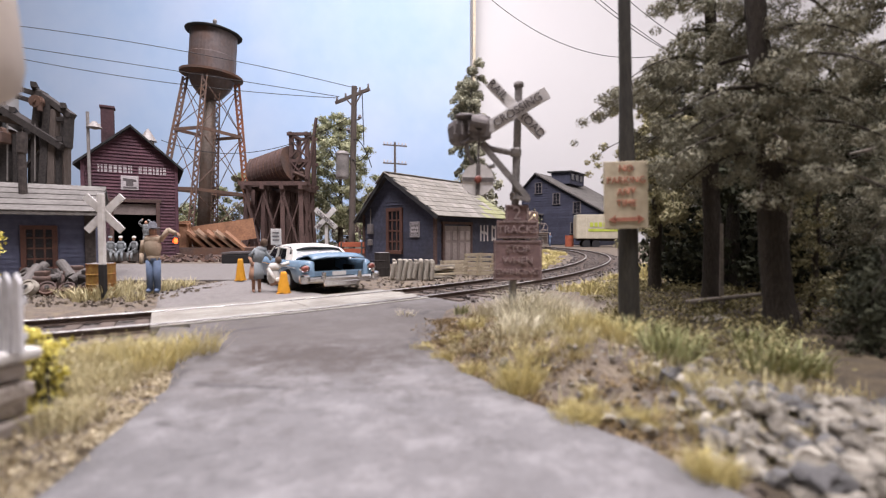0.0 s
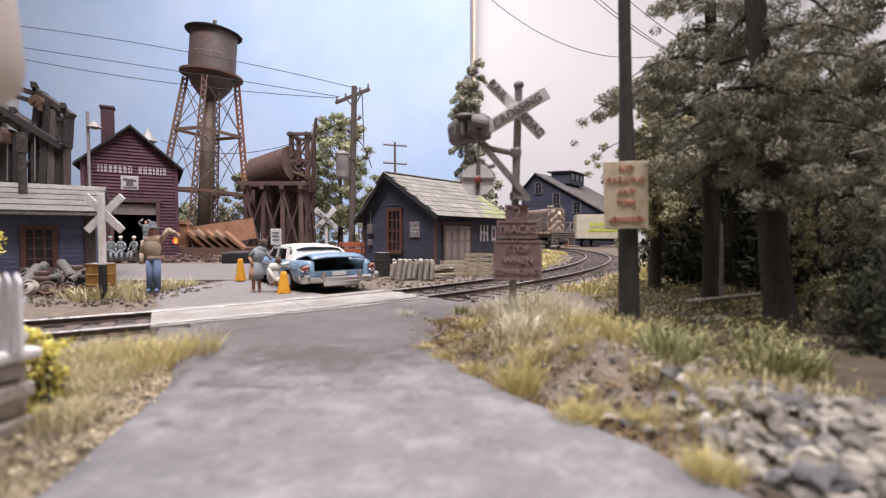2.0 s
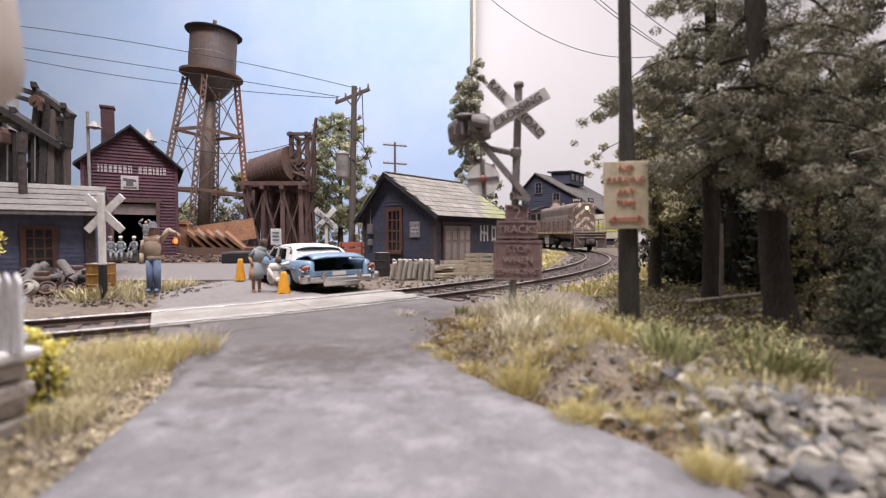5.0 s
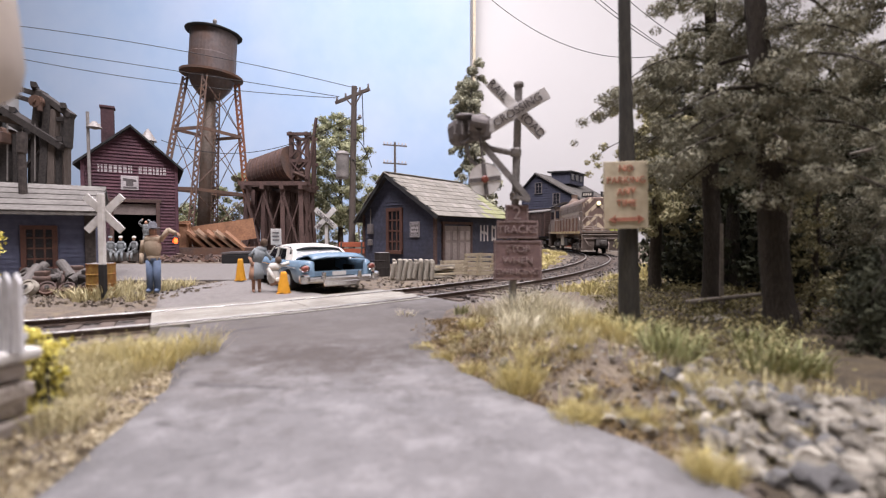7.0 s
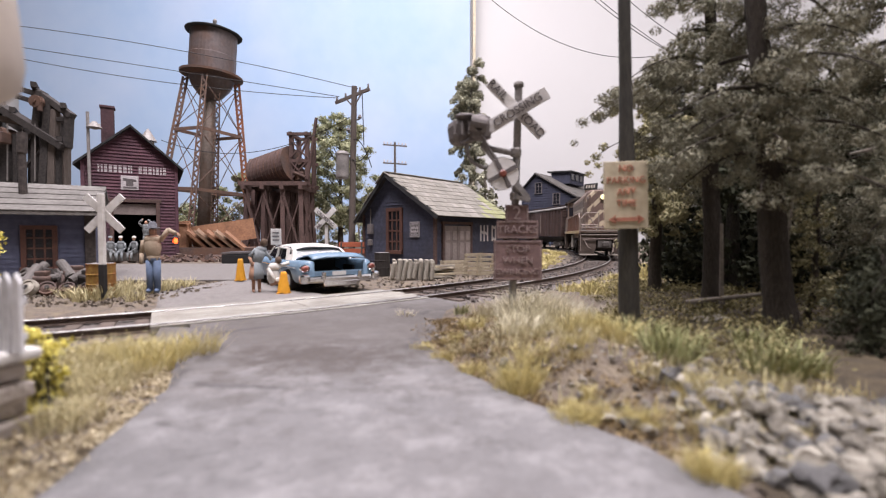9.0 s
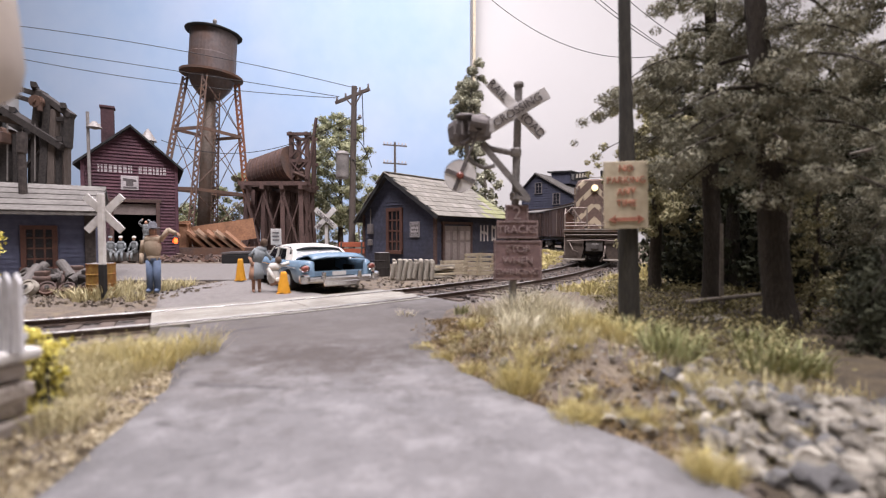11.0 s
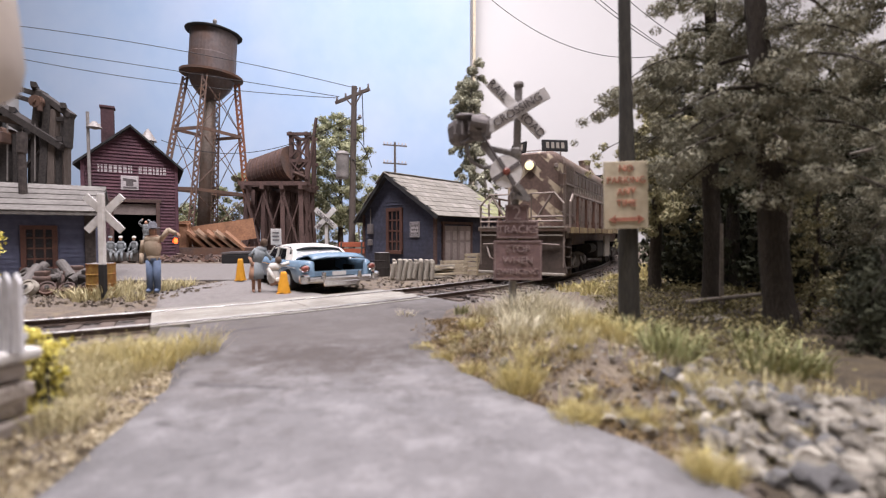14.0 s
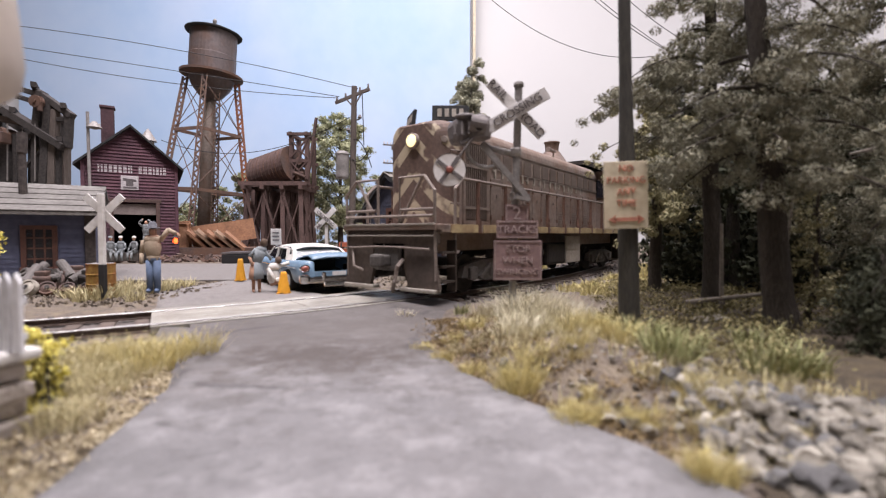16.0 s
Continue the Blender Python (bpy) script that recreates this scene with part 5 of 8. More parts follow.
def sack_row():
    for k in range(8):
        t = thing("cement_sack", at(-1.82 + k * 0.2, 16.6 - 0.03 * k, 0.02, 0, 0, 8), "upright grey-cream paper sack in a row by the shed", "sack", "row of sacks")
        bm = B()
        box(bm, (0, 0, 0.36), (0.17, 0.55, 0.68 + 0.05 * ((k * 3) % 4)), (6 - (k * 7) % 11, 12 - (k * 5) % 9, 0), bevel=0.075)
        for v in bm.verts:
            v.co.x += 0.015 * math.sin(v.co.z * 9 + k)
        part("body", bm, M["sack"], t)
        bm = B()
        box(bm, (0.02, 0, 0.72), (0.12, 0.5, 0.06), bevel=0.02)
        part("seam", bm, M["sack"], t)


def crate(x, y, w, d, h, rz, slats=5, fill=True):
    t = thing("wooden_crate", at(x, y, 0.03, 0, 0, rz), "pale wooden slatted crate beside the track", "crate", "crates")
    bm = B()
    for sx in (-1, 1):
        for sy in (-1, 1):
            box(bm, (sx * w / 2, sy * d / 2, h / 2), (0.07, 0.07, h))
    part("corner_post", bm, M["crate"], t)
    for k in range(slats):
        z = 0.06 + (h - 0.1) * k / (slats - 1)
        for sy in (-1, 1):
            bm = B()
            box(bm, (0, sy * (d / 2 + 0.045), z), (w + 0.08, 0.025, h / slats * 0.62), (0, random.uniform(-2, 2), 0))
            part("slat", bm, M["crate"], t)
        for sx in (-1, 1):
            bm = B()
            box(bm, (sx * (w / 2 + 0.045), 0, z), (0.025, d + 0.06, h / slats * 0.62))
            part("slat", bm, M["crate"], t)
    return t


def lumber_pile(x, y, rz):
    t = thing("lumber_pile", at(x, y, 0, 0, 0, rz), "loose heap of pale boards and dunnage", "lumber pile")
    rng = random.Random(4)
    for k in range(10):
        bm = B()
        beam(bm, (-0.55 + rng.uniform(-.1, .1), rng.uniform(-.4, .3), 0.06 + 0.045 * k), (0.55 + rng.uniform(-.1, .1), rng.uniform(-.4, .3), 0.08 + 0.05 * k - rng.uniform(0, .08)), 0.16, 0.06)
        part("board", bm, M["crate"] if k % 3 else M["sack"], t)
    return t


def junk_pile():
    rng = random.Random(11)
    spots = [(-11.15, 12.1, 0.24), (-10.85, 12.35, 0.2), (-11.7, 12.7, 0.34), (-11.2, 13.0, 0.3), (-10.6, 13.1, 0.28), (-10.2, 12.9, 0.22), (-12.3, 13.2, 0.36), (-10.5, 12.6, 0.18)]
    for i, (x, y, r) in enumerate(spots):
        t = thing("cast_iron_disc", at(x, y, 0.0, 0, 0, rng.uniform(-40, 40)), "rusty flanged wheel leaning in the scrap heap" if i else "pale worn tyre lying against the scrap heap", "scrap iron", "scrap discs")
        lean = rng.uniform(35, 75)
        bm = B()
        lathe(bm, [(r * 0.35, -0.06), (r * 0.8, -0.05), (r * 0.82, -0.08), (r, -0.08), (r * 1.06, -0.03), (r * 1.0, 0.08), (r * 0.8, 0.08), (r * 0.78, 0.03), (r * 0.4, 0.08)], 24)
        part("rim", bm, M["sack"] if i == 0 else M["rustdark"] if i % 2 else M["locotruck"], t, m=at(0, 0, r, lean, 0, 0))
        bm = B()
        rod(bm, (0, 0, -0.11), (0, 0, 0.11), r * 0.28, n=12)
        part("hub", bm, M["locodark"], t, m=at(0, 0, r, lean, 0, 0))
    for k, (x, y, z, a) in enumerate(((-11.4, 12.7, 0, 20), (-10.4, 13.2, 0, -25), (-11.0, 13.4, 0.1, 60), (-12.1, 13.6, 0, 5))):
        t = thing("scrap_gearbox", at(x, y, z, 0, 0, a), "dark oily cast machine part in the scrap heap", "machine part", "machine parts")
        bm = B()
        box(bm, (0, 0, 0.3), (0.6, 0.45, 0.5), (8, 4, 0), bevel=0.07)
        box(bm, (0.1, 0, 0.58), (0.3, 0.3, 0.16), bevel=0.04)
        part("housing", bm, M["locodark"] if k % 2 else M["rustdark"], t)
        bm = B()
        rod(bm, (-0.5, -0.1, 0.42), (0.5, 0.1, 0.46), 0.1, n=12)
        rod(bm, (-0.15, -0.35, 0.35), (-0.15, 0.35, 0.75), 0.13, n=12)
        for sx in (-1, 1):
            rod(bm, (sx * 0.42, sx * 0.09, 0.43), (sx * 0.48, sx * 0.1, 0.44), 0.17, n=14)
        part("shaft", bm, M["locotruck"], t)


# ---- car ----
def sedan():
    """Two-tone sedan with its boot open; it points along +y, rear at y = 0."""
    t = thing("car", at(-2.95, 12.9, 0.05, 0, 0, 37), "pale blue and white fifties sedan with open boot", "car")
    W = 0.93
    arches = (1.12, 4.1)
    bm = B()
    rows_ = []
    for i in range(68):
        y = 0.02 + 4.86 * i / 67
        end = min(1.0, max(0.0, (y - 0.02) / 0.3)) ** 0.5
        nose = min(1.0, max(0.0, (4.9 - y) / 0.5)) ** 0.5
        w = W * (0.9 + 0.1 * end) * (0.86 + 0.14 * nose)
        top = 0.955 + 0.075 * max(0.0, 1 - y / 1.6) ** 0.8 - 0.05 * (1 - nose) - 0.03 * (1 - end)
        low = 0.3
        for c in arches:
            if abs(y - c) < 0.43:
                low = max(low, 0.3 + (0.43 ** 2 - (y - c) ** 2) ** 0.5)
        sec = [(w * 0.93, max(0.3, low)), (w * 0.995, max(0.42, low + 0.015)), (w * 1.0, max(0.58, low + 0.03)), (w * 0.985, 0.79), (w * 0.95, top - 0.075), (w * 0.88, top - 0.01), (w * 0.8, top)]
        sec += [(w * 0.74, top - 0.03), (w * 0.73, 0.5)] if y < 1.36 else [(w * 0.5, top + 0.02), (0.0, top + 0.03)]
        rows_.append((y, sec))
    for sx in (-1, 1):
        grid = [[bm.verts.new((sx * x, y, z)) for x, z in sec] for y, sec in rows_]
        for p, r_ in zip(grid, grid[1:]):
            for k in range(8):
                bm.faces.new((p[k], p[k + 1], r_[k + 1], r_[k]))
        bm.faces.new(grid[0])
        bm.faces.new(grid[-1])
    bmesh.ops.remove_doubles(bm, verts=bm.verts, dist=0.001)
    bmesh.ops.recalc_face_normals(bm, faces=bm.faces)
    part("body", bm, M["carblue"], t, smooth=True)
    bm = B()
    box(bm, (0, 0.1, 0.53), (1.5, 0.1, 0.3), bevel=0.04)
    box(bm, (0, 4.86, 0.66), (1.5, 0.08, 0.5), bevel=0.03)
    part("tail_panel", bm, M["carblue"], t)
    bm = B()
    box(bm, (0, 0.8, 0.42), (1.4, 1.3, 0.06))
    box(bm, (0, 1.38, 0.7), (1.4, 0.05, 0.5))
    box(bm, (0, 2.6, 0.32), (1.6, 4.2, 0.1))
    for y in arches:
        for sx in (-1, 1):
            box(bm, (sx * 0.66, y, 0.52), (0.08, 0.86, 0.5))
    part("boot_floor", bm, M["black"], t, "dark boot interior and floor pan")
    # boot lid, raised on its front hinge
    bm = B()
    prev = None
    for i in range(10):
        c = i / 9
        y, z = 1.36 - 1.36 * c, 1.02 + 0.2 * math.sin(c * 2.0) + 0.03 * c
        if i > 7:
            z -= 0.05 * (i - 7)
        row = [bm.verts.new((x * 0.7 * (1 - 0.06 * c), y, z - 0.07 * abs(x) ** 3 + d)) for x, d in [(k / 5 - 1, 0) for k in range(11)] + [(1 - k / 5, -0.04) for k in range(11)]]
        if prev:
            for k in range(22):
                bm.faces.new((prev[k], row[k], row[(k + 1) % 22], prev[(k + 1) % 22]))
        else:
            bm.faces.new(row)
        prev = row
    bm.faces.new(prev[::-1])
    bmesh.ops.recalc_face_normals(bm, faces=bm.faces)
    part("boot_lid", bm, M["carblue"], t, "raised blue boot lid", smooth=True)
    # white roof with broad rear pillars
    bm = B()
    prev = None
    for i in range(13):
        c = i / 12
        y = 1.5 + 1.85 * c
        z = 1.38 + 0.12 * math.sin(math.pi * (0.08 + 0.84 * c)) ** 0.6
        w = 0.7 - 0.04 * abs(2 * c - 1) ** 2
        row = []
        for d in (0.0, -0.05):
            ks = range(13) if d == 0 else range(12, -1, -1)
            row += [bm.verts.new((w * (k / 6 - 1), y, z + d - 0.13 * abs(k / 6 - 1) ** 3.2)) for k in ks]
        if prev:
            for k in range(26):
                bm.faces.new((prev[k], row[k], row[(k + 1) % 26], prev[(k + 1) % 26]))
        else:
            bm.faces.new(row)
        prev = row
    bm.faces.new(prev[::-1])
    bmesh.ops.recalc_face_normals(bm, faces=bm.faces)
    part("roof", bm, M["carwhite"], t, "white painted roof", smooth=True)
    for sx in (-1, 1):
        bm = B()
        a = [(sx * 0.64, 1.52, 1.33), (sx * 0.685, 1.95, 1.38), (sx * 0.79, 1.75, 0.96), (sx * 0.79, 1.12, 0.97)]
        lo, hi = [bm.verts.new(p) for p in a], [bm.verts.new((p[0] - sx * 0.07, p[1], p[2])) for p in a]
        bm.faces.new(lo)
        bm.faces.new(hi[::-1])
        for k in range(4):
            bm.faces.new((lo[k], hi[k], hi[(k + 1) % 4], lo[(k + 1) % 4]))
        bmesh.ops.recalc_face_normals(bm, faces=bm.faces)
        part("pillar", bm, M["carwhite"], t)
        timbers("pillar", [((sx * 0.63, 3.3, 1.36), (sx * 0.74, 3.62, 0.98), 0.05, 0.06), ((sx * 0.685, 2.6, 1.38), (sx * 0.78, 2.6, 0.97), 0.05, 0.06)], M["carwhite"], t)
    for nm, vs in (("rear_window", [(-0.68, 1.26, 1.0), (0.68, 1.26, 1.0), (0.58, 1.64, 1.4), (-0.58, 1.64, 1.4)]), ("windscreen", [(-0.7, 3.58, 1.0), (0.7, 3.58, 1.0), (0.58, 3.24, 1.38), (-0.58, 3.24, 1.38)]),
                   ("side_window", [(-0.75, 1.3, 1.0), (-0.75, 3.5, 1.0), (-0.65, 3.2, 1.4), (-0.65, 1.7, 1.4)]), ("side_window", [(0.75, 1.3, 1.0), (0.75, 3.5, 1.0), (0.65, 3.2, 1.4), (0.65, 1.7, 1.4)])):
        bm = B()
        fs = bm.faces.new([bm.verts.new(v) for v in vs])
        bmesh.ops.solidify(bm, geom=[fs], thickness=0.015)
        part(nm, bm, M["glasspale"] if nm == "rear_window" else M["glass"], t)
    bm = B()
    box(bm, (0, -0.05, 0.43), (1.94, 0.2, 0.22), bevel=0.07)
    box(bm, (0, -0.12, 0.3), (0.9, 0.08, 0.18), bevel=0.03)
    for sx in (-1, 1):
        box(bm, (sx * 0.88, -0.08, 0.47), (0.24, 0.24, 0.3), bevel=0.08)
        box(bm, (sx * 0.45, -0.14, 0.54), (0.1, 0.08, 0.26), bevel=0.03)
    part("rear_bumper", bm, M["chrome"], t, "chrome rear bumper")
    bm = B()
    box(bm, (0, 4.95, 0.5), (1.85, 0.16, 0.18), bevel=0.06)
    part("front_bumper", bm, M["chrome"], t)
    bm = B()
    box(bm, (0, 0.045, 0.6), (0.34, 0.03, 0.12))
    part("number_plate", bm, M["white"], t, "pale blank number plate")
    for sx in (-1, 1):
        bm = B()
        lathe(bm, [(0.085, 0), (0.09, 0.05), (0.05, 0.1)], 14)
        tl = part("tail_lamp", bm, M["lens"], t, "red tail lamp", m=at(sx * 0.84, 0.04, 0.78, 90, 0, 0))
        bm = B()
        lathe(bm, [(0.12, -0.03), (0.12, 0.03), (0.09, 0.045)], 14)
        part("lamp_bezel", bm, M["chrome"], tl)
    for sx in (-1, 1):
        bm = B()
        box(bm, (sx * (W + 0.008), 2.5, 0.78), (0.02, 4.2, 0.03))
        part("side_trim", bm, M["chrome"], t)
    for y in (1.12, 4.1):
        for sx in (-1, 1):
            bm = B()
            lathe(bm, [(0.2, -0.09), (0.3, -0.09), (0.335, -0.06), (0.335, 0.06), (0.3, 0.09), (0.2, 0.09)], 24)
            w = part("wheel", bm, M["rubber"], t, m=at(sx * 0.82, y, 0.335, 0, 90, 0))
            bm = B()
            rod(bm, (0, 0, -0.1), (0, 0, 0.1), 0.2, n=20)
            part("hub_cap", bm, M["carwhite"], w)
    t.scale = (1.2, 1.06, 0.9)
    return t


# ---- figures: simple painted miniatures, one plain mesh each ----
def figurine(name, m, label, build, mats, group="miniature figures"):
    bm = B()
    mark = build(bm)
    for f in bm.faces:
        c = f.calc_center_median()
        f.material_index = mark(c)
    ob = new(name, mesh_of(name, bm, [M[k] for k in mats], smooth=True))
    ob.matrix_world = m
    return tagged(ob, label, "figurine", group)


def standing(bm, h=1.75, reach=0.0, bend=0.0):
    k = h / 1.75
    for sx in (-1, 1):
        rod(bm, (sx * 0.11 * k, 0, 0.05 * k), (sx * 0.1 * k, 0, 0.86 * k), 0.09 * k, 0.12 * k, n=12)
        blob(bm, (sx * 0.12 * k, -0.06 * k, 0.05 * k), (0.07 * k, 0.15 * k, 0.06 * k))
    blob(bm, (0, 0, 0.92 * k), (0.2 * k, 0.15 * k, 0.16 * k))
    blob(bm, (0, -bend * 0.2, 1.2 * k), (0.25 * k, 0.17 * k, 0.36 * k))
    blob(bm, (0, -bend * 0.35, 1.42 * k), (0.27 * k, 0.15 * k, 0.15 * k))
    rod(bm, (0, -bend * 0.4, 1.45 * k), (0, -bend * 0.45, 1.6 * k), 0.06 * k, n=10)
    blob(bm, (0, -bend * 0.5, 1.63 * k), (0.1 * k, 0.115 * k, 0.135 * k))


def flagman(bm):
    standing(bm, 1.8)
    rod(bm, (-0.28, 0, 1.42), (-0.36, 0.04, 1.1), 0.075, n=10)
    rod(bm, (-0.36, 0.04, 1.1), (-0.33, -0.06, 0.8), 0.065, n=10)
    rod(bm, (0.24, 0, 1.44), (0.5, -0.05, 1.72), 0.075, n=10)
    rod(bm, (0.5, -0.05, 1.72), (0.78, -0.1, 1.6), 0.065, n=10)
    blob(bm, (0.82, -0.1, 1.56), (0.07, 0.06, 0.07))
    lathe(bm, [(0.22, 1.76), (0.22, 1.78), (0.125, 1.79), (0.12, 1.9), (0.07, 1.95)], 16)
    return lambda c: 3 if c.z > 1.755 and abs(c.x) < 0.3 and math.hypot(c.x, c.y) < 0.24 else 2 if c.z > 1.53 and abs(c.x) < 0.14 or c.x > 0.74 else 1 if c.z > 0.92 or abs(c.x) > 0.24 else 0


def worker(bm):
    standing(bm, 1.72)
    rod(bm, (-0.26, 0, 1.36), (-0.38, -0.15, 1.1), 0.07, n=8)
    rod(bm, (0.26, 0, 1.36), (0.3, -0.25, 1.15), 0.07, n=8)
    lathe(bm, [(0.13, 1.66), (0.13, 1.72), (0.06, 1.78)], 12)
    return lambda c: 2 if c.z > 1.66 else 1 if c.z > 1.47 else 0


def waving(bm):
    standing(bm, 1.72)
    rod(bm, (-0.26, 0, 1.4), (-0.42, -0.05, 1.62), 0.07, n=8)
    rod(bm, (-0.42, -0.05, 1.62), (-0.16, -0.08, 1.8), 0.06, n=8)
    rod(bm, (0.26, 0, 1.4), (0.42, -0.05, 1.6), 0.07, n=8)
    rod(bm, (0.42, -0.05, 1.6), (0.16, -0.08, 1.78), 0.06, n=8)
    return lambda c: 1 if c.z > 1.53 and abs(c.x) < 0.2 else 0


def seated(bm):
    blob(bm, (0, 0, 0.6), (0.2, 0.17, 0.16))
    blob(bm, (0, 0.02, 0.88), (0.23, 0.16, 0.32))
    blob(bm, (0, 0, 1.08), (0.25, 0.14, 0.13))
    blob(bm, (0, -0.03, 1.32), (0.1, 0.115, 0.13))
    for sx in (-1, 1):
        rod(bm, (sx * 0.1, 0, 0.55), (sx * 0.14, -0.4, 0.5), 0.1, 0.08, n=10)
        rod(bm, (sx * 0.14, -0.4, 0.5), (sx * 0.15, -0.42, 0.05), 0.08, 0.06, n=10)
        rod(bm, (sx * 0.24, 0, 1.05), (sx * 0.3, -0.12, 0.78), 0.065, n=8)
        rod(bm, (sx * 0.3, -0.12, 0.78), (sx * 0.16, -0.34, 0.62), 0.055, n=8)
    lathe(bm, [(0.16, 1.38), (0.12, 1.4), (0.11, 1.47), (0.05, 1.5)], 14)
    return lambda c: 2 if c.z > 1.375 else 1 if c.z > 1.2 else 0


def stooping_woman(bm):
    for sx in (-1, 1):
        rod(bm, (sx * 0.1, 0, 0.05), (sx * 0.09, 0, 0.5), 0.05, 0.07, n=10)
        blob(bm, (sx * 0.1, -0.05, 0.04), (0.05, 0.12, 0.05))
    lathe(bm, [(0.26, 0.42), (0.24, 0.6), (0.17, 0.95)], 16)
    rod(bm, (0, 0, 0.9), (0.16, -0.02, 1.32), 0.16, 0.2, n=14)
    blob(bm, (0.16, 0, 1.32), (0.22, 0.17, 0.14))
    blob(bm, (0.27, -0.02, 1.55), (0.13, 0.14, 0.15))
    rod(bm, (0.0, -0.02, 1.36), (-0.22, -0.06, 1.12), 0.06, n=8)
    rod(bm, (-0.22, -0.06, 1.12), (-0.12, -0.14, 0.85), 0.05, n=8)
    rod(bm, (0.3, -0.05, 1.3), (0.5, -0.1, 1.02), 0.055, n=8)
    return lambda c: 2 if c.z > 1.44 else 1 if c.z < 0.42 or (c.z < 1.12 and (c.x < -0.1 or c.x > 0.36)) else 0


def crouching(bm):
    blob(bm, (0, 0, 0.5), (0.2, 0.22, 0.3))
    blob(bm, (0.02, -0.05, 0.78), (0.22, 0.17, 0.15))
    blob(bm, (0.12, -0.12, 0.98), (0.11, 0.12, 0.13))
    rod(bm, (-0.08, 0, 0.3), (0.1, -0.4, 0.42), 0.1, n=10)
    rod(bm, (0.1, -0.4, 0.42), (0.06, -0.38, 0.03), 0.08, n=10)
    rod(bm, (0.12, 0.05, 0.3), (0.3, -0.25, 0.4), 0.1, n=10)
    rod(bm, (0.3, -0.25, 0.4), (0.26, -0.2, 0.03), 0.08, n=10)
    rod(bm, (0.2, -0.05, 0.8), (0.5, -0.15, 0.9), 0.06, n=8)
    rod(bm, (-0.2, -0.05, 0.75), (-0.1, -0.3, 0.35), 0.06, n=8)
    return lambda c: 2 if c.z > 0.9 else 0 if c.z > 0.35 else 1


def lantern():
    t = thing("lantern", at(-7.44, 12.57, 1.4), "small red glowing signal lantern held out by the figure", "lantern")
    bm = B()
    lathe(bm, [(0.08, 0), (0.08, 0.03), (0.03, 0.04)], 12)
    lathe(bm, [(0.03, 0.19), (0.085, 0.2), (0.03, 0.26)], 12)
    for k in range(4):
        a = k * math.pi / 2
        rod(bm, (0.075 * math.cos(a), 0.075 * math.sin(a), 0.02), (0.075 * math.cos(a), 0.075 * math.sin(a), 0.2), 0.008, n=5)
    rod(bm, (-0.07, 0, 0.2), (0, 0, 0.36), 0.008, n=5)
    rod(bm, (0.07, 0, 0.2), (0, 0, 0.36), 0.008, n=5)
    part("cage", bm, M["black"], t)
    bm = B()
    blob(bm, (0, 0, 0.11), (0.066, 0.066, 0.08))
    part("globe", bm, M["bulbred"], t, "glowing red lantern globe", smooth=True)
    return t


def trailer():
    t = thing("truck_trailer", at(18.3, 57.5, 0.2, 0, 0, -8), "cream box trailer with yellow-green lettering bars", "trailer")
    bm = B()
    box(bm, (2.5, 1.6, 2.45), (7.5, 2.6, 3.1), bevel=0.08)
    part("body", bm, M["trailer"], t)
    for k in range(8):
        bm = B()
        box(bm, (-1.0 + k * 1.0, 0.28, 2.35), (0.09, 0.05, 2.8))
        part("rib", bm, M["trailer"], t)
    bm = B()
    for k in range(4):
        box(bm, (0.6 + k * 0.55, 0.26, 2.7), (0.4, 0.04, 0.55))
    box(bm, (2.3, 0.26, 2.0), (4.2, 0.04, 0.35))
    part("marks", bm, M["trailergreen"], t, "yellow-green lettering bars")
    bm = B()
    box(bm, (-1.28, 1.6, 2.3), (0.05, 2.2, 2.5))
    part("rear_door", bm, M["crate"], t)
    bm = B()
    box(bm, (2.5, 1.6, 0.75), (7.0, 1.2, 0.3))
    part("chassis", bm, M["locodark"], t)
    for x in (0.0, 1.2, 5.2):
        for y in (0.5, 2.7):
            bm = B()
            rod(bm, (x, y - 0.15, 0.2), (x, y + 0.15, 0.2), 0.5, n=20)
            part("wheel", bm, M["rubber"], t)
    return t


def street_globe():
    """Round cream sign drum that hangs over the road edge, close to the camera."""
    t = thing("hanging_sign", at(-3.22, 3.0, 0.02), "cream drum-shaped hanging sign with a thin red oval", "sign")
    bm = B()
    rod(bm, (-0.55, 0.1, -0.2), (-0.55, 0.1, 4.6), 0.06, n=12)
    rod(bm, (-0.55, 0.1, 4.4), (0.1, 0, 4.4), 0.04, n=10)
    rod(bm, (0.0, 0, 3.6), (0.0, 0, 4.4), 0.02, n=8)
    part("post", bm, M["pole2"], t)
    bm = B()
    lathe(bm, [(0.1, 2.58), (0.26, 2.6), (0.335, 2.68), (0.36, 2.85), (0.335, 3.2), (0.3, 3.5), (0.15, 3.62)], 32)
    part("drum", bm, M["creamdrum"], t, smooth=True)
    bm = B()
    for k in range(28):
        a0, a1 = 2 * math.pi * k / 28, 2 * math.pi * (k + 1) / 28
        p = lambda a: (0.05 + 0.26 * math.cos(a), -math.sqrt(max(0.0, 0.372 ** 2 - (0.05 + 0.26 * math.cos(a)) ** 2)), 2.78 + 0.1 * math.sin(a))
        rod(bm, p(a0), p(a1), 0.011, n=5)
    part("oval", bm, M["ovalred"], t, "thin dull red oval line")
    return t


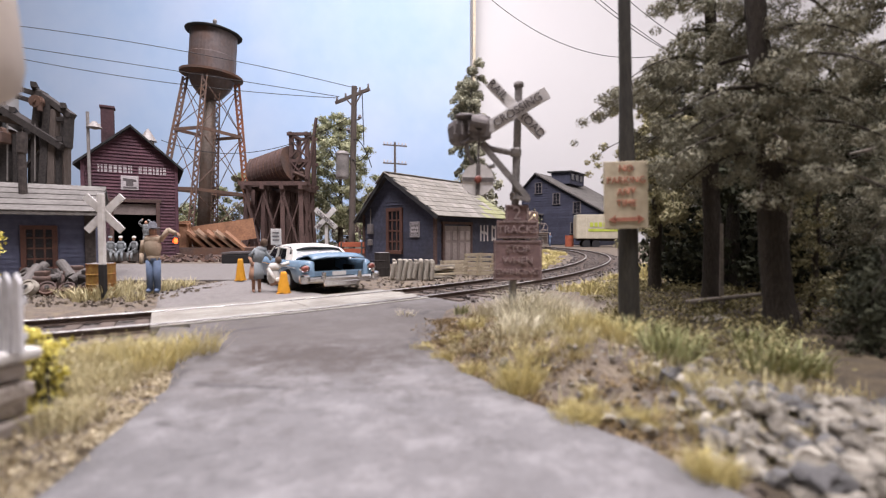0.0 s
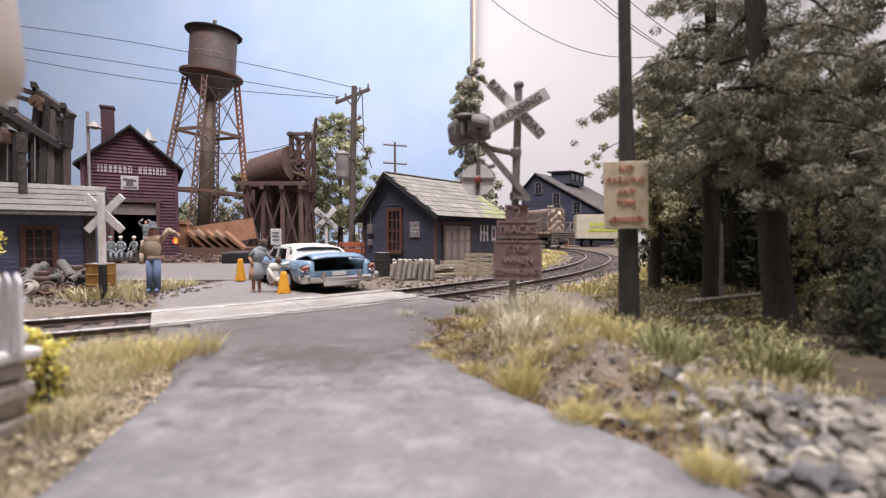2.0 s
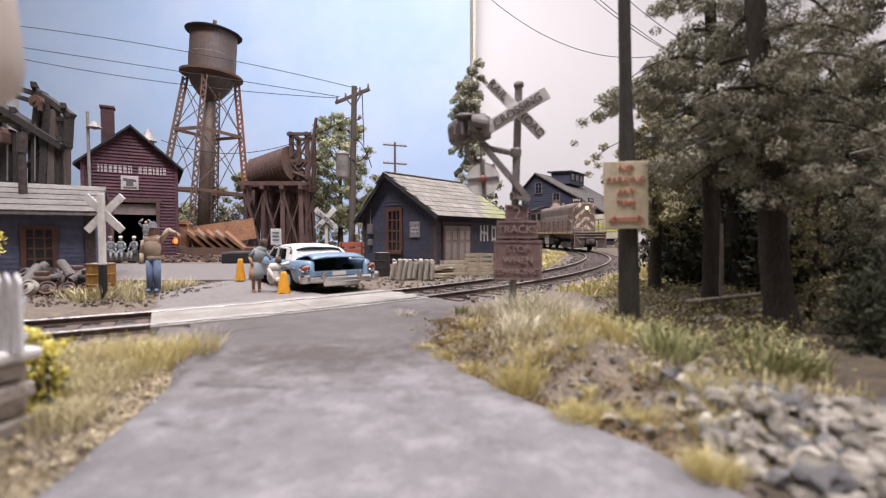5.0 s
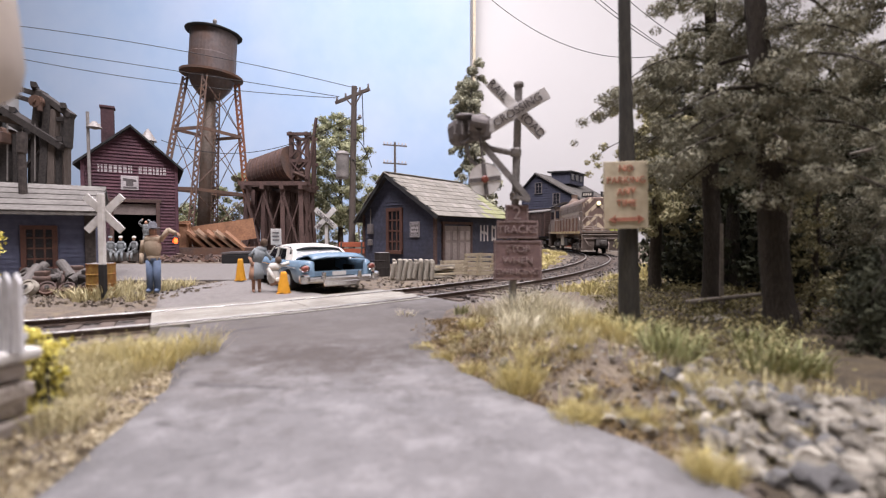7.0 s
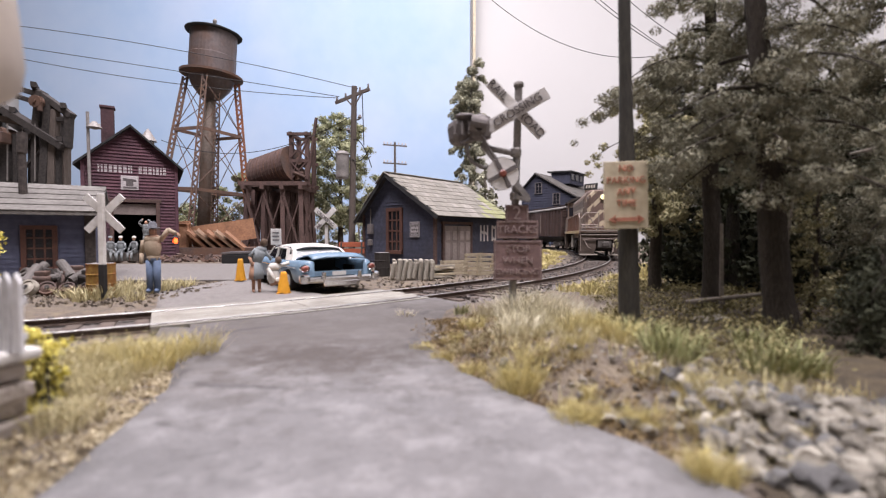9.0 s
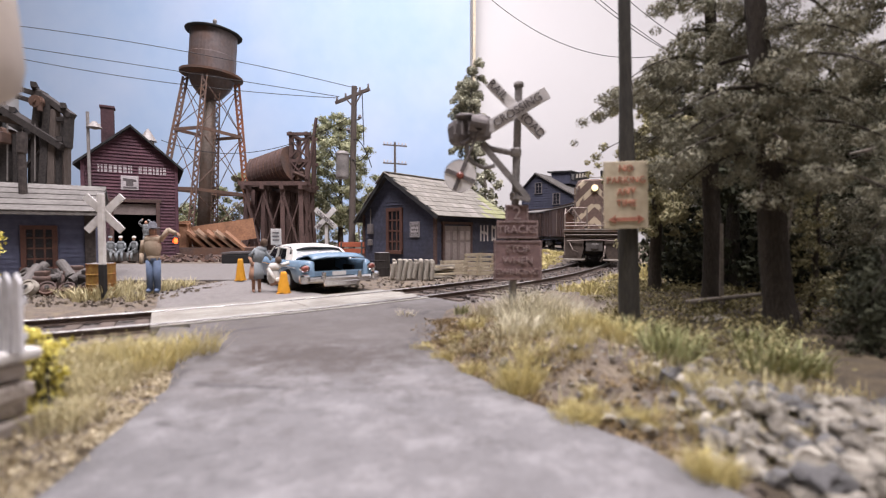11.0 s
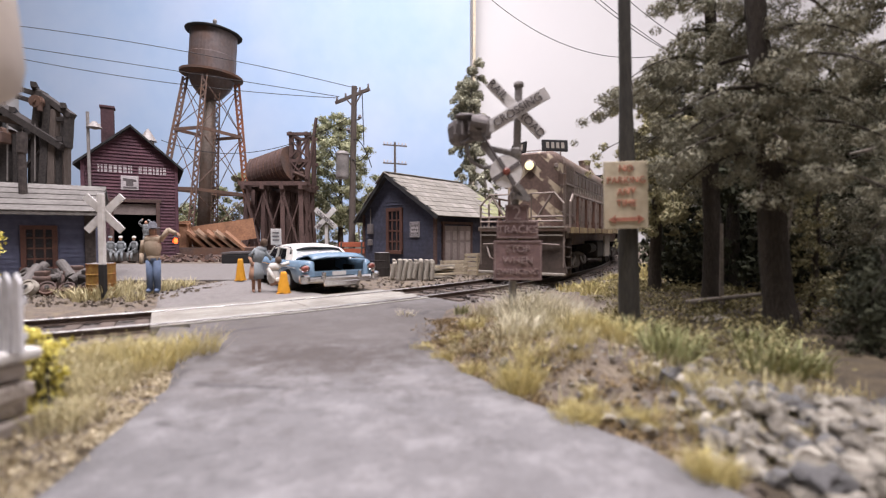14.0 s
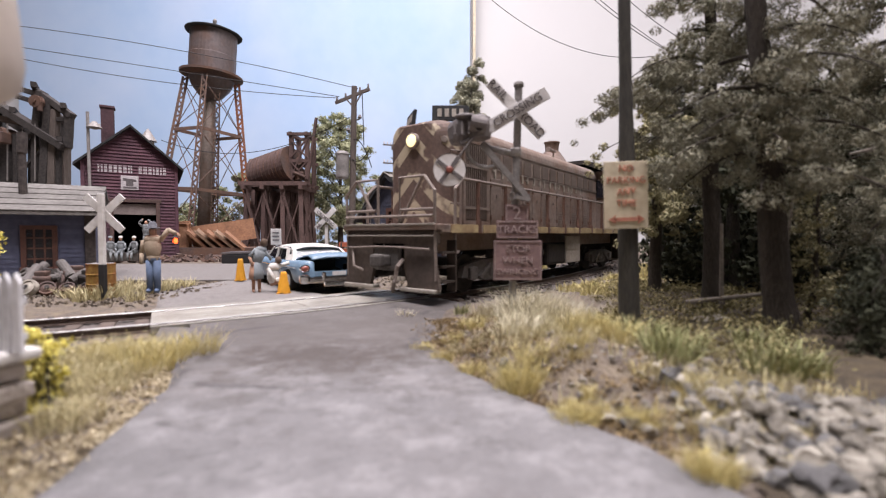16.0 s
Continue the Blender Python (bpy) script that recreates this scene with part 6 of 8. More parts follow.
# ---- plants ----
def foliage(name, centres, mat, parent, per=260, leaf=0.09, seed=1, label="", squash=0.75, kind="", tight=False):
    """Many small leaf cards with random turns, clumped round the given (x, y, z, radius)."""
    rng = np.random.default_rng(seed)
    V, F = [], []
    for cx, cy, cz, r in centres:
        n = int(per * (r / 0.6) ** 2)
        d = rng.normal(size=(n, 3))
        d /= np.linalg.norm(d, axis=1)[:, None]
        rad = r * np.clip(np.abs(rng.normal(0.62, 0.3, n)), 0.08, 1.5)
        if tight:
            rad = r * np.clip(rng.normal(0.8, 0.17, n), 0.2, 1.25)
        p = d * rad[:, None] * np.array([1, 1, squash]) + np.array([cx, cy, cz])
        a = rng.normal(size=(n, 3))
        a /= np.linalg.norm(a, axis=1)[:, None]
        b = np.cross(a, d + 0.3 * rng.normal(size=(n, 3)))
        b /= np.linalg.norm(b, axis=1)[:, None] + 1e-6
        s = leaf * (0.6 + 0.9 * rng.random(n))[:, None]
        q = np.stack([p - a * s - b * s * .5, p + a * s - b * s * .6, p + a * s * .7 + b * s * .7, p - a * s * .6 + b * s * .6], 1)
        k = len(V)
        V.extend(map(tuple, q.reshape(-1, 3)))
        F.extend((k + 4 * i, k + 4 * i + 1, k + 4 * i + 2, k + 4 * i + 3) for i in range(n))
    return raw(name, V, F, mat, parent, label, kind)


def tree(x, y, h, r, mat, bark, label, seed, crown, clumps, spread, leaf=0.09, per=240, lean=(0, 0), limbs=9, shape="oval", size=(0.2, 0.42)):
    """A tapered trunk, limbs to the clumps, and a crown of leaves from crown[0] to crown[1] metres up."""
    rng = random.Random(seed)
    t = thing("tree", at(x, y, -0.05), label, "tree", "layout trees")
    bm = B()
    pts_ = []
    for i in range(9):
        c = i / 8
        pts_.append((Vector((lean[0] * c + 0.12 * r * 8 * (noise.noise((seed, c * 3, 0))) * c, lean[1] * c + 0.1 * noise.noise((seed, c * 3, 5)), h * c)), r * (1.12 - 0.8 * c if i else 1.3)))
    for (p, a), (q, b) in zip(pts_, pts_[1:]):
        rod(bm, p, q, max(a, 0.02), max(b, 0.015), n=10)
    part("trunk", bm, bark, t, smooth=False)
    cs = []
    bm = B()
    for i in range(clumps):
        c = (i + rng.random()) / clumps
        z = crown[0] + (crown[1] - crown[0]) * c
        k = {"oval": math.sin(math.pi * (0.12 + 0.8 * c)) ** 0.7, "cone": 1.0 - 0.75 * c, "wide": 0.9}[shape]
        a = i * 2.4 + rng.uniform(-0.5, 0.5)
        d = spread * k * rng.uniform(0.35, 1.0)
        base = pts_[min(8, max(0, int(8 * z / h)))][0]
        px, py = base.x + d * math.cos(a), base.y + d * math.sin(a)
        rad = spread * rng.uniform(*size) * (0.6 + 0.4 * k)
        cs.append((px, py, z, rad))
        if i % max(1, clumps // limbs) == 0:
            rod(bm, (base.x, base.y, max(0.2, z - d * 0.5)), (px, py, z), r * 0.28, r * 0.06, n=6)
    part("limb", bm, bark, t)
    foliage("crown", cs, mat, t, per=per, leaf=leaf, seed=seed, tight=leaf < 0.03, squash=0.65 if leaf < 0.03 else 0.75)
    return t


def plumes(centres, rng, leaf, per, squash):
    """Leaf cards lying like scales round each (x, y, z, radius) clump, ragged at the rim."""
    V, F = [], []
    for cx, cy, cz, r in centres:
        n = max(12, int(per * (r / 0.25) ** 2))
        d = rng.normal(size=(n, 3))
        d /= np.linalg.norm(d, axis=1)[:, None]
        rough = 0.55 + 0.6 * rng.random(n) ** 0.7
        p = d * (r * rough)[:, None] * np.array([1, 1, squash]) + np.array([cx, cy, cz])
        nrm = d + 0.36 * rng.normal(size=(n, 3))
        nrm /= np.linalg.norm(nrm, axis=1)[:, None]
        a = np.cross(nrm, rng.normal(size=(n, 3)))
        a /= np.linalg.norm(a, axis=1)[:, None] + 1e-6
        b = np.cross(nrm, a)
        s = leaf * (0.6 + 0.9 * rng.random(n))[:, None]
        q = np.stack([p - a * s - b * s * .45, p + a * s - b * s * .55, p + a * s * .7 + b * s * .6, p - a * s * .6 + b * s * .5], 1)
        k = len(V)
        V.extend(map(tuple, q.reshape(-1, 3)))
        F.extend((k + 4 * i, k + 4 * i + 1, k + 4 * i + 2, k + 4 * i + 3) for i in range(n))
    return V, F


def bough_tree(x, y, h, r, mat, label, seed, zones, lean=(0, 0), leaf=0.0165, per=400, bark=None, size=(0.17, 0.33), squash=0.8):
    """A furrowed trunk with drooping boughs that carry ragged plumes of foliage.
    zones: (count, z low, z high, azimuth from, azimuth to, length low, length high), degrees from +x."""
    rng = random.Random(seed)
    nrng = np.random.default_rng(seed)
    bark = bark or M["bark"]
    t = thing("tree", at(x, y, -0.05), label, "tree", "layout trees")
    spine = [Vector((lean[0] * c + 0.1 * noise.noise((seed, c * 4, 0)), lean[1] * c + 0.1 * noise.noise((seed, c * 4, 5)), h * c)) for c in (k / 14 for k in range(15))]
    bm = B()
    rings = []
    for i, p in enumerate(spine):
        c = i / 14
        rad = r * (1.1 - 0.75 * c) * (1.45 if i == 0 else 1.0)
        ring = []
        for k in range(18):
            a = k * math.pi / 9
            q = rad * (1 + 0.16 * noise.noise((math.cos(a) * 2.2, math.sin(a) * 2.2, p.z * 0.7 + seed)) + 0.06 * (k % 2))
            ring.append(bm.verts.new(p + Vector((q * math.cos(a), q * math.sin(a), 0))))
        rings.append(ring)
    for p, q in zip(rings, rings[1:]):
        for k in range(18):
            bm.faces.new((p[k], p[(k + 1) % 18], q[(k + 1) % 18], q[k]))
    bm.faces.new(rings[-1])
    part("trunk", bm, bark, t, "dark furrowed trunk", smooth=True)
    cs = []
    for count, z0, z1, a0, a1, l0, l1 in zones:
        for i in range(count):
            z = z0 + (z1 - z0) * (i + rng.random()) / count
            az = radians(a0 + (a1 - a0) * ((i * 0.618 + rng.uniform(-0.08, 0.08)) % 1.0))
            length = rng.uniform(l0, l1)
            k = min(13, int(14 * z / h))
            base = spine[k].lerp(spine[k + 1], 14 * z / h - k)
            side = Vector((math.cos(az), math.sin(az), 0))
            pts_ = []
            steps = max(4, int(length / 0.16))
            bend = rng.uniform(-0.25, 0.25)
            for j in range(steps + 1):
                c = j / steps
                turned = Matrix.Rotation(bend * c, 3, "Z") @ side
                pts_.append(base + turned * length * c + Vector((0, 0, length * (0.3 * c - 0.62 * c * c))))
            bm = B()
            for p, q, c in zip(pts_, pts_[1:], range(steps)):
                rod(bm, p, q, r * 0.22 * (1 - 0.85 * c / steps), r * 0.22 * (1 - 0.85 * (c + 1) / steps), n=5)
            part("limb", bm, bark, t)
            for j in range(int(steps * 0.3), steps + 1):
                if rng.random() < 0.3:
                    continue
                c = j / steps
                rad = rng.uniform(*size) * (1.1 - 0.45 * c)
                w = 0.42 * length ** 0.5 * (1 - 0.6 * c)
                for _ in range(2):
                    o = Vector((-side.y, side.x, 0)) * rng.uniform(-w, w) + Vector((0, 0, rng.uniform(-0.34, 0.12)))
                    cs.append((*(pts_[j] + o), rad * rng.uniform(0.55, 1.0)))
    V, F = plumes(cs, nrng, leaf, per, squash)
    raw("crown", V, F, mat, t, "ragged clumps of olive foliage")
    return t


def blades(name, spots, mat, label, seed, kind="stuff", h=(0.18, 0.5), w=0.018, per=40, spread=0.25, category="grass"):
    rng = np.random.default_rng(seed)
    V, F = [], []
    for x, y, r, hh in spots:
        n = int(per * (r / 0.25) ** 1.3)
        for _ in range(n):
            a = rng.random() * 6.283
            d = r * math.sqrt(rng.random())
            px, py = x + d * math.cos(a), y + d * math.sin(a)
            L = hh * (0.5 + 0.7 * rng.random())
            t = rng.normal(size=2) * 0.38 * L + 0.5 * L * np.array([math.cos(a), math.sin(a)]) * d / r
            z0 = ground_z_fast(px, py)
            ww = w * (0.6 + rng.random() * 0.8)
            ca = rng.random() * 3.14
            ox, oy = ww * math.cos(ca), ww * math.sin(ca)
            k = len(V)
            V.extend([(px - ox, py - oy, z0 - 0.02), (px + ox, py + oy, z0 - 0.02), (px + t[0] * 0.45 + ox * 0.7, py + t[1] * 0.45 + oy * 0.7, z0 + L * 0.6), (px + t[0] * 0.45 - ox * 0.7, py + t[1] * 0.45 - oy * 0.7, z0 + L * 0.6), (px + t[0], py + t[1], z0 + L * 0.95)])
            F.extend([(k, k + 1, k + 2, k + 3), (k + 3, k + 2, k + 4)])
    return tagged(raw(name, V, F, mat, kind=kind), label, category)


GZ = {}


def ground_z_fast(x, y):
    k = (round(x * 4), round(y * 4))
    if k not in GZ:
        GZ[k] = ground_z(k[0] / 4, k[1] / 4)
    return GZ[k]


def plant_all():
    # near dark trees on the bank
    bough_tree(5.4, 7.1, 9.5, 0.2, M["leafdark"], "tall dark olive tree with furrowed trunk on the bank", 21,
               [(7, 3.0, 4.1, 120, 200, 1.0, 1.7), (10, 2.5, 4.9, 215, 310, 0.55, 1.1), (14, 2.5, 6.8, -80, 55, 1.1, 2.2), (7, 3.0, 6.4, 55, 130, 0.9, 1.7)], (-0.9, 0.2))
    bough_tree(5.57, 9.3, 9.0, 0.17, M["leafdark"], "dark olive tree among undergrowth on the bank", 22,
               [(10, 5.2, 8.4, 120, 250, 0.6, 1.1), (12, 3.0, 8.4, -70, 60, 0.6, 1.3), (4, 4.7, 5.3, 158, 200, 2.1, 2.6), (5, 3.0, 4.6, 150, 230, 1.4, 2.3)], (-0.25, 0), 0.02, 380)
    bough_tree(5.65, 12.0, 6.2, 0.15, M["leafwarm"], "olive tree among undergrowth on the bank", 23,
               [(26, 1.9, 5.4, 0, 360, 0.9, 1.8)], (0, 0), 0.03, 230)
    bough_tree(8.3, 8.2, 9.0, 0.2, M["leafdark"], "tall dark olive tree with furrowed trunk on the bank", 24,
               [(30, 1.7, 7.6, 95, 285, 1.0, 2.4), (10, 2.0, 7.6, -70, 90, 1.0, 2.0)], (0.1, 0), 0.019, 380)
    bough_tree(6.3, 7.7, 2.6, 0.05, M["leafwarm"], "slender pale olive sapling under the tall trees", 35,
               [(11, 0.7, 2.4, 0, 360, 0.25, 0.6)], (0.1, 0), 0.02, 230, size=(0.1, 0.2))
    # shrubs whose leaf colour paints the shaded edge of the wood
    bough_tree(5.45, 5.7, 1.5, 0.04, M["leafshade"], "low shrub at the edge of the wood, shade in its leaf colour", 37,
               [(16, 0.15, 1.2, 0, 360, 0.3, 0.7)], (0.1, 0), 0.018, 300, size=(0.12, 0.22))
    bough_tree(6.3, 6.4, 1.9, 0.05, M["leafshade"], "low shrub at the edge of the wood, shade in its leaf colour", 38,
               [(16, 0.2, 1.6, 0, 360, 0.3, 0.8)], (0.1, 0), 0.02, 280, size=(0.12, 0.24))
    bough_tree(7.0, 6.9, 2.0, 0.05, M["leafdark"], "low dark shrub under the tall trees", 36,
               [(14, 0.25, 1.7, 0, 360, 0.3, 0.75)], (0.1, 0), 0.02, 260, size=(0.12, 0.22))
    # back trees in near-black leaves, painting the wood's unlit depth
    tree(8.0, 12.5, 5.6, 0.2, M["leafshade"], M["bark"], "dense tree at the back of the wood, deep shade in its leaf colour", 25, (0.6, 5.2), 40, 2.3, 0.06, 260, shape="wide")
    tree(11.0, 10.8, 5.4, 0.2, M["leafshade"], M["bark"], "dense tree at the back of the wood, deep shade in its leaf colour", 26, (0.5, 5.0), 34, 2.4, 0.06, 260, shape="wide")
    tree(11.5, 15.5, 6.4, 0.2, M["leafshade"], M["bark"], "dense tree at the back of the wood, deep shade in its leaf colour", 27, (0.5, 6.2), 34, 2.8, 0.07, 240, shape="wide")
    tree(15.0, 14.5, 6.6, 0.22, M["leafshade"], M["bark"], "dense tree at the back of the wood, deep shade in its leaf colour", 28, (0.5, 6.4), 34, 3.0, 0.08, 220, shape="wide")
    tree(15.0, 21.0, 8.0, 0.22, M["leafshade"], M["bark"], "dense tree at the back of the wood, deep shade in its leaf colour", 29, (0.5, 7.6), 34, 3.4, 0.09, 220, shape="wide")
    tree(12.8, 19.5, 6.8, 0.2, M["leafshade"], M["bark"], "dense tree at the back of the wood, deep shade in its leaf colour", 30, (0.8, 6.4), 30, 2.2, 0.08, 220, shape="wide")
    tree(21, 20, 8.5, 0.22, M["leafshade"], M["bark"], "dense tree at the back of the wood, deep shade in its leaf colour", 34, (0.5, 8.2), 34, 3.8, 0.1, 200, shape="wide")
    tree(8.3, 17.2, 7.0, 0.15, M["leafdark"], M["bark"], "leafy dark tree beside the track curve", 31, (1.6, 6.8), 40, 1.5, 0.05, 420, size=(0.15, 0.32))
    for k in range(11):
        tree(-38 + k * 3.9 + 0.6 * math.sin(k * 2.3), 57 + 2.2 * math.cos(k * 1.7), 5.2 + 1.6 * math.sin(k * 3.1), 0.14, M["leafmid"] if k % 3 else M["leafpine"], M["barkpale"], "low scrubby tree along the backdrop", 60 + k, (0.5, 5.4 + 1.5 * math.sin(k * 3.1)), 24, 2.0, 0.12, 120)
    # leaning pale dead stems
    t = thing("dead_stem", at(5.7, 8.6, 0), "thin pale dead stem in the undergrowth", "branch")
    bm = B()
    rod(bm, (-0.25, 0.2, 0), (-0.28, 0.2, 1.9), 0.05, 0.03, n=7)
    rod(bm, (-0.9, 0.3, 0.35), (0.6, -0.2, 0.62), 0.05, 0.03, n=7)
    rod(bm, (1.9, -0.6, 3.2), (0.9, -1.2, 3.0), 0.04, 0.02, n=6)
    rod(bm, (0.6, -0.2, 0.62), (0.75, -0.25, 2.4), 0.04, 0.02, n=6)
    part("stem", bm, M["barkpale"], t)
    # yard and distant trees
    tree(-10.4, 46, 12.6, 0.25, M["leafmid"], M["bark"], "broad light green tree behind the trestle", 41, (2.6, 13.6), 110, 4.1, 0.075, 330, size=(0.11, 0.22), limbs=36)
    bough_tree(2.9, 52, 21.5, 0.22, M["leafpine"], "tall ragged grey-green pine behind the shed", 42,
               [(30, 8.0, 21.3, 0, 360, 0.9, 1.9), (16, 14.0, 19.6, 130, 230, 1.6, 2.7), (20, 4.0, 13.0, 0, 360, 1.6, 3.0)], (0.5, 0), 0.07, 60, M["barkpale"], (0.24, 0.56), 0.95)
    tree(-20.5, 50, 9.0, 0.2, M["leafmid"], M["bark"], "small light green tree behind the tower", 43, (3, 9.5), 22, 2.4, 0.16, 110)
    tree(4.6, 49, 8.5, 0.2, M["leafpine"], M["barkpale"], "low ragged tree behind the shed", 44, (2, 8.5), 24, 2.0, 0.15, 130)
    tree(-26.5, 52, 7.0, 0.2, M["leafmid"], M["bark"], "small dark tree behind the tower", 46, (1, 7.0), 22, 2.6, 0.16, 110)
    tree(12.9, 66, 5.0, 0.15, M["leafmid"], M["bark"], "small green bush by the freight house", 47, (1, 5.0), 14, 1.4, 0.16, 110)
    # leaf mould under the trees; below the rocks it paints their gaps' shade
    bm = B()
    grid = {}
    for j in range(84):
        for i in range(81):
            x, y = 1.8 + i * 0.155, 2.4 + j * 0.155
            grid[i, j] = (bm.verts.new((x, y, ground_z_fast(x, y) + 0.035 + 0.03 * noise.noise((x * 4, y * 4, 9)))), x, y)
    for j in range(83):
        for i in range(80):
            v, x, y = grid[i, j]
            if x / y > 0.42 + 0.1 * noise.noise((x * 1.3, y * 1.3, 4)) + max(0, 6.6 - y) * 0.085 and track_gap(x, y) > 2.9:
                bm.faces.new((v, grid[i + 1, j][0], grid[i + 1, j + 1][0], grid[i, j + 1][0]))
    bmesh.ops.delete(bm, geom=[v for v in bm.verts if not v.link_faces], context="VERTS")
    tagged(part("forest_floor", bm, M["mould"], smooth=True, kind="structure"), "dark brown leaf mould under the trees, rock-gap shade in its colour", "ground")
    # undergrowth on the bank
    rng = random.Random(7)
    cs = []
    for i in range(950):
        x, y = rng.uniform(2.2, 13), rng.uniform(4.7, 15)
        if x / y < 0.33 + max(0, 6.8 - y) * 0.13 or track_gap(x, y) < 2.4 or x > 0.84 * y and y < 8:
            continue
        cs.append((x, y, ground_z_fast(x, y) + rng.uniform(0.0, 0.2), rng.uniform(0.14, 0.36)))
    tagged(foliage("undergrowth", cs, M["leafunder"], None, per=420, leaf=0.018, seed=3, squash=0.6, kind="stuff"), "low olive undergrowth and dead leaves under the trees", "undergrowth")
    # thicket in the same leaves paints shade between the trunks
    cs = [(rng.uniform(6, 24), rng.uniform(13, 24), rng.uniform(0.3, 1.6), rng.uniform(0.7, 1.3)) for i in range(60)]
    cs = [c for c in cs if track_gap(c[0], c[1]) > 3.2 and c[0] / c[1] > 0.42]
    tagged(foliage("far_undergrowth", cs, M["leafshade"], None, per=120, leaf=0.09, seed=4, kind="stuff"), "dense thicket at the back of the wood, deep shade in its leaf colour", "undergrowth")
    cs = []
    for i in range(560):
        y = rng.uniform(3.2, 8.6)
        x = at_row(ROAD_R, y) - 0.1 + rng.uniform(-0.02, 2.6) * rng.uniform(0.1, 1)
        if track_gap(x, y) < 1.8:
            continue
        cs.append((x, y, ground_z_fast(x, y) + rng.uniform(0.0, 0.05), rng.uniform(0.05, 0.2)))
    tagged(foliage("leaf_litter", cs, M["leafbrown"], None, per=700, leaf=0.013, seed=14, squash=0.35, kind="stuff"), "brown leaf litter and fine scrub on the road shoulder", "leaf litter")
    cs = []
    for i in range(620):
        y = rng.uniform(2.7, 7.6)
        x = at_row(ROAD_L, y) + 0.2 - rng.uniform(0, 2.4) * rng.uniform(0.05, 1)
        if track_gap(x, y) < 1.7:
            continue
        cs.append((x, y, ground_z_fast(x, y) + rng.uniform(0.0, 0.04), rng.uniform(0.05, 0.18)))
    tagged(foliage("leaf_litter", cs, M["litterpale"], None, per=700, leaf=0.013, seed=16, squash=0.35, kind="stuff"), "pale dry litter on the road edge", "leaf litter")
    # yellow flowering bush by the fence
    t = thing("flower_bush", at(-3.8, 4.3, 0), "bush with bright yellow flowers beside the fence", "bush")
    cs = [(rng.uniform(-0.2, 0.03), rng.uniform(-0.22, 0.22), rng.uniform(-0.02, 0.82), rng.uniform(0.06, 0.12)) for i in range(60)]
    foliage("blossom", cs, M["flower"], t, per=1900, leaf=0.017, seed=5)
    foliage("leaves", [(c[0] - 0.02, c[1], c[2] - 0.1, c[3]) for c in cs], M["leafwarm"], t, per=420, leaf=0.018, seed=6)
    bm = B()
    for c in cs[:12]:
        rod(bm, (0, 0, 0), (c[0], c[1], c[2]), 0.012, 0.006, n=5)
    part("stem", bm, M["bark"], t)
    t = thing("flower_bush", at(-7.0, 7.0, 0), "bush with yellow flowers behind the fence", "bush")
    cs = [(rng.uniform(-0.5, 0.02), rng.uniform(-0.3, 0.3), rng.uniform(0.5, 1.75), rng.uniform(0.1, 0.2)) for i in range(14)]
    foliage("blossom", cs, M["flower"], t, per=900, leaf=0.03, seed=15)
    bm = B()
    for c in cs[:8]:
        rod(bm, (-0.2, 0, 0), (c[0], c[1], c[2]), 0.015, 0.006, n=5)
    part("stem", bm, M["bark"], t)

    # grass tufts
    def scatter(n, x0, x1, y0, y1, r, h, test=lambda x, y: True):
        out = []
        while len(out) < n:
            x, y = rng.uniform(x0, x1), rng.uniform(y0, y1)
            if test(x, y):
                out.append((x, y, rng.uniform(*r), rng.uniform(*h)))
        return out
    off_road = lambda x, y: (x > at_row(ROAD_R, y) + 0.12 or x < at_row(ROAD_L, y) - 0.12) and track_gap(x, y) > 1.75
    right = scatter(95, 0.2, 3.6, 3.4, 8.6, (0.08, 0.24), (0.12, 0.3), lambda x, y: off_road(x, y) and x < at_row(ROAD_R, y) + 2.3)
    blades("dry_grass", right, M["straw"], "tufts of straw-coloured dry grass on the shoulder", 1, per=60, w=0.005)
    blades("dry_grass", [(1.7, 8.2, 0.5, 0.55), (1.35, 7.8, 0.35, 0.45), (2.05, 7.7, 0.4, 0.42), (1.1, 6.9, 0.3, 0.3), (0.95, 8.5, 0.25, 0.3), (-0.75, 9.0, 0.14, 0.24)], M["strawpale"], "tall pale dry grass round the signal foot", 2, per=330, w=0.005)
    blades("dry_grass", [(1.87, 3.1, 0.15, 0.22), (1.75, 3.95, 0.15, 0.2), (1.22, 4.1, 0.2, 0.14), (1.4, 4.3, 0.18, 0.13)], M["tuft"], "dense rounded yellow grass tufts at the road edge", 23, per=900, w=0.003)
    blades("dry_grass", [(0.83, 4.9, 0.24, 0.36), (0.95, 5.15, 0.22, 0.3), (2.1, 5.7, 0.28, 0.34), (1.85, 5.9, 0.25, 0.3), (0.38, 5.5, 0.16, 0.16), (0.0, 6.1, 0.14, 0.15), (-0.3, 6.6, 0.15, 0.14), (0.15, 7.0, 0.16, 0.16), (0.5, 7.6, 0.2, 0.2), (1.5, 5.2, 0.2, 0.16)], M["tuft"], "soft olive-yellow grass clumps on the shoulder", 3, per=420, w=0.0035)
    blades("green_grass", [(2.6, 5.2, 0.26, 0.42), (2.85, 5.35, 0.2, 0.3), (3.55, 4.75, 0.28, 0.42), (3.9, 4.85, 0.22, 0.3), (2.9, 6.6, 0.3, 0.3), (0.37, 9.0, 0.14, 0.2), (3.3, 6.2, 0.3, 0.25), (4.2, 6.0, 0.3, 0.3)], M["grassgreen"], "fresh green grass tufts at the foot of the trees", 4, per=110, w=0.011)
    rocky = scatter(46, 2.0, 4.0, 2.7, 4.8, (0.05, 0.13), (0.07, 0.16), lambda x, y: x > 2.05 and x < y * 0.95)
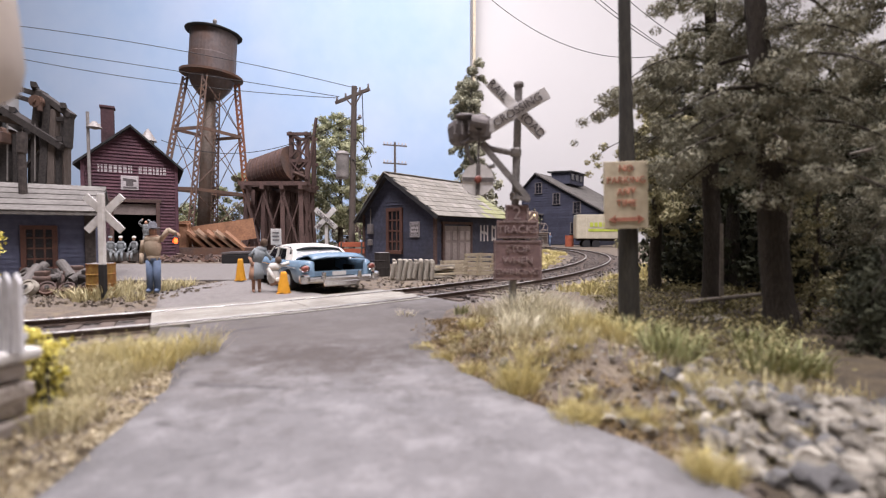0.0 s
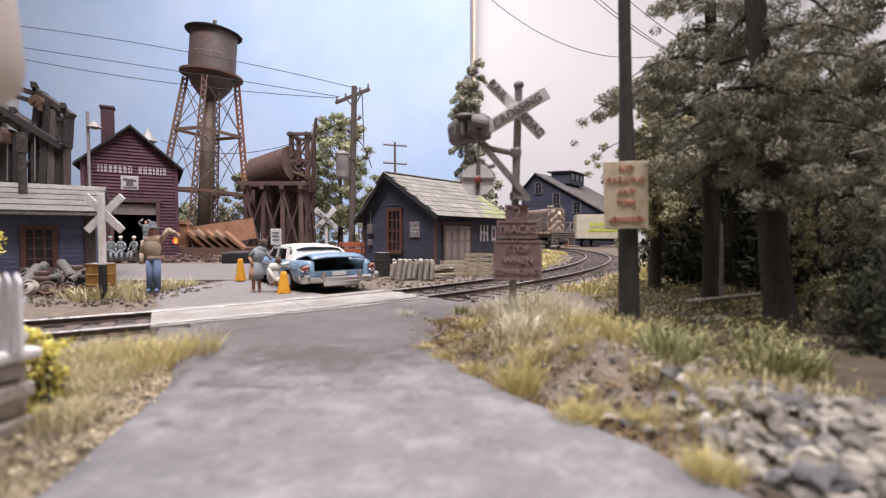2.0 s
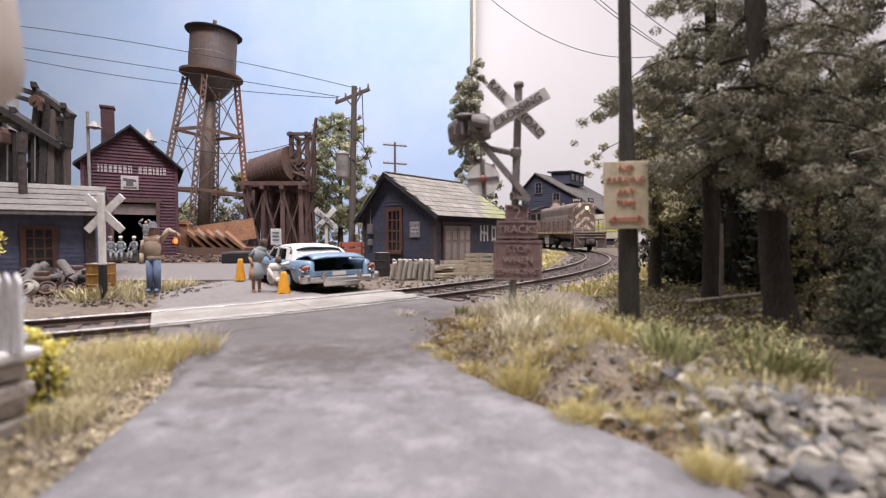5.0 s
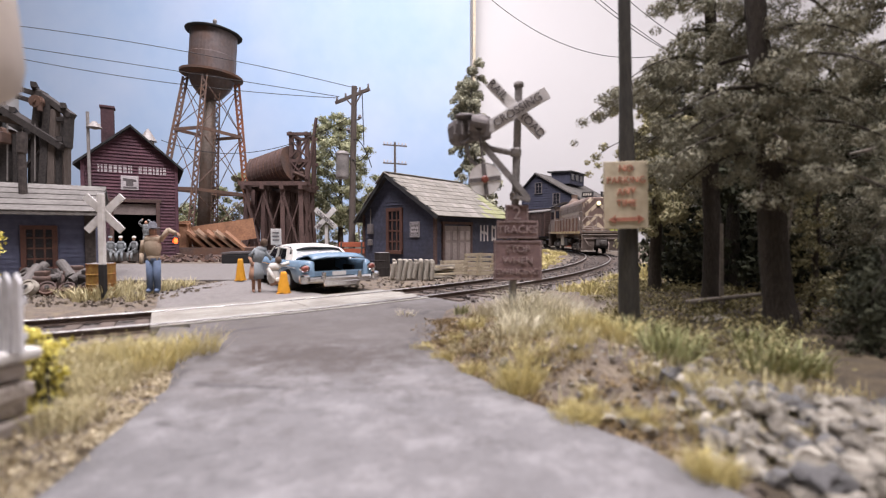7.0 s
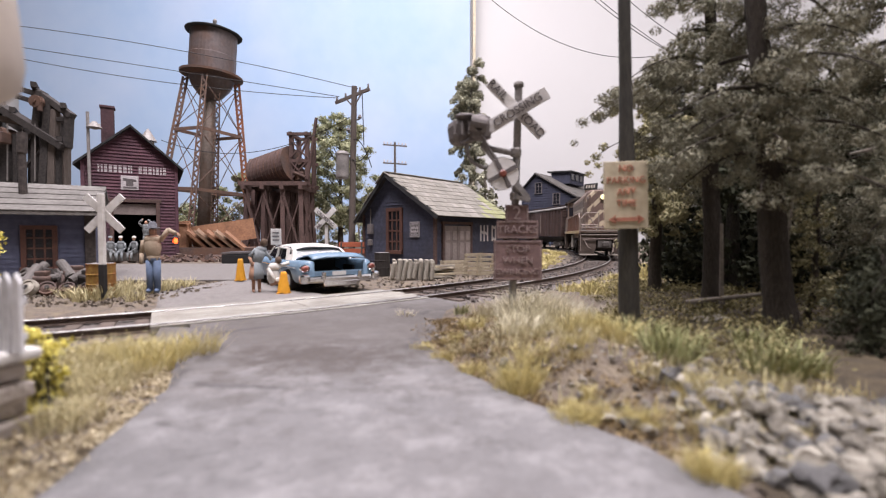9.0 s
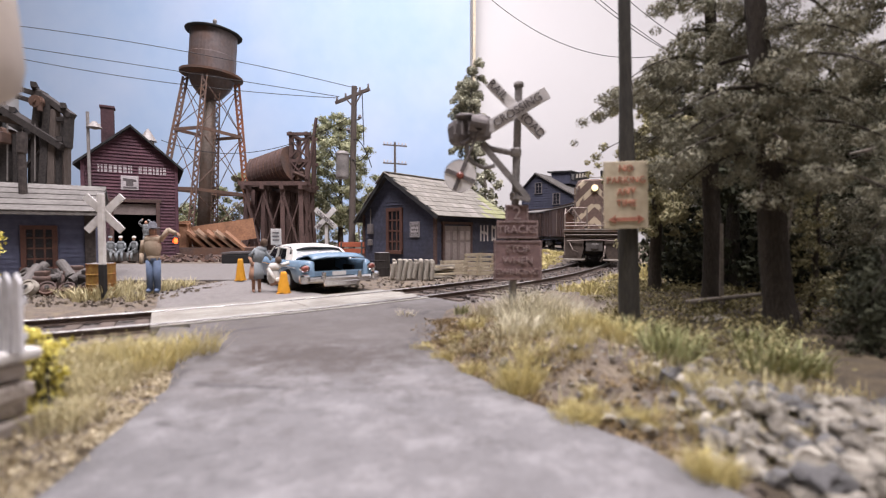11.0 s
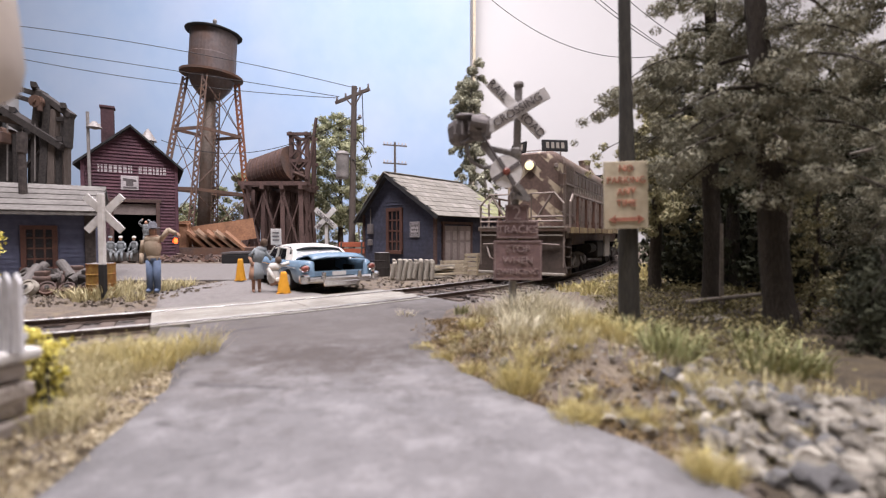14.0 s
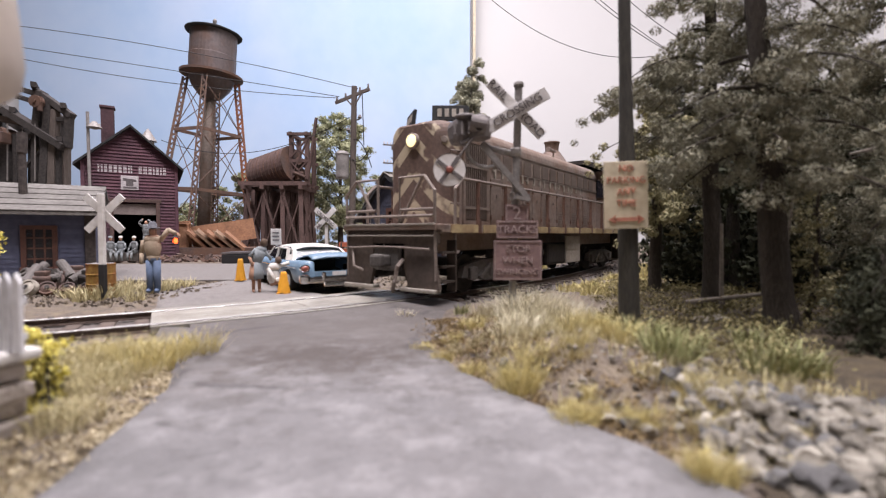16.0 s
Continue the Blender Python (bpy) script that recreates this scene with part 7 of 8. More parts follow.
    blades("dry_grass", rocky, M["tuft"], "short olive-yellow grass between the rocks", 24, per=240, w=0.0035)
    left = scatter(64, -6.4, -3.0, 3.6, 7.6, (0.1, 0.26), (0.1, 0.3), lambda x, y: off_road(x, y) and x > -y * 0.95 and noise.noise((x * 0.9, y * 0.9, 3)) > -0.12)
    blades("dry_grass", left, M["straw"], "straw-coloured dry grass beside the road", 5, per=110, w=0.0036)
    blades("dry_grass", [(-3.95, 5.0, 0.3, 0.26), (-3.7, 5.3, 0.28, 0.24), (-4.35, 5.3, 0.35, 0.32), (-3.6, 4.75, 0.22, 0.16), (-4.15, 5.7, 0.3, 0.32), (-4.7, 5.9, 0.35, 0.34), (-3.55, 4.2, 0.2, 0.14), (-3.9, 4.55, 0.22, 0.2)], M["straw"], "soft dry grass between the road and the fence", 25, per=300, w=0.0035)
    blades("dry_grass", [(-3.75, 5.75, 0.35, 0.4), (-3.5, 6.3, 0.3, 0.38), (-4.4, 6.0, 0.3, 0.34)], M["tuft"], "taller dry grass clump beside the road", 6, per=330, w=0.004)
    far = [(-9.1, 11.6, 0.35, 0.42), (-9.0, 12.4, 0.4, 0.4), (-8.3, 13.2, 0.5, 0.35), (-9.6, 13.6, 0.5, 0.4), (-7.85, 11.5, 0.2, 0.24), (-8.6, 14.6, 0.5, 0.3), (-9.9, 12.1, 0.3, 0.3)]
    blades("dry_grass", far, M["straw"], "dry grass by the small crossbuck", 7, per=110, w=0.012)
    inner = scatter(160, -2, 11, 17, 46, (0.2, 0.6), (0.12, 0.34), lambda x, y: track_gap(x, y) > 2.2 and x < 11 and x > 0.12 * y)
    blades("dry_grass", inner, M["tuft"], "patchy yellow grass inside the track curve", 8, per=40, w=0.02)
    outer = scatter(90, 3.5, 10, 11, 26, (0.12, 0.35), (0.12, 0.3), lambda x, y: 2.0 < track_gap(x, y) < 4.2)
    blades("dry_grass", outer, M["tuft"], "dry grass on the bank outside the curve", 9, per=40, w=0.014)


# ---- rocks ----
def rock_bank():
    t = thing("rock_bank", at(0, 0), "bank of loose pale and grey angular rocks", "rock bank")
    rng = random.Random(12)
    protos = []
    for k in range(10):
        bm = B()
        res = bmesh.ops.create_icosphere(bm, subdivisions=2 if k < 5 else 1, radius=1.0)
        for v in res["verts"]:
            v.co *= 0.85 + 0.6 * noise.noise(v.co * 1.6 + Vector((k * 7, 0, 0)))
            v.co.z *= 0.72
            v.co.x *= 1.15
        protos.append(mesh_of("rock", bm, [M["rockpale"], M["rock"], M["rockpale"], M["rockdark"], M["rock"]][k % 5]))
    n = 0
    while n < 300:
        y = rng.uniform(2.7, 6.2)
        x = rng.uniform(at_row(ROAD_R, y) + 0.1, y * 1.05 + 0.4)
        if x < 2.0 + 0.1 * (y - 2.8) and rng.random() < 0.93 or y > 3.9 and x > y * 0.82 or y > 4.1 and x > 3.1:
            continue
        edge = x - at_row(ROAD_R, y)
        # the bank is thick near the camera and thins out up the road
        if rng.random() > max(0.06, min(1.0, (5.0 - y) / 1.5)):
            continue
        r = rng.choice((rng.uniform(0.03, 0.06), rng.uniform(0.05, 0.1), rng.uniform(0.08, 0.14)))
        o = new("rock", rng.choice(protos))
        o.parent = t
        o.matrix_basis = at(x, y, ground_z_fast(x, y) + r * 0.25 + 0.06 * min(1, edge), rng.uniform(-25, 25), rng.uniform(-25, 25), rng.uniform(0, 360)) @ Matrix.Scale(r * rng.uniform(0.8, 1.2), 4)
        n += 1
    bm = B()
    for k in range(1100):
        y = rng.uniform(2.6, 7.4)
        x = rng.uniform(at_row(ROAD_R, y) + 0.05, y * 1.05 + 0.3)
        r = rng.uniform(0.012, 0.045)
        if y > 4.1 and x > 0.6 * y:
            continue
        res = bmesh.ops.create_icosphere(bm, subdivisions=1, radius=r)
        d = Vector((x, y, ground_z_fast(x, y) + 0.01))
        for v in res["verts"]:
            v.co = Vector((v.co.x * rng.uniform(0.8, 1.3), v.co.y * rng.uniform(0.8, 1.2), v.co.z * 0.7)) + d
    tagged(part("pebbles", bm, M["rock"], kind="stuff"), "small loose stones between the rocks", "stones")
    pick = [B() for _ in range(3)]
    for k in range(230):
        y = rng.uniform(2.3, 4.9)
        x = rng.uniform(max(1.95, at_row(ROAD_R, y) + 0.1) + 0.15 * max(0, y - 3.4), y * 1.05 + 0.6)
        r = rng.uniform(0.03, 0.11)
        if y > 3.9 and x > y * 0.82 or y > 4.1 and x > 3.1:
            continue
        if rng.random() > min(1.0, (6.0 - y) / 1.8):
            continue
        bm = pick[k % 3]
        res = bmesh.ops.create_icosphere(bm, subdivisions=1, radius=1.0)
        turn = Euler([rng.uniform(0, 6) for _ in range(3)]).to_matrix()
        d = Vector((x, y, ground_z_fast(x, y) + r * 0.3 + 0.03))
        for v in res["verts"]:
            v.co = turn @ Vector((v.co.x * r * 1.15, v.co.y * r, v.co.z * r * 0.75)) * (0.85 + 0.5 * noise.noise(v.co * 1.5 + Vector((k, 0, 0)))) + d
    for bm, mat in zip(pick, ("rockpale", "rock", "rockdark")):
        tagged(part("loose_rocks", bm, M[mat], kind="stuff"), "more loose angular rocks heaped on the bank", "rocks")
    # flat slab under the trees
    t2 = thing("stone_slab", at(4.75, 8.0, 0.1, 3, -3, 15), "flat grey stone slab under the trees", "stone slab")
    bm = B()
    box(bm, (0, 0, 0.05), (0.75, 0.4, 0.12), bevel=0.03)
    part("slab", bm, M["rock"], t2)


def picket_fence():
    t = thing("picket_fence", at(-3.46, 3.68, 0, 0, 0, 166), "white-grey picket fence on a low stone wall", "fence")
    for k in range(14):
        x = 0.03 + k * 0.115
        bm = B()
        prism(bm, [(x - 0.045, 0.72), (x + 0.045, 0.72), (x + 0.045, 1.3), (x, 1.38), (x - 0.045, 1.3)], -0.015, 0.015)
        part("picket", bm, M["fence"], t)
    for z in (0.85, 1.15):
        bm = B()
        box(bm, (0.8, -0.035, z), (1.6, 0.04, 0.07), bevel=0.006)
        part("fence_rail", bm, M["fence"], t)
    w = thing("stone_wall", at(-3.62, 3.66, 0, 0, 0, 166), "low brown stone garden wall with pale cap", "wall")
    rng = random.Random(6)
    for r in range(4):
        for k in range(9):
            bm = B()
            box(bm, (0.1 + k * 0.25 + (0.1 if r % 2 else 0), -0.08, 0.06 + r * 0.15), (0.235, 0.34, 0.14), (rng.uniform(-3, 3), 0, rng.uniform(-3, 3)), bevel=0.025)
            part("stone", bm, M["stonewall"], w)
    bm = B()
    box(bm, (1.2, -0.08, 0.67), (2.5, 0.44, 0.1), bevel=0.035)
    part("cap", bm, M["wallcap"], w, "pale rounded wall cap")


# ---- train ----
def wheelset(parent, x, r=0.5):
    bm = B()
    lathe(bm, [(0.08, 0), (r * 0.8, 0.0), (r * 0.82, -0.03), (r * 1.07, -0.03), (r * 1.05, 0.02), (r, 0.03), (r, 0.12), (r * 0.8, 0.12), (0.1, 0.06)], 24, (0, 0, 0.7))
    m = Matrix.Rotation(radians(90), 4, "X")
    bmesh.ops.transform(bm, matrix=m, verts=bm.verts)
    other = bm.copy()
    bmesh.ops.transform(other, matrix=Matrix.Rotation(math.pi, 4, "Z"), verts=other.verts)
    tmp = bpy.data.meshes.new("tmp")
    other.to_mesh(tmp)
    other.free()
    bm.from_mesh(tmp)
    bpy.data.meshes.remove(tmp)
    rod(bm, (0, -0.8, 0), (0, 0.8, 0), 0.09, n=10)
    for k in range(4):
        a = k * math.pi / 2
        for sy in (-1, 1):
            box(bm, (0.3 * math.cos(a), sy * 0.79, 0.3 * math.sin(a)), (0.12, 0.03, 0.12))
    return part("wheelset", bm, M["locodark"], parent, m=at(x, 0, r))


def bogie(parent, x, base=2.4, r=0.5, mat=None):
    t = new("truck")
    t.parent = parent
    t.matrix_basis = at(x, 0, 0)
    bm = B()
    for sy in (-1, 1):
        y = sy * 0.98
        prism(bm, [(-base / 2 - 0.45, 0.42), (-base / 2 - 0.35, 0.72), (-0.7, 0.85), (0.7, 0.85), (base / 2 + 0.35, 0.72), (base / 2 + 0.45, 0.42), (base / 2 - 0.3, 0.4), (0.5, 0.28), (-0.5, 0.28), (-base / 2 + 0.3, 0.4)], y - 0.08, y + 0.08)
        for k in (-1, 1):
            box(bm, (k * base / 2, y + sy * 0.1, 0.52), (0.34, 0.16, 0.34), bevel=0.04)
            beam(bm, (k * 0.35, y + sy * 0.1, 0.72), (k * (base / 2 - 0.3), y + sy * 0.12, 0.38), 0.12, 0.12)
        for k in range(3):
            rod(bm, (-0.22 + k * 0.22, y + sy * 0.06, 0.36), (-0.22 + k * 0.22, y + sy * 0.06, 0.74), 0.08, n=8)
    box(bm, (0, 0, 0.72), (0.5, 1.9, 0.25), bevel=0.03)
    part("side_frame", bm, mat or M["locotruck"], t)
    return t, [wheelset(t, -base / 2, r), wheelset(t, base / 2, r)]


def tube(bm, pts_, r=0.04, n=6):
    sweep(bm, pts_, r, n)


def nose_material():
    """Brown paint with cream chevron bands, broken up by wear."""
    m = material("nose_chevrons", (0.20, 0.135, 0.11), (0.13, 0.09, 0.073), 0.6, 0.65, 0.1, blotch=0.4)
    n, l = m.node_tree.nodes, m.node_tree.links
    bsdf = n["Principled BSDF"]
    old = bsdf.inputs["Base Color"].links[0].from_socket
    co = n.new("ShaderNodeTexCoord")
    sep = n.new("ShaderNodeSeparateXYZ")
    l.new(co.outputs["Object"], sep.inputs[0])
    ab = n.new("ShaderNodeMath")
    ab.operation = "ABSOLUTE"
    l.new(sep.outputs["Y"], ab.inputs[0])
    add = n.new("ShaderNodeMath")
    add.operation = "ADD"
    l.new(ab.outputs[0], add.inputs[0])
    l.new(sep.outputs["Z"], add.inputs[1])
    mul = n.new("ShaderNodeMath")
    mul.operation = "MULTIPLY"
    mul.inputs[1].default_value = 87 / 0.82
    l.new(add.outputs[0], mul.inputs[0])
    fr = n.new("ShaderNodeMath")
    fr.operation = "FRACT"
    l.new(mul.outputs[0], fr.inputs[0])
    gt = n.new("ShaderNodeMath")
    gt.operation = "GREATER_THAN"
    gt.inputs[1].default_value = 0.58
    l.new(fr.outputs[0], gt.inputs[0])
    worn = n.new("ShaderNodeTexNoise")
    worn.inputs["Scale"].default_value = 87 * 2.4
    l.new(co.outputs["Object"], worn.inputs["Vector"])
    lim = n.new("ShaderNodeMapRange")
    lim.inputs["From Min"].default_value, lim.inputs["From Max"].default_value = 0.44, 0.52
    lim.inputs["To Max"].default_value = 0.95
    l.new(worn.outputs["Fac"], lim.inputs["Value"])
    mm = n.new("ShaderNodeMath")
    mm.operation = "MULTIPLY"
    l.new(gt.outputs[0], mm.inputs[0])
    l.new(lim.outputs[0], mm.inputs[1])
    mix = n.new("ShaderNodeMix")
    mix.data_type = "RGBA"
    l.new(mm.outputs[0], mix.inputs[0])
    l.new(old, mix.inputs[6])
    mix.inputs[7].default_value = (0.50, 0.42, 0.30, 1)
    l.new(mix.outputs[2], bsdf.inputs["Base Color"])
    return m


def hood_profile(w, z0, z1, r):
    out = [(-w, z0), (-w, z1 - r)]
    for k in range(1, 6):
        a = math.pi - k * math.pi / 12
        out.append((-w + r + r * math.cos(a), z1 - r + r * math.sin(a)))
    out += [(-a, z) for a, z in out[::-1]]
    return out


def locomotive():
    """Road switcher, long hood leading along +x; origin on the rail top under its middle."""
    t = thing("locomotive", at(0, 0), "weathered brown diesel road switcher with cream nose chevrons", "locomotive")
    bm = B()
    box(bm, (0, 0, 1.66), (15.6, 3.0, 0.2), bevel=0.03)
    box(bm, (0, 0, 1.35), (14.8, 1.4, 0.5))
    part("frame", bm, M["loco"], t)
    for sy in (-1, 1):
        for k in range(10):
            bm = B()
            box(bm, (6.88 - k * 1.4, sy * 1.505, 1.665), (1.16, 0.03, 0.2), bevel=0.006)
            part("frame_panel", bm, M["locostripe"], t, "worn yellow-cream panel of the frame")
    # hood
    bm = B()
    prism(bm, hood_profile(0.98, 1.74, 4.42, 0.42), -4.3, 6.35, axis="x")
    part("hood", bm, M["loco"], t)
    bm = B()
    # rounded nose
    prof = hood_profile(0.98, 1.74, 4.42, 0.42)
    rows_ = []
    for k in range(7):
        a = k / 6 * math.pi / 2
        x = 6.36 + 0.62 * math.sin(a)
        s = 0.62 + 0.38 * math.cos(a)
        rows_.append([bm.verts.new((x, y * s, z if z < 3.5 else 1.56 + (z - 1.56) * (0.955 + 0.045 * math.cos(a)))) for y, z in prof])
    for p, q in zip(rows_, rows_[1:]):
        for i in range(len(prof)):
            bm.faces.new((p[i], p[(i + 1) % len(prof)], q[(i + 1) % len(prof)], q[i]))
    bm.faces.new(rows_[-1])
    bmesh.ops.recalc_face_normals(bm, faces=bm.faces)
    part("nose", bm, nose_material(), t, "rounded nose with worn cream chevron stripes")
    # radiator shutters
    for sy in (-1, 1):
        bm = B()
        for x0, x1 in ((5.0, 5.1), (6.15, 6.25)):
            box(bm, ((x0 + x1) / 2, sy * 1.0, 2.9), (x1 - x0, 0.08, 2.1))
        for z in (1.85, 3.95):
            box(bm, (5.62, sy * 1.0, z), (1.25, 0.08, 0.1))
        g = part("radiator_frame", bm, M["loco"], t)
        bm = B()
        box(bm, (5.62, sy * 0.985, 2.9), (1.1, 0.03, 2.0))
        part("radiator_screen", bm, M["locopilot"], g, "dark radiator screen")
        bm = B()
        for k in range(11):
            box(bm, (5.14 + k * 0.097, sy * 1.02, 2.9), (0.045, 0.07, 1.95), bevel=0.01)
        part("shutter", bm, M["locopanel"], g)
        bm = B()
        for z in (2.22, 3.3):
            box(bm, (5.62, sy * 1.05, z), (1.2, 0.03, 0.07))
        part("shutter_bar", bm, M["locorail"], g)
    # hood doors with latches and louvres
    for sy in (-1, 1):
        for k in range(13):
            x = 4.55 - k * 0.67
            bm = B()
            box(bm, (x, sy * 0.985, 2.45), (0.6, 0.05, 1.3), bevel=0.012)
            d = part("hood_door", bm, M["loco"], t)
            bm = B()
            box(bm, (x, sy * 1.02, 2.6), (0.05, 0.05, 0.1))
            if k % 2:
                for q in range(5):
                    box(bm, (x, sy * 1.015, 1.95 + q * 0.09), (0.4, 0.03, 0.04))
            part("latch", bm, M["locorail"], d)
            bm = B()
            box(bm, (x, sy * 0.985, 3.6), (0.5, 0.05, 0.42), bevel=0.012)
            part("upper_panel", bm, M["locopanel"], t)
    for sy in (-1, 1):
        bm = B()
        x = 4.6
        for k in range(17):
            box(bm, (x, sy * 1.0, 3.24), (0.07, 0.03, (0.26, 0.2, 0.24, 0.17)[k % 4]))
            if k % 3 != 1:
                box(bm, (x + 0.07, sy * 1.0, 3.24 + (0.08, 0, -0.1, -0.05)[k % 4]), (0.1, 0.03, 0.05))
            x -= (0.42, 0.36, 0.5)[k % 3]
        part("name_marks", bm, M["locoletter"], t, "worn cream company name strokes")
    for sy in (-1, 1):
        bm = B()
        for z in (3.06, 3.36, 3.92):
            box(bm, (-0.05, sy * 0.99, z), (9.4, 0.03, 0.035))
        part("hood_seam", bm, M["locorail"], t, "worn bright seam along the hood")
        for k in range(13):
            bm = B()
            for z in (2.0, 2.9):
                rod(bm, (4.55 - k * 0.67 + 0.28, sy * 1.0, z - 0.06), (4.55 - k * 0.67 + 0.28, sy * 1.0, z + 0.06), 0.03, n=6)
            part("hinge", bm, M["locopost"], t)
    # classification lamps and hand grabs at the nose
    for sy in (-1, 1):
        bm = B()
        lathe(bm, [(0.09, 0), (0.1, 0.1), (0.07, 0.16)], 14)
        part("marker_lamp", bm, M["locorail"], t, "small grey marker lamp", m=at(6.72, sy * 0.78, 3.86, 0, 90, sy * 35))
        bm = B()
        for z in (2.3, 2.75, 3.2, 3.6):
            tube(bm, [(6.62, sy * 0.9, z), (6.74, sy * 0.99, z), (6.5, sy * 1.1, z), (6.42, sy * 0.97, z)], 0.018)
        part("grab_iron", bm, M["locorail"], t)
    # cab with arched roof and short hood
    bm = B()
    box(bm, (-5.6, 0, 3.0), (2.6, 2.85, 2.6), bevel=0.05)
    part("cab", bm, M["loco"], t)
    bm = B()
    prof = [(-1.6, 4.3), (-1.1, 4.62), (-0.5, 4.8), (0.5, 4.8), (1.1, 4.62), (1.6, 4.3), (1.5, 4.2), (0.5, 4.62), (-0.5, 4.62), (-1.5, 4.2)]
    prism(bm, prof, -7.15, -4.05, axis="x")
    part("cab_roof", bm, M["locodark"], t, "dark arched cab roof")
    for x in (-4.28, -6.92):
        for y in (-1.1, 1.1):
            bm = B()
            box(bm, (x, y, 3.5), (0.06, 0.45, 0.75), bevel=0.01)
            part("cab_window", bm, M["glass"], t)
    for sy in (-1, 1):
        for x in (-5.1, -6.1):
            bm = B()
            box(bm, (x, sy * 1.44, 3.45), (0.8, 0.05, 0.8), bevel=0.01)
            part("cab_window", bm, M["glass"], t)
    bm = B()
    prism(bm, hood_profile(0.98, 1.74, 3.6, 0.4), -7.5, -6.92, axis="x")
    part("short_hood", bm, M["loco"], t)
    # roof gear
    bm = B()
    lathe(bm, [(0.62, -0.06), (0.58, 0.08), (0.34, 0.42), (0.31, 0.46), (0.26, 0.5), (0.29, 0.8), (0.32, 0.82), (0.32, 0.86), (0.25, 0.86), (0.22, 0.7)], 20, (-1.7, 0, 4.4))
    part("exhaust_stack", bm, M["loco"], t, "flared exhaust stack")
    bm = B()
    lathe(bm, [(0.5, 0), (0.5, 0.12), (0.44, 0.16)], 20, (4.8, 0, 4.4))
    part("fan_cover", bm, M["locodark"], t)
    bm = B()
    rod(bm, (-0.9, 0.4, 4.3), (-0.9, 0.4, 4.75), 0.03)
    rod(bm, (-1.1, 0.4, 4.75), (-0.4, 0.4, 4.75), 0.04, 0.1, n=10)
    part("horn", bm, M["locorail"], t)
    # number boards and headlamp
    for sy in (-1, 1):
        bm = B()
        box(bm, (0, 0, 0), (0.09, 0.94, 0.4), bevel=0.015)
        nb = part("number_board", bm, M["black"], t, "black number board", m=at(6.3, sy * 0.66, 4.63, 0, -8, sy * 38))
        bm = B()
        for k in range(4):
            box(bm, (0.05, -0.28 + k * 0.185, 0), (0.012, 0.11, 0.21))
        part("number_marks", bm, M["locoletter"], nb)
        bm = B()
        rod(bm, (0, -0.2, -0.32), (0, -0.2, -0.14), 0.025)
        rod(bm, (0, 0.2, -0.32), (0, 0.2, -0.14), 0.025)
        part("board_bracket", bm, M["locorail"], nb)
    bm = B()
    tube(bm, [(6.3, -0.4, 4.35), (6.3, -0.4, 4.52), (6.3, 0.4, 4.52), (6.3, 0.4, 4.35)], 0.02)
    part("grab_iron", bm, M["locorail"], t)
    bm = B()
    lathe(bm, [(0.2, 0), (0.2, 0.14), (0.17, 0.16)], 24)
    hl = part("headlamp", bm, M["locorail"], t, "round headlamp housing", m=at(6.92, 0, 3.89, 0, 90, 0))
    bm = B()
    lathe(bm, [(0.165, 0.15), (0.15, 0.17), (0.06, 0.185)], 24)
    part("headlamp_lens", bm, M["headlamp"], hl, "lit warm white headlamp lens")
    # end platform, pilot, steps
    for sx in (1, -1):
        bm = B()
        box(bm, (sx * 7.75, 0, 1.7), (0.5, 3.0, 0.14), bevel=0.02)
        part("end_platform", bm, M["loco"], t)
        bm = B()
        box(bm, (sx * 8.0, 0, 1.76), (0.04, 2.9, 0.05), bevel=0.01)
        box(bm, (sx * 7.97, 0, 1.5), (0.04, 2.8, 0.04), bevel=0.01)
        part("platform_edge", bm, M["locoboard"], t, "worn pale edge of the platform")
        bm = B()
        for sy in (-1, 1):
            prism(bm, [(sy * 0.5, 1.5), (sy * 1.38, 1.5), (sy * 1.4, 0.9), (sy * 1.52, 0.3), (sy * 0.62, 0.3), (sy * 0.5, 0.75)], min(sx * 7.82, sx * 7.92), max(sx * 7.82, sx * 7.92), axis="x")
        box(bm, (sx * 7.84, 0, 1.46), (0.14, 2.9, 0.3), bevel=0.02)
        part("pilot", bm, M["locopilot"], t, "brown steel pilot plates")
        # backing plate in near-black, putting the opening's deep shade into colour
        bm = B()
        box(bm, (sx * 7.45, 0, 1.0), (0.1, 1.5, 1.0), bevel=0.02)
        for sy in (-1, 1):
            box(bm, (sx * 7.65, sy * 0.58, 0.95), (0.4, 0.05, 0.9))
        part("draft_pocket", bm, M["locodark"], t, "near-black plate behind the coupler, recess shade in its colour")
        bm = B()
        for sy in (-1, 1):
            box(bm, (sx * 7.9, sy * 0.95, 0.26), (0.22, 1.05, 0.09), bevel=0.02)
        part("footboard", bm, M["locoboard"], t, "worn pale footboard")
        for sy in (-1, 1):
            bm = B()
            for z in (0.45, 0.8, 1.12):
                box(bm, (sx * 7.5, sy * 1.36, z), (0.5, 0.24, 0.04))
            box(bm, (sx * 7.22, sy * 1.36, 0.8), (0.04, 0.26, 1.2))
            part("step", bm, M["locopilot"], t)
        bm = B()
        box(bm, (sx * 8.05, 0, 0.92), (0.5, 0.3, 0.26), bevel=0.05)
        box(bm, (sx * 8.34, 0.05, 0.92), (0.22, 0.36, 0.32), bevel=0.07)
        box(bm, (sx * 7.93, 0, 0.95), (0.14, 0.8, 0.55), bevel=0.03)
        part("coupler", bm, M["locotruck"], t, "grey knuckle coupler")
        bm = B()
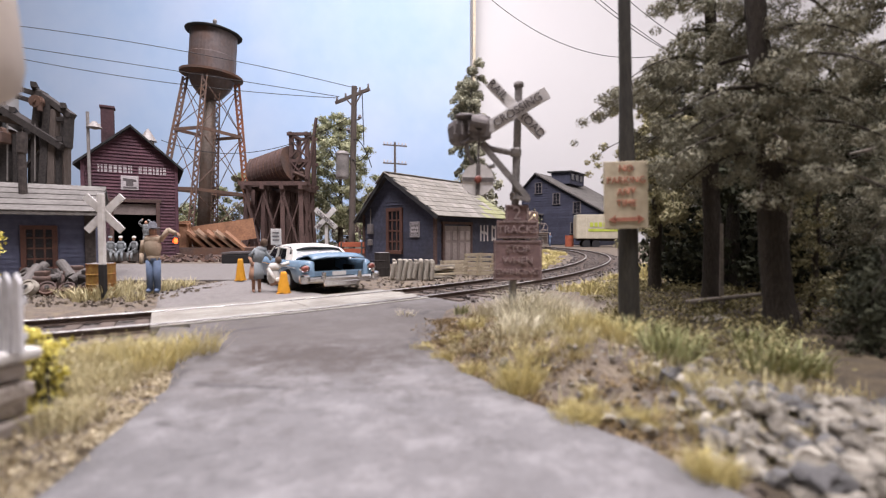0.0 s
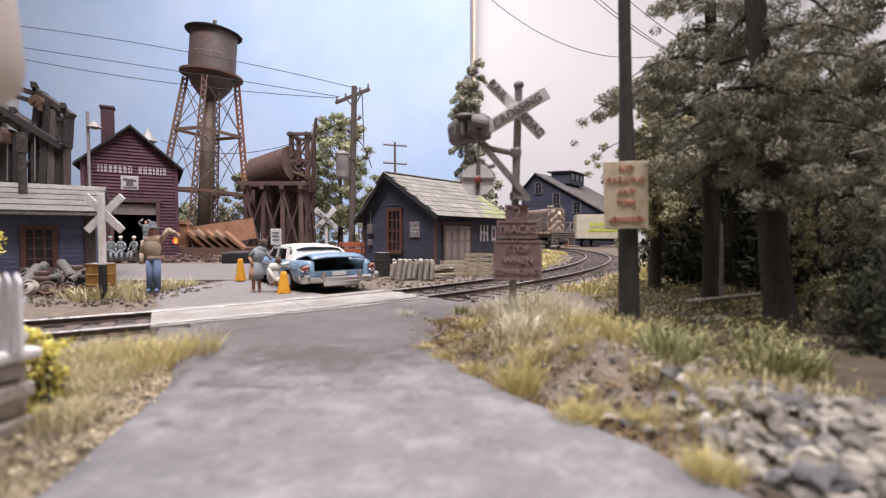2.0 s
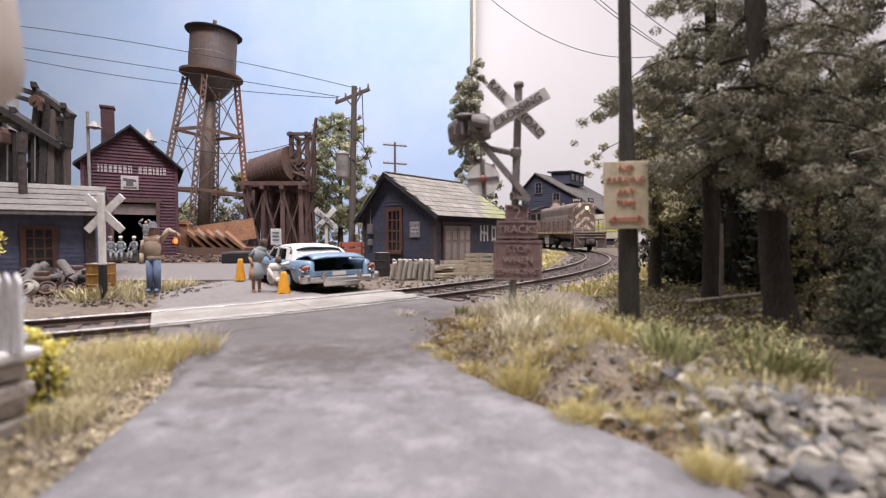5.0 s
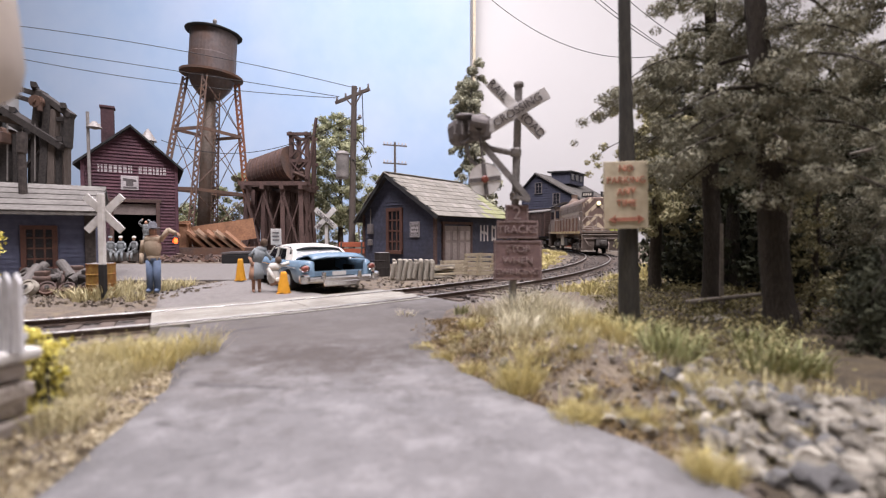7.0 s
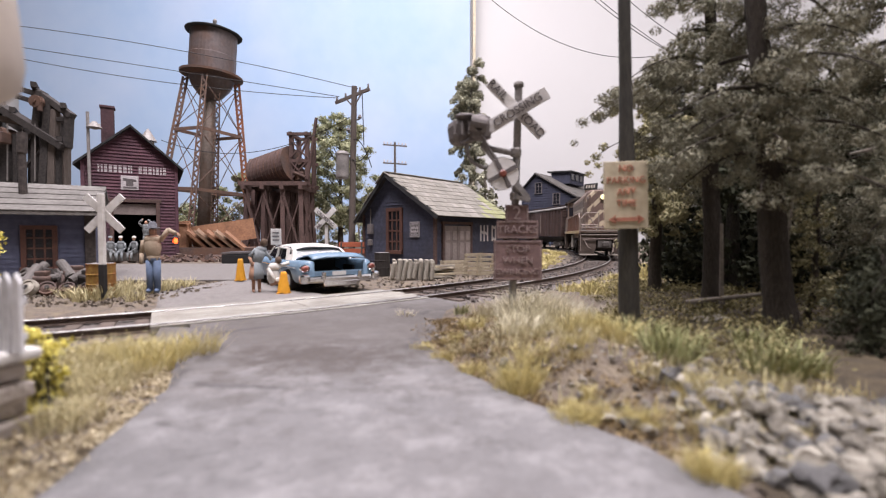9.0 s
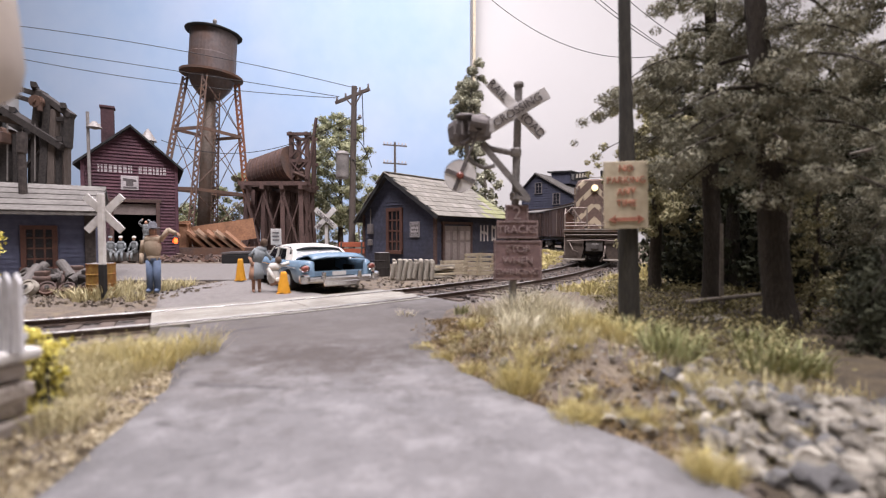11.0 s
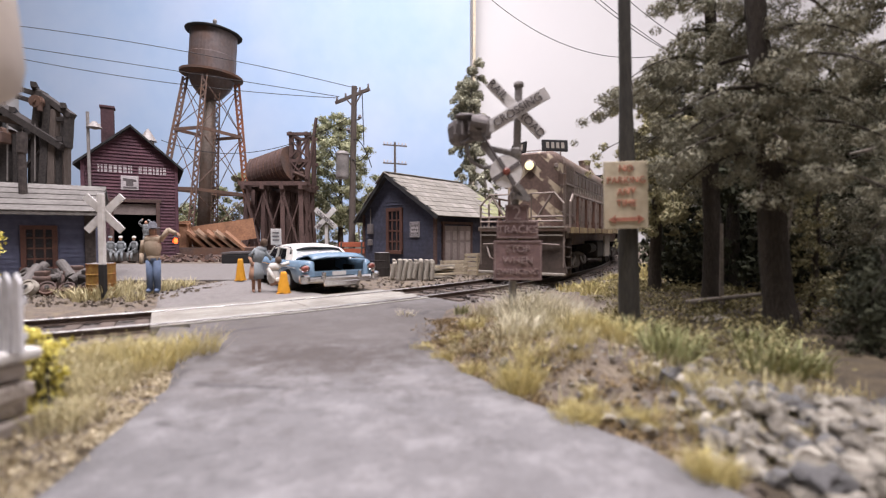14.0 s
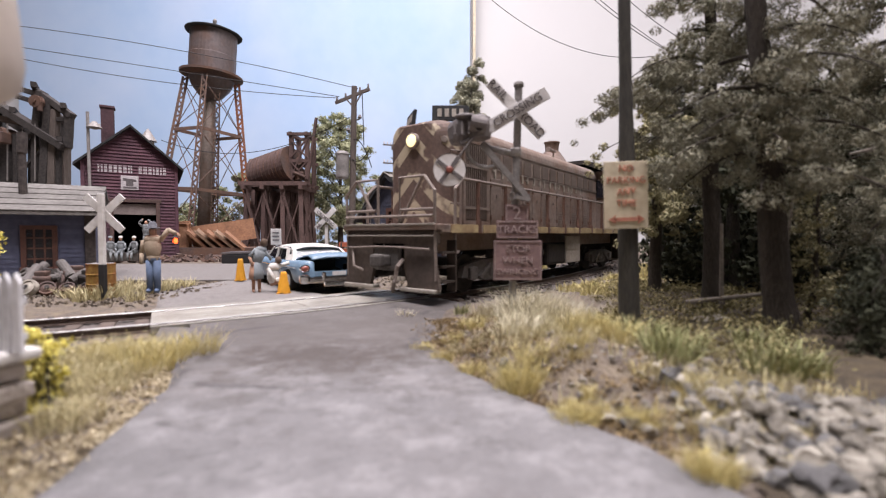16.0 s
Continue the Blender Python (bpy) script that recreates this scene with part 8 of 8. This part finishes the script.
        tube(bm, [(sx * 7.95, 0.5, 0.95), (sx * 8.15, 0.5, 0.8), (sx * 8.2, 0.45, 0.45), (sx * 8.1, 0.3, 0.2)], 0.05)
        tube(bm, [(sx * 7.95, -1.2, 1.15), (sx * 8.1, -1.0, 0.75), (sx * 7.98, -0.8, 0.65)], 0.035)
        tube(bm, [(sx * 7.98, -1.3, 1.2), (sx * 8.02, -0.3, 1.24), (sx * 8.02, 0.3, 1.24), (sx * 7.98, 1.3, 1.2)], 0.03)
        part("air_hose", bm, M["locorail"], t)
        # end rails
        bm = B()
        for sy in (-1, 1):
            tube(bm, [(sx * 7.9, sy * 1.42, 0.5), (sx * 7.95, sy * 1.42, 2.5), (sx * 7.9, sy * 1.1, 2.85), (sx * 7.9, sy * 0.35, 2.85), (sx * 7.9, sy * 0.35, 1.75)])
            tube(bm, [(sx * 7.92, sy * 1.42, 2.1), (sx * 7.92, sy * 0.4, 2.1)])
            tube(bm, [(sx * 7.9, sy * 1.05, 2.85), (sx * 7.9, sy * 0.35, 1.75)])
            tube(bm, [(sx * 7.2, sy * 1.44, 0.6), (sx * 7.2, sy * 1.44, 2.6), (sx * 6.9, sy * 1.44, 2.85)])
        tube(bm, [(sx * 7.98, -1.4, 1.95), (sx * 7.98, 1.4, 1.95)])
        part("end_rail", bm, M["locorail"], t)
    for sy in (-1, 1):
        bm = B()
        tube(bm, [(6.9, sy * 1.44, 2.85), (-4.1, sy * 1.44, 2.85)])
        part("handrail", bm, M["locorail"], t)
        for k in range(8):
            bm = B()
            rod(bm, (6.2 - k * 1.4, sy * 1.44, 1.6), (6.2 - k * 1.4, sy * 1.44, 2.85), 0.05, n=8)
            box(bm, (6.2 - k * 1.4, sy * 1.47, 1.72), (0.14, 0.08, 0.34), bevel=0.015)
            part("stanchion", bm, M["locopost"], t)
    # tank and boxes below
    bm = B()
    box(bm, (0, 0, 0.85), (3.0, 2.5, 0.75), bevel=0.1)
    part("fuel_tank", bm, M["locodark"], t, "black fuel tank")
    for sy in (-1, 1):
        bm = B()
        box(bm, (-0.72, sy * 1.27, 0.98), (1.4, 0.08, 0.98), bevel=0.02)
        box(bm, (-0.72, sy * 1.315, 1.0), (1.3, 0.02, 0.03))
        part("battery_box", bm, M["locoboard"], t, "worn pale battery box")
    bm = B()
    for sy in (-1, 1):
        rod(bm, (1.9, sy * 1.1, 0.95), (3.0, sy * 1.1, 0.95), 0.2, n=12)
    part("air_tank", bm, M["locodark"], t)
    wheels = []
    for x in (4.7, -4.7):
        wheels += bogie(t, x)[1]
    return t, wheels


def freight_car(label, ribs):
    t = thing("boxcar", at(0, 0), label, "boxcar", "freight cars")
    bm = B()
    box(bm, (0, 0, 2.65), (12.4, 2.75, 2.75))
    part("body", bm, M["boxcar"], t)
    for sy in (-1, 1):
        for k in range(ribs):
            x = -6.1 + 12.2 * k / (ribs - 1)
            if abs(x) < 1.2:
                continue
            bm = B()
            box(bm, (x, sy * 1.41, 2.65), (0.16, 0.1, 2.7))
            part("rib", bm, M["boxcar"], t)
        for q in range(9):
            bm = B()
            box(bm, (0, sy * 1.385, 1.42 + q * 0.3), (12.3, 0.035, 0.25), (sy * 3, 0, 0))
            part("board", bm, M["boxcar"], t)
        bm = B()
        box(bm, (0, sy * 1.43, 2.6), (2.2, 0.09, 2.6), bevel=0.02)
        d = part("door", bm, M["boxcar"], t)
        bm = B()
        rod(bm, (0.9, sy * 1.52, 1.6), (0.9, sy * 1.52, 3.6), 0.03)
        part("door_bar", bm, M["locorail"], d)
    bm = B()
    prism(bm, [(-1.5, 4.0), (0, 4.32), (1.5, 4.0), (1.5, 4.1), (0, 4.44), (-1.5, 4.1)], -6.35, 6.35, axis="x")
    part("roof", bm, M["roofpale"], t, "weathered grey roof")
    bm = B()
    box(bm, (0, 0, 4.52), (12.9, 0.5, 0.05))
    part("roof_walk", bm, M["boxcar"], t)
    for x in (6.24, -6.24):
        for q in range(10):
            bm = B()
            box(bm, (x, 0, 1.4 + q * 0.27), (0.1, 2.7, 0.1), bevel=0.03)
            part("end_rib", bm, M["boxcar"], t)
    bm = B()
    for sx in (-1, 1):
        for sy in (-1, 1):
            for z in np.arange(1.3, 4.0, 0.38):
                rod(bm, (sx * 5.6, sy * 1.52, z), (sx * 6.15, sy * 1.52, z), 0.025, n=5)
        box(bm, (sx * 6.6, 0, 0.92), (0.7, 0.3, 0.28), bevel=0.05)
    part("grab_iron", bm, M["locodark"], t)
    bm = B()
    box(bm, (0, 0, 1.1), (12.3, 2.4, 0.25))
    box(bm, (0, 0, 0.85), (8, 0.5, 0.4))
    part("underframe", bm, M["locodark"], t)
    wheels = []
    for x in (4.5, -4.5):
        wheels += bogie(t, x, 1.7, 0.42)[1]
    return t, wheels


# ---- put the place together ----
tool_shed()
engine_house()
left_shed()
far_building()
water_tower()
oil_tank_trestle()
gallows_crane()
scrap_bins()
flat_pallet()
utility_pole()
far_pole()
signal, banner = wigwag()
no_parking_pole()
small_crossbuck(at(-8.9, 11.8, 0, 0, 0, 4), "small white wooden crossbuck seen from behind", False, dict(h=2.75, z=2.24, l=1.3, w=0.2))
small_crossbuck(at(-5.15, 20.0, 0, 0, 0, 0), "white crossbuck sign lettered RAIL CROSSING beyond the car", True, dict(h=2.1, z=2.38, l=1.22, w=0.22))
small_sign()
red_barrier()
sedan()
traffic_cone(-4.33, 12.25, 0.6)
traffic_cone(-7.05, 15.7, 0.76)
drum(-2.45, 18.2, M["locodark"])
drum(-9.55, 12.6, M["drumyellow"], 0.85, 0.34, "rusty yellow oil drum by the scrap heap")
sack_row()
crate(0.45, 18.8, 0.9, 0.7, 0.55, 12, 4)
crate(1.5, 18.7, 0.85, 0.7, 0.85, 38)
lumber_pile(-0.1, 17.6, 20)
junk_pile()
trailer()
street_globe()
picket_fence()
rock_bank()
figurine("figurine", at(-8.15, 12.7, 0.06, 0, 0, 8) @ Matrix.Diagonal((0.86, 0.86, 1.02, 1)), "painted miniature flagman in tan jacket and blue trousers", flagman, ("denim", "jacket", "skin", "hat"))
lantern()
figurine("figurine", at(-5.32, 12.85, 0.05, 0, 0, 25) @ Matrix.Diagonal((0.8, 0.72, 0.9, 1)), "painted miniature woman in green-grey dress leaning forward", stooping_woman, ("dress", "skin", "hair"))
figurine("figurine", at(-4.8, 12.75, 0.05, 0, 0, 50) @ Matrix.Diagonal((0.85, 0.85, 0.92, 1)), "painted miniature figure in white shirt crouching by the wheel", crouching, ("shirt", "skin", "hair"))
for x, y, z, r, build, lab, mats in (
        (-18.75, 26.3, 0.1, 20, seated, "painted miniature worker in green sitting before the engine house", ("dress", "skin", "shirt")),
        (-19.2, 26.1, 0.1, 55, seated, "painted miniature worker in grey sitting before the engine house", ("cloth", "skin", "cloth")),
        (-18.1, 26.5, 0.1, -10, seated, "painted miniature worker in a white cap sitting before the engine house", ("cloth", "skin", "shirt")),
        (-17.45, 26.6, 0.75, 10, waving, "painted miniature worker in grey standing with raised arms", ("cloth", "skin", "cloth")),
        (14.2, 60, 0.1, 60, worker, "painted miniature worker in blue near the freight house", ("denim", "skin", "shirt"))):
    figurine("figurine", at(x, y, z, 0, 0, r) @ Matrix.Diagonal((0.85, 0.85, 1, 1)), lab, build, mats, "yard workers")
for x, y in ((-18.75, 26.45), (-19.2, 26.25), (-18.1, 26.65)):
    bm = B()
    box(bm, (0, 0, 0.3), (0.5, 0.4, 0.5), bevel=0.03)
    cb = thing("wooden_box", at(x, y, 0.05, 0, 0, 15), "low grey wooden box used as a seat", "box", "seat boxes")
    part("body", bm, M["junk"], cb)
    bm = B()
    for k in range(3):
        box(bm, (-0.16 + 0.16 * k, 0, 0.56), (0.14, 0.42, 0.03))
    part("lid_slat", bm, M["lettergrey"], cb)
drum(16.9, 60.5, M["redboard"], 1.5, 0.55, "orange drum by the freight trailer")
bm = B()
box(bm, (0, 0, 0.38), (0.8, 0.7, 0.74), bevel=0.04)
bx = thing("wooden_box", at(-17.4, 26.7, 0), "dark wooden box under a yard figure", "box")
part("step_block", bm, M["locodark"], bx)
sagging("overhead_wire", [((-5.25, 28.2, 10.66), (-31.1, 28.2, 15.0), -0.5), ((-6.42, 28.3, 10.2), (-31.1, 28.3, 13.95), -0.05), ((-6.5, 28.4, 10.15), (-31.1, 28.4, 13.6), 0.55),
                          ((-5.8, 28.2, 8.9), (-19.5, 31.5, 8.2), 1.5), ((3.17, 30, 16.96), (14.2, 30, 13.4), 1.35),
                          ((9.87, 30, 16.96), (14.46, 30, 13.8), 0.15), ((10.24, 30, 16.96), (14.7, 30, 13.75), 0.1), ((12.09, 30, 16.96), (15.3, 30, 14.6), 0.1), ((14.4, 30, 13.1), (14.1, 30, 11.3), 0.0)], 0.022, "thin black sagging overhead wire")
sagging("drop_cable", [((-5.0, 28.2, 10.6), (-4.9, 28.2, 7.2), -0.05), ((-5.5, 28.0, 7.5), (-4.4, 28.0, 5.8), -0.5), ((-5.6, 28.0, 6.3), (-4.5, 28.0, 7.0), 0.4)], 0.03, "dark service cable drooping from the utility pole")
t_ = thing("utility_pole", at(14.6, 30, 0), "wooden utility pole half hidden in the trees", "utility pole")
bm = B()
rod(bm, (0, 0, -0.2), (0.1, 0, 13.2), 0.2, 0.16, n=10)
part("pole", bm, M["pole"], t_)
bm = B()
beam(bm, (-0.7, 0, 12.9), (1.0, 0, 12.8), 0.14, 0.16)
part("crossarm", bm, M["pole"], t_)
bm = B()
rng = random.Random(31)
for k in range(2600):
    if k < 1500:
        x, y = rng.uniform(-6, 4), rng.uniform(14, 25)
    else:
        x, y = rng.uniform(-14, -7), rng.uniform(10.5, 16)
    if track_gap(x, y) < 1.3:
        continue
    r = rng.uniform(0.012, 0.045)
    res = bmesh.ops.create_cube(bm, size=1.0)
    m = Matrix.LocRotScale((x, y, ground_z_fast(x, y) + r * 0.5), Euler([rng.uniform(0, 3) for _ in range(3)]), None) @ Matrix.Diagonal((r * 2.4, r * 1.6, r * 1.2, 1))
    bmesh.ops.transform(bm, matrix=m, verts=res["verts"])
tagged(part("dirt_clods", bm, M["earth"], kind="stuff"), "clods and loose stones on the yard dirt", "stones")
bm = B()
for k in range(700):
    x, y = rng.uniform(-22, -8), rng.uniform(26.5, 34)
    r = rng.uniform(0.04, 0.2) * rng.uniform(0.4, 1)
    res = bmesh.ops.create_cube(bm, size=1.0)
    m = Matrix.LocRotScale((x, y, ground_z_fast(x, y) + r * 0.6), Euler([rng.uniform(0, 3) for _ in range(3)]), None) @ Matrix.Diagonal((r * 2.6, r * 1.6, r * 1.2, 1))
    bmesh.ops.transform(bm, matrix=m, verts=res["verts"])
tagged(part("rubble", bm, M["rustdark"], kind="stuff"), "dark rusty rubble and scrap pieces in the yard", "rubble")
plant_all()
loco, loco_wheels = locomotive()
cars = [freight_car("dark brown ribbed boxcar behind the locomotive", 17), freight_car("dark brown wooden boxcar in the train", 13)]


# ---- movement ----
def run(time):
    """How far up the line the headlamp is at that time."""
    k = (16 - time) / 16
    return 2.834 * (16 - time) + 3.282 * k * k - 0.25 * math.exp(-((time - 13.3) / 1.7) ** 2)


def rolling(ob, wheels, centre, span, radius, half):
    rows_ = []
    for i in range(0, 81):
        time = i / 5
        s = run(time) + centre
        ax, ay = on_line(s - half)
        bx_, by_ = on_line(s + half)
        rows_.append((time, at((ax + bx_) / 2, (ay + by_) / 2, RAIL_TOP, 0, 0, math.degrees(math.atan2(ay - by_, ax - bx_)))))
    walk(ob, rows_)
    for w in wheels:
        x = w.matrix_basis.translation.x / K
        turn = []
        for i in range(0, 81):
            a = (run(0) - run(i / 5)) / radius
            turn.append((i / 5, at(x, 0, radius) @ Matrix.Rotation(a, 4, "Y")))
        walk(w, turn)


SWING = [(0, -1.3), (3.4, -1.3), (3.6, -4.0), (4, -6.7), (4.2, -8.0), (4.5, -1.3), (4.9, 5.3), (5.3, -1.3), (5.7, -8.7), (6, -10.7), (6.3, -16.2), (6.5, -20.8), (6.7, -19.4), (6.8, -12.8), (6.9, 0.0), (7, 6.7), (7.1, 14.1), (7.4, 19.7), (7.6, 13.4), (7.7, 1.3), (7.8, -13.4), (8, -28.5), (8.2, -30.0), (8.4, -26.2), (8.6, 0.0), (8.8, 26.2), (9.1, 28.5), (9.2, 16.2), (9.3, 0.0), (9.6, -37.2), (9.95, 0.0), (10.25, 31.6), (10.55, 0.0), (10.85, -39.8), (11.1, 0.0), (11.3, 27.7), (11.5, 34.7), (11.7, 20.4), (11.9, -28.5), (12.1, -43.3), (12.3, -33.9), (12.5, 14.8), (12.7, 33.9), (12.9, 27.7), (13.1, -25.5), (13.3, -42.4), (13.5, -36.4), (13.7, 14.1), (13.9, 33.1), (14.1, 31.6), (14.3, -12.8), (14.5, -40.6), (14.7, -43.3), (14.8, -33.1), (14.9, 0.0), (15, 21.8), (15.1, 32.3), (15.3, 33.9), (15.4, 30.8), (15.5, 2.0), (15.6, -24.0), (15.8, -42.4), (16, -36.4)]


def motions():
    rolling(loco, loco_wheels, 6.75, 0, 0.5, 4.7)
    rolling(cars[0][0], cars[0][1], 22.2, 0, 0.42, 4.5)
    rolling(cars[1][0], cars[1][1], 35.6, 0, 0.42, 4.5)
    walk(banner, [(t, at(-0.63, -0.14, 3.53, 0, -a, 0)) for t, a in SWING])


motions()
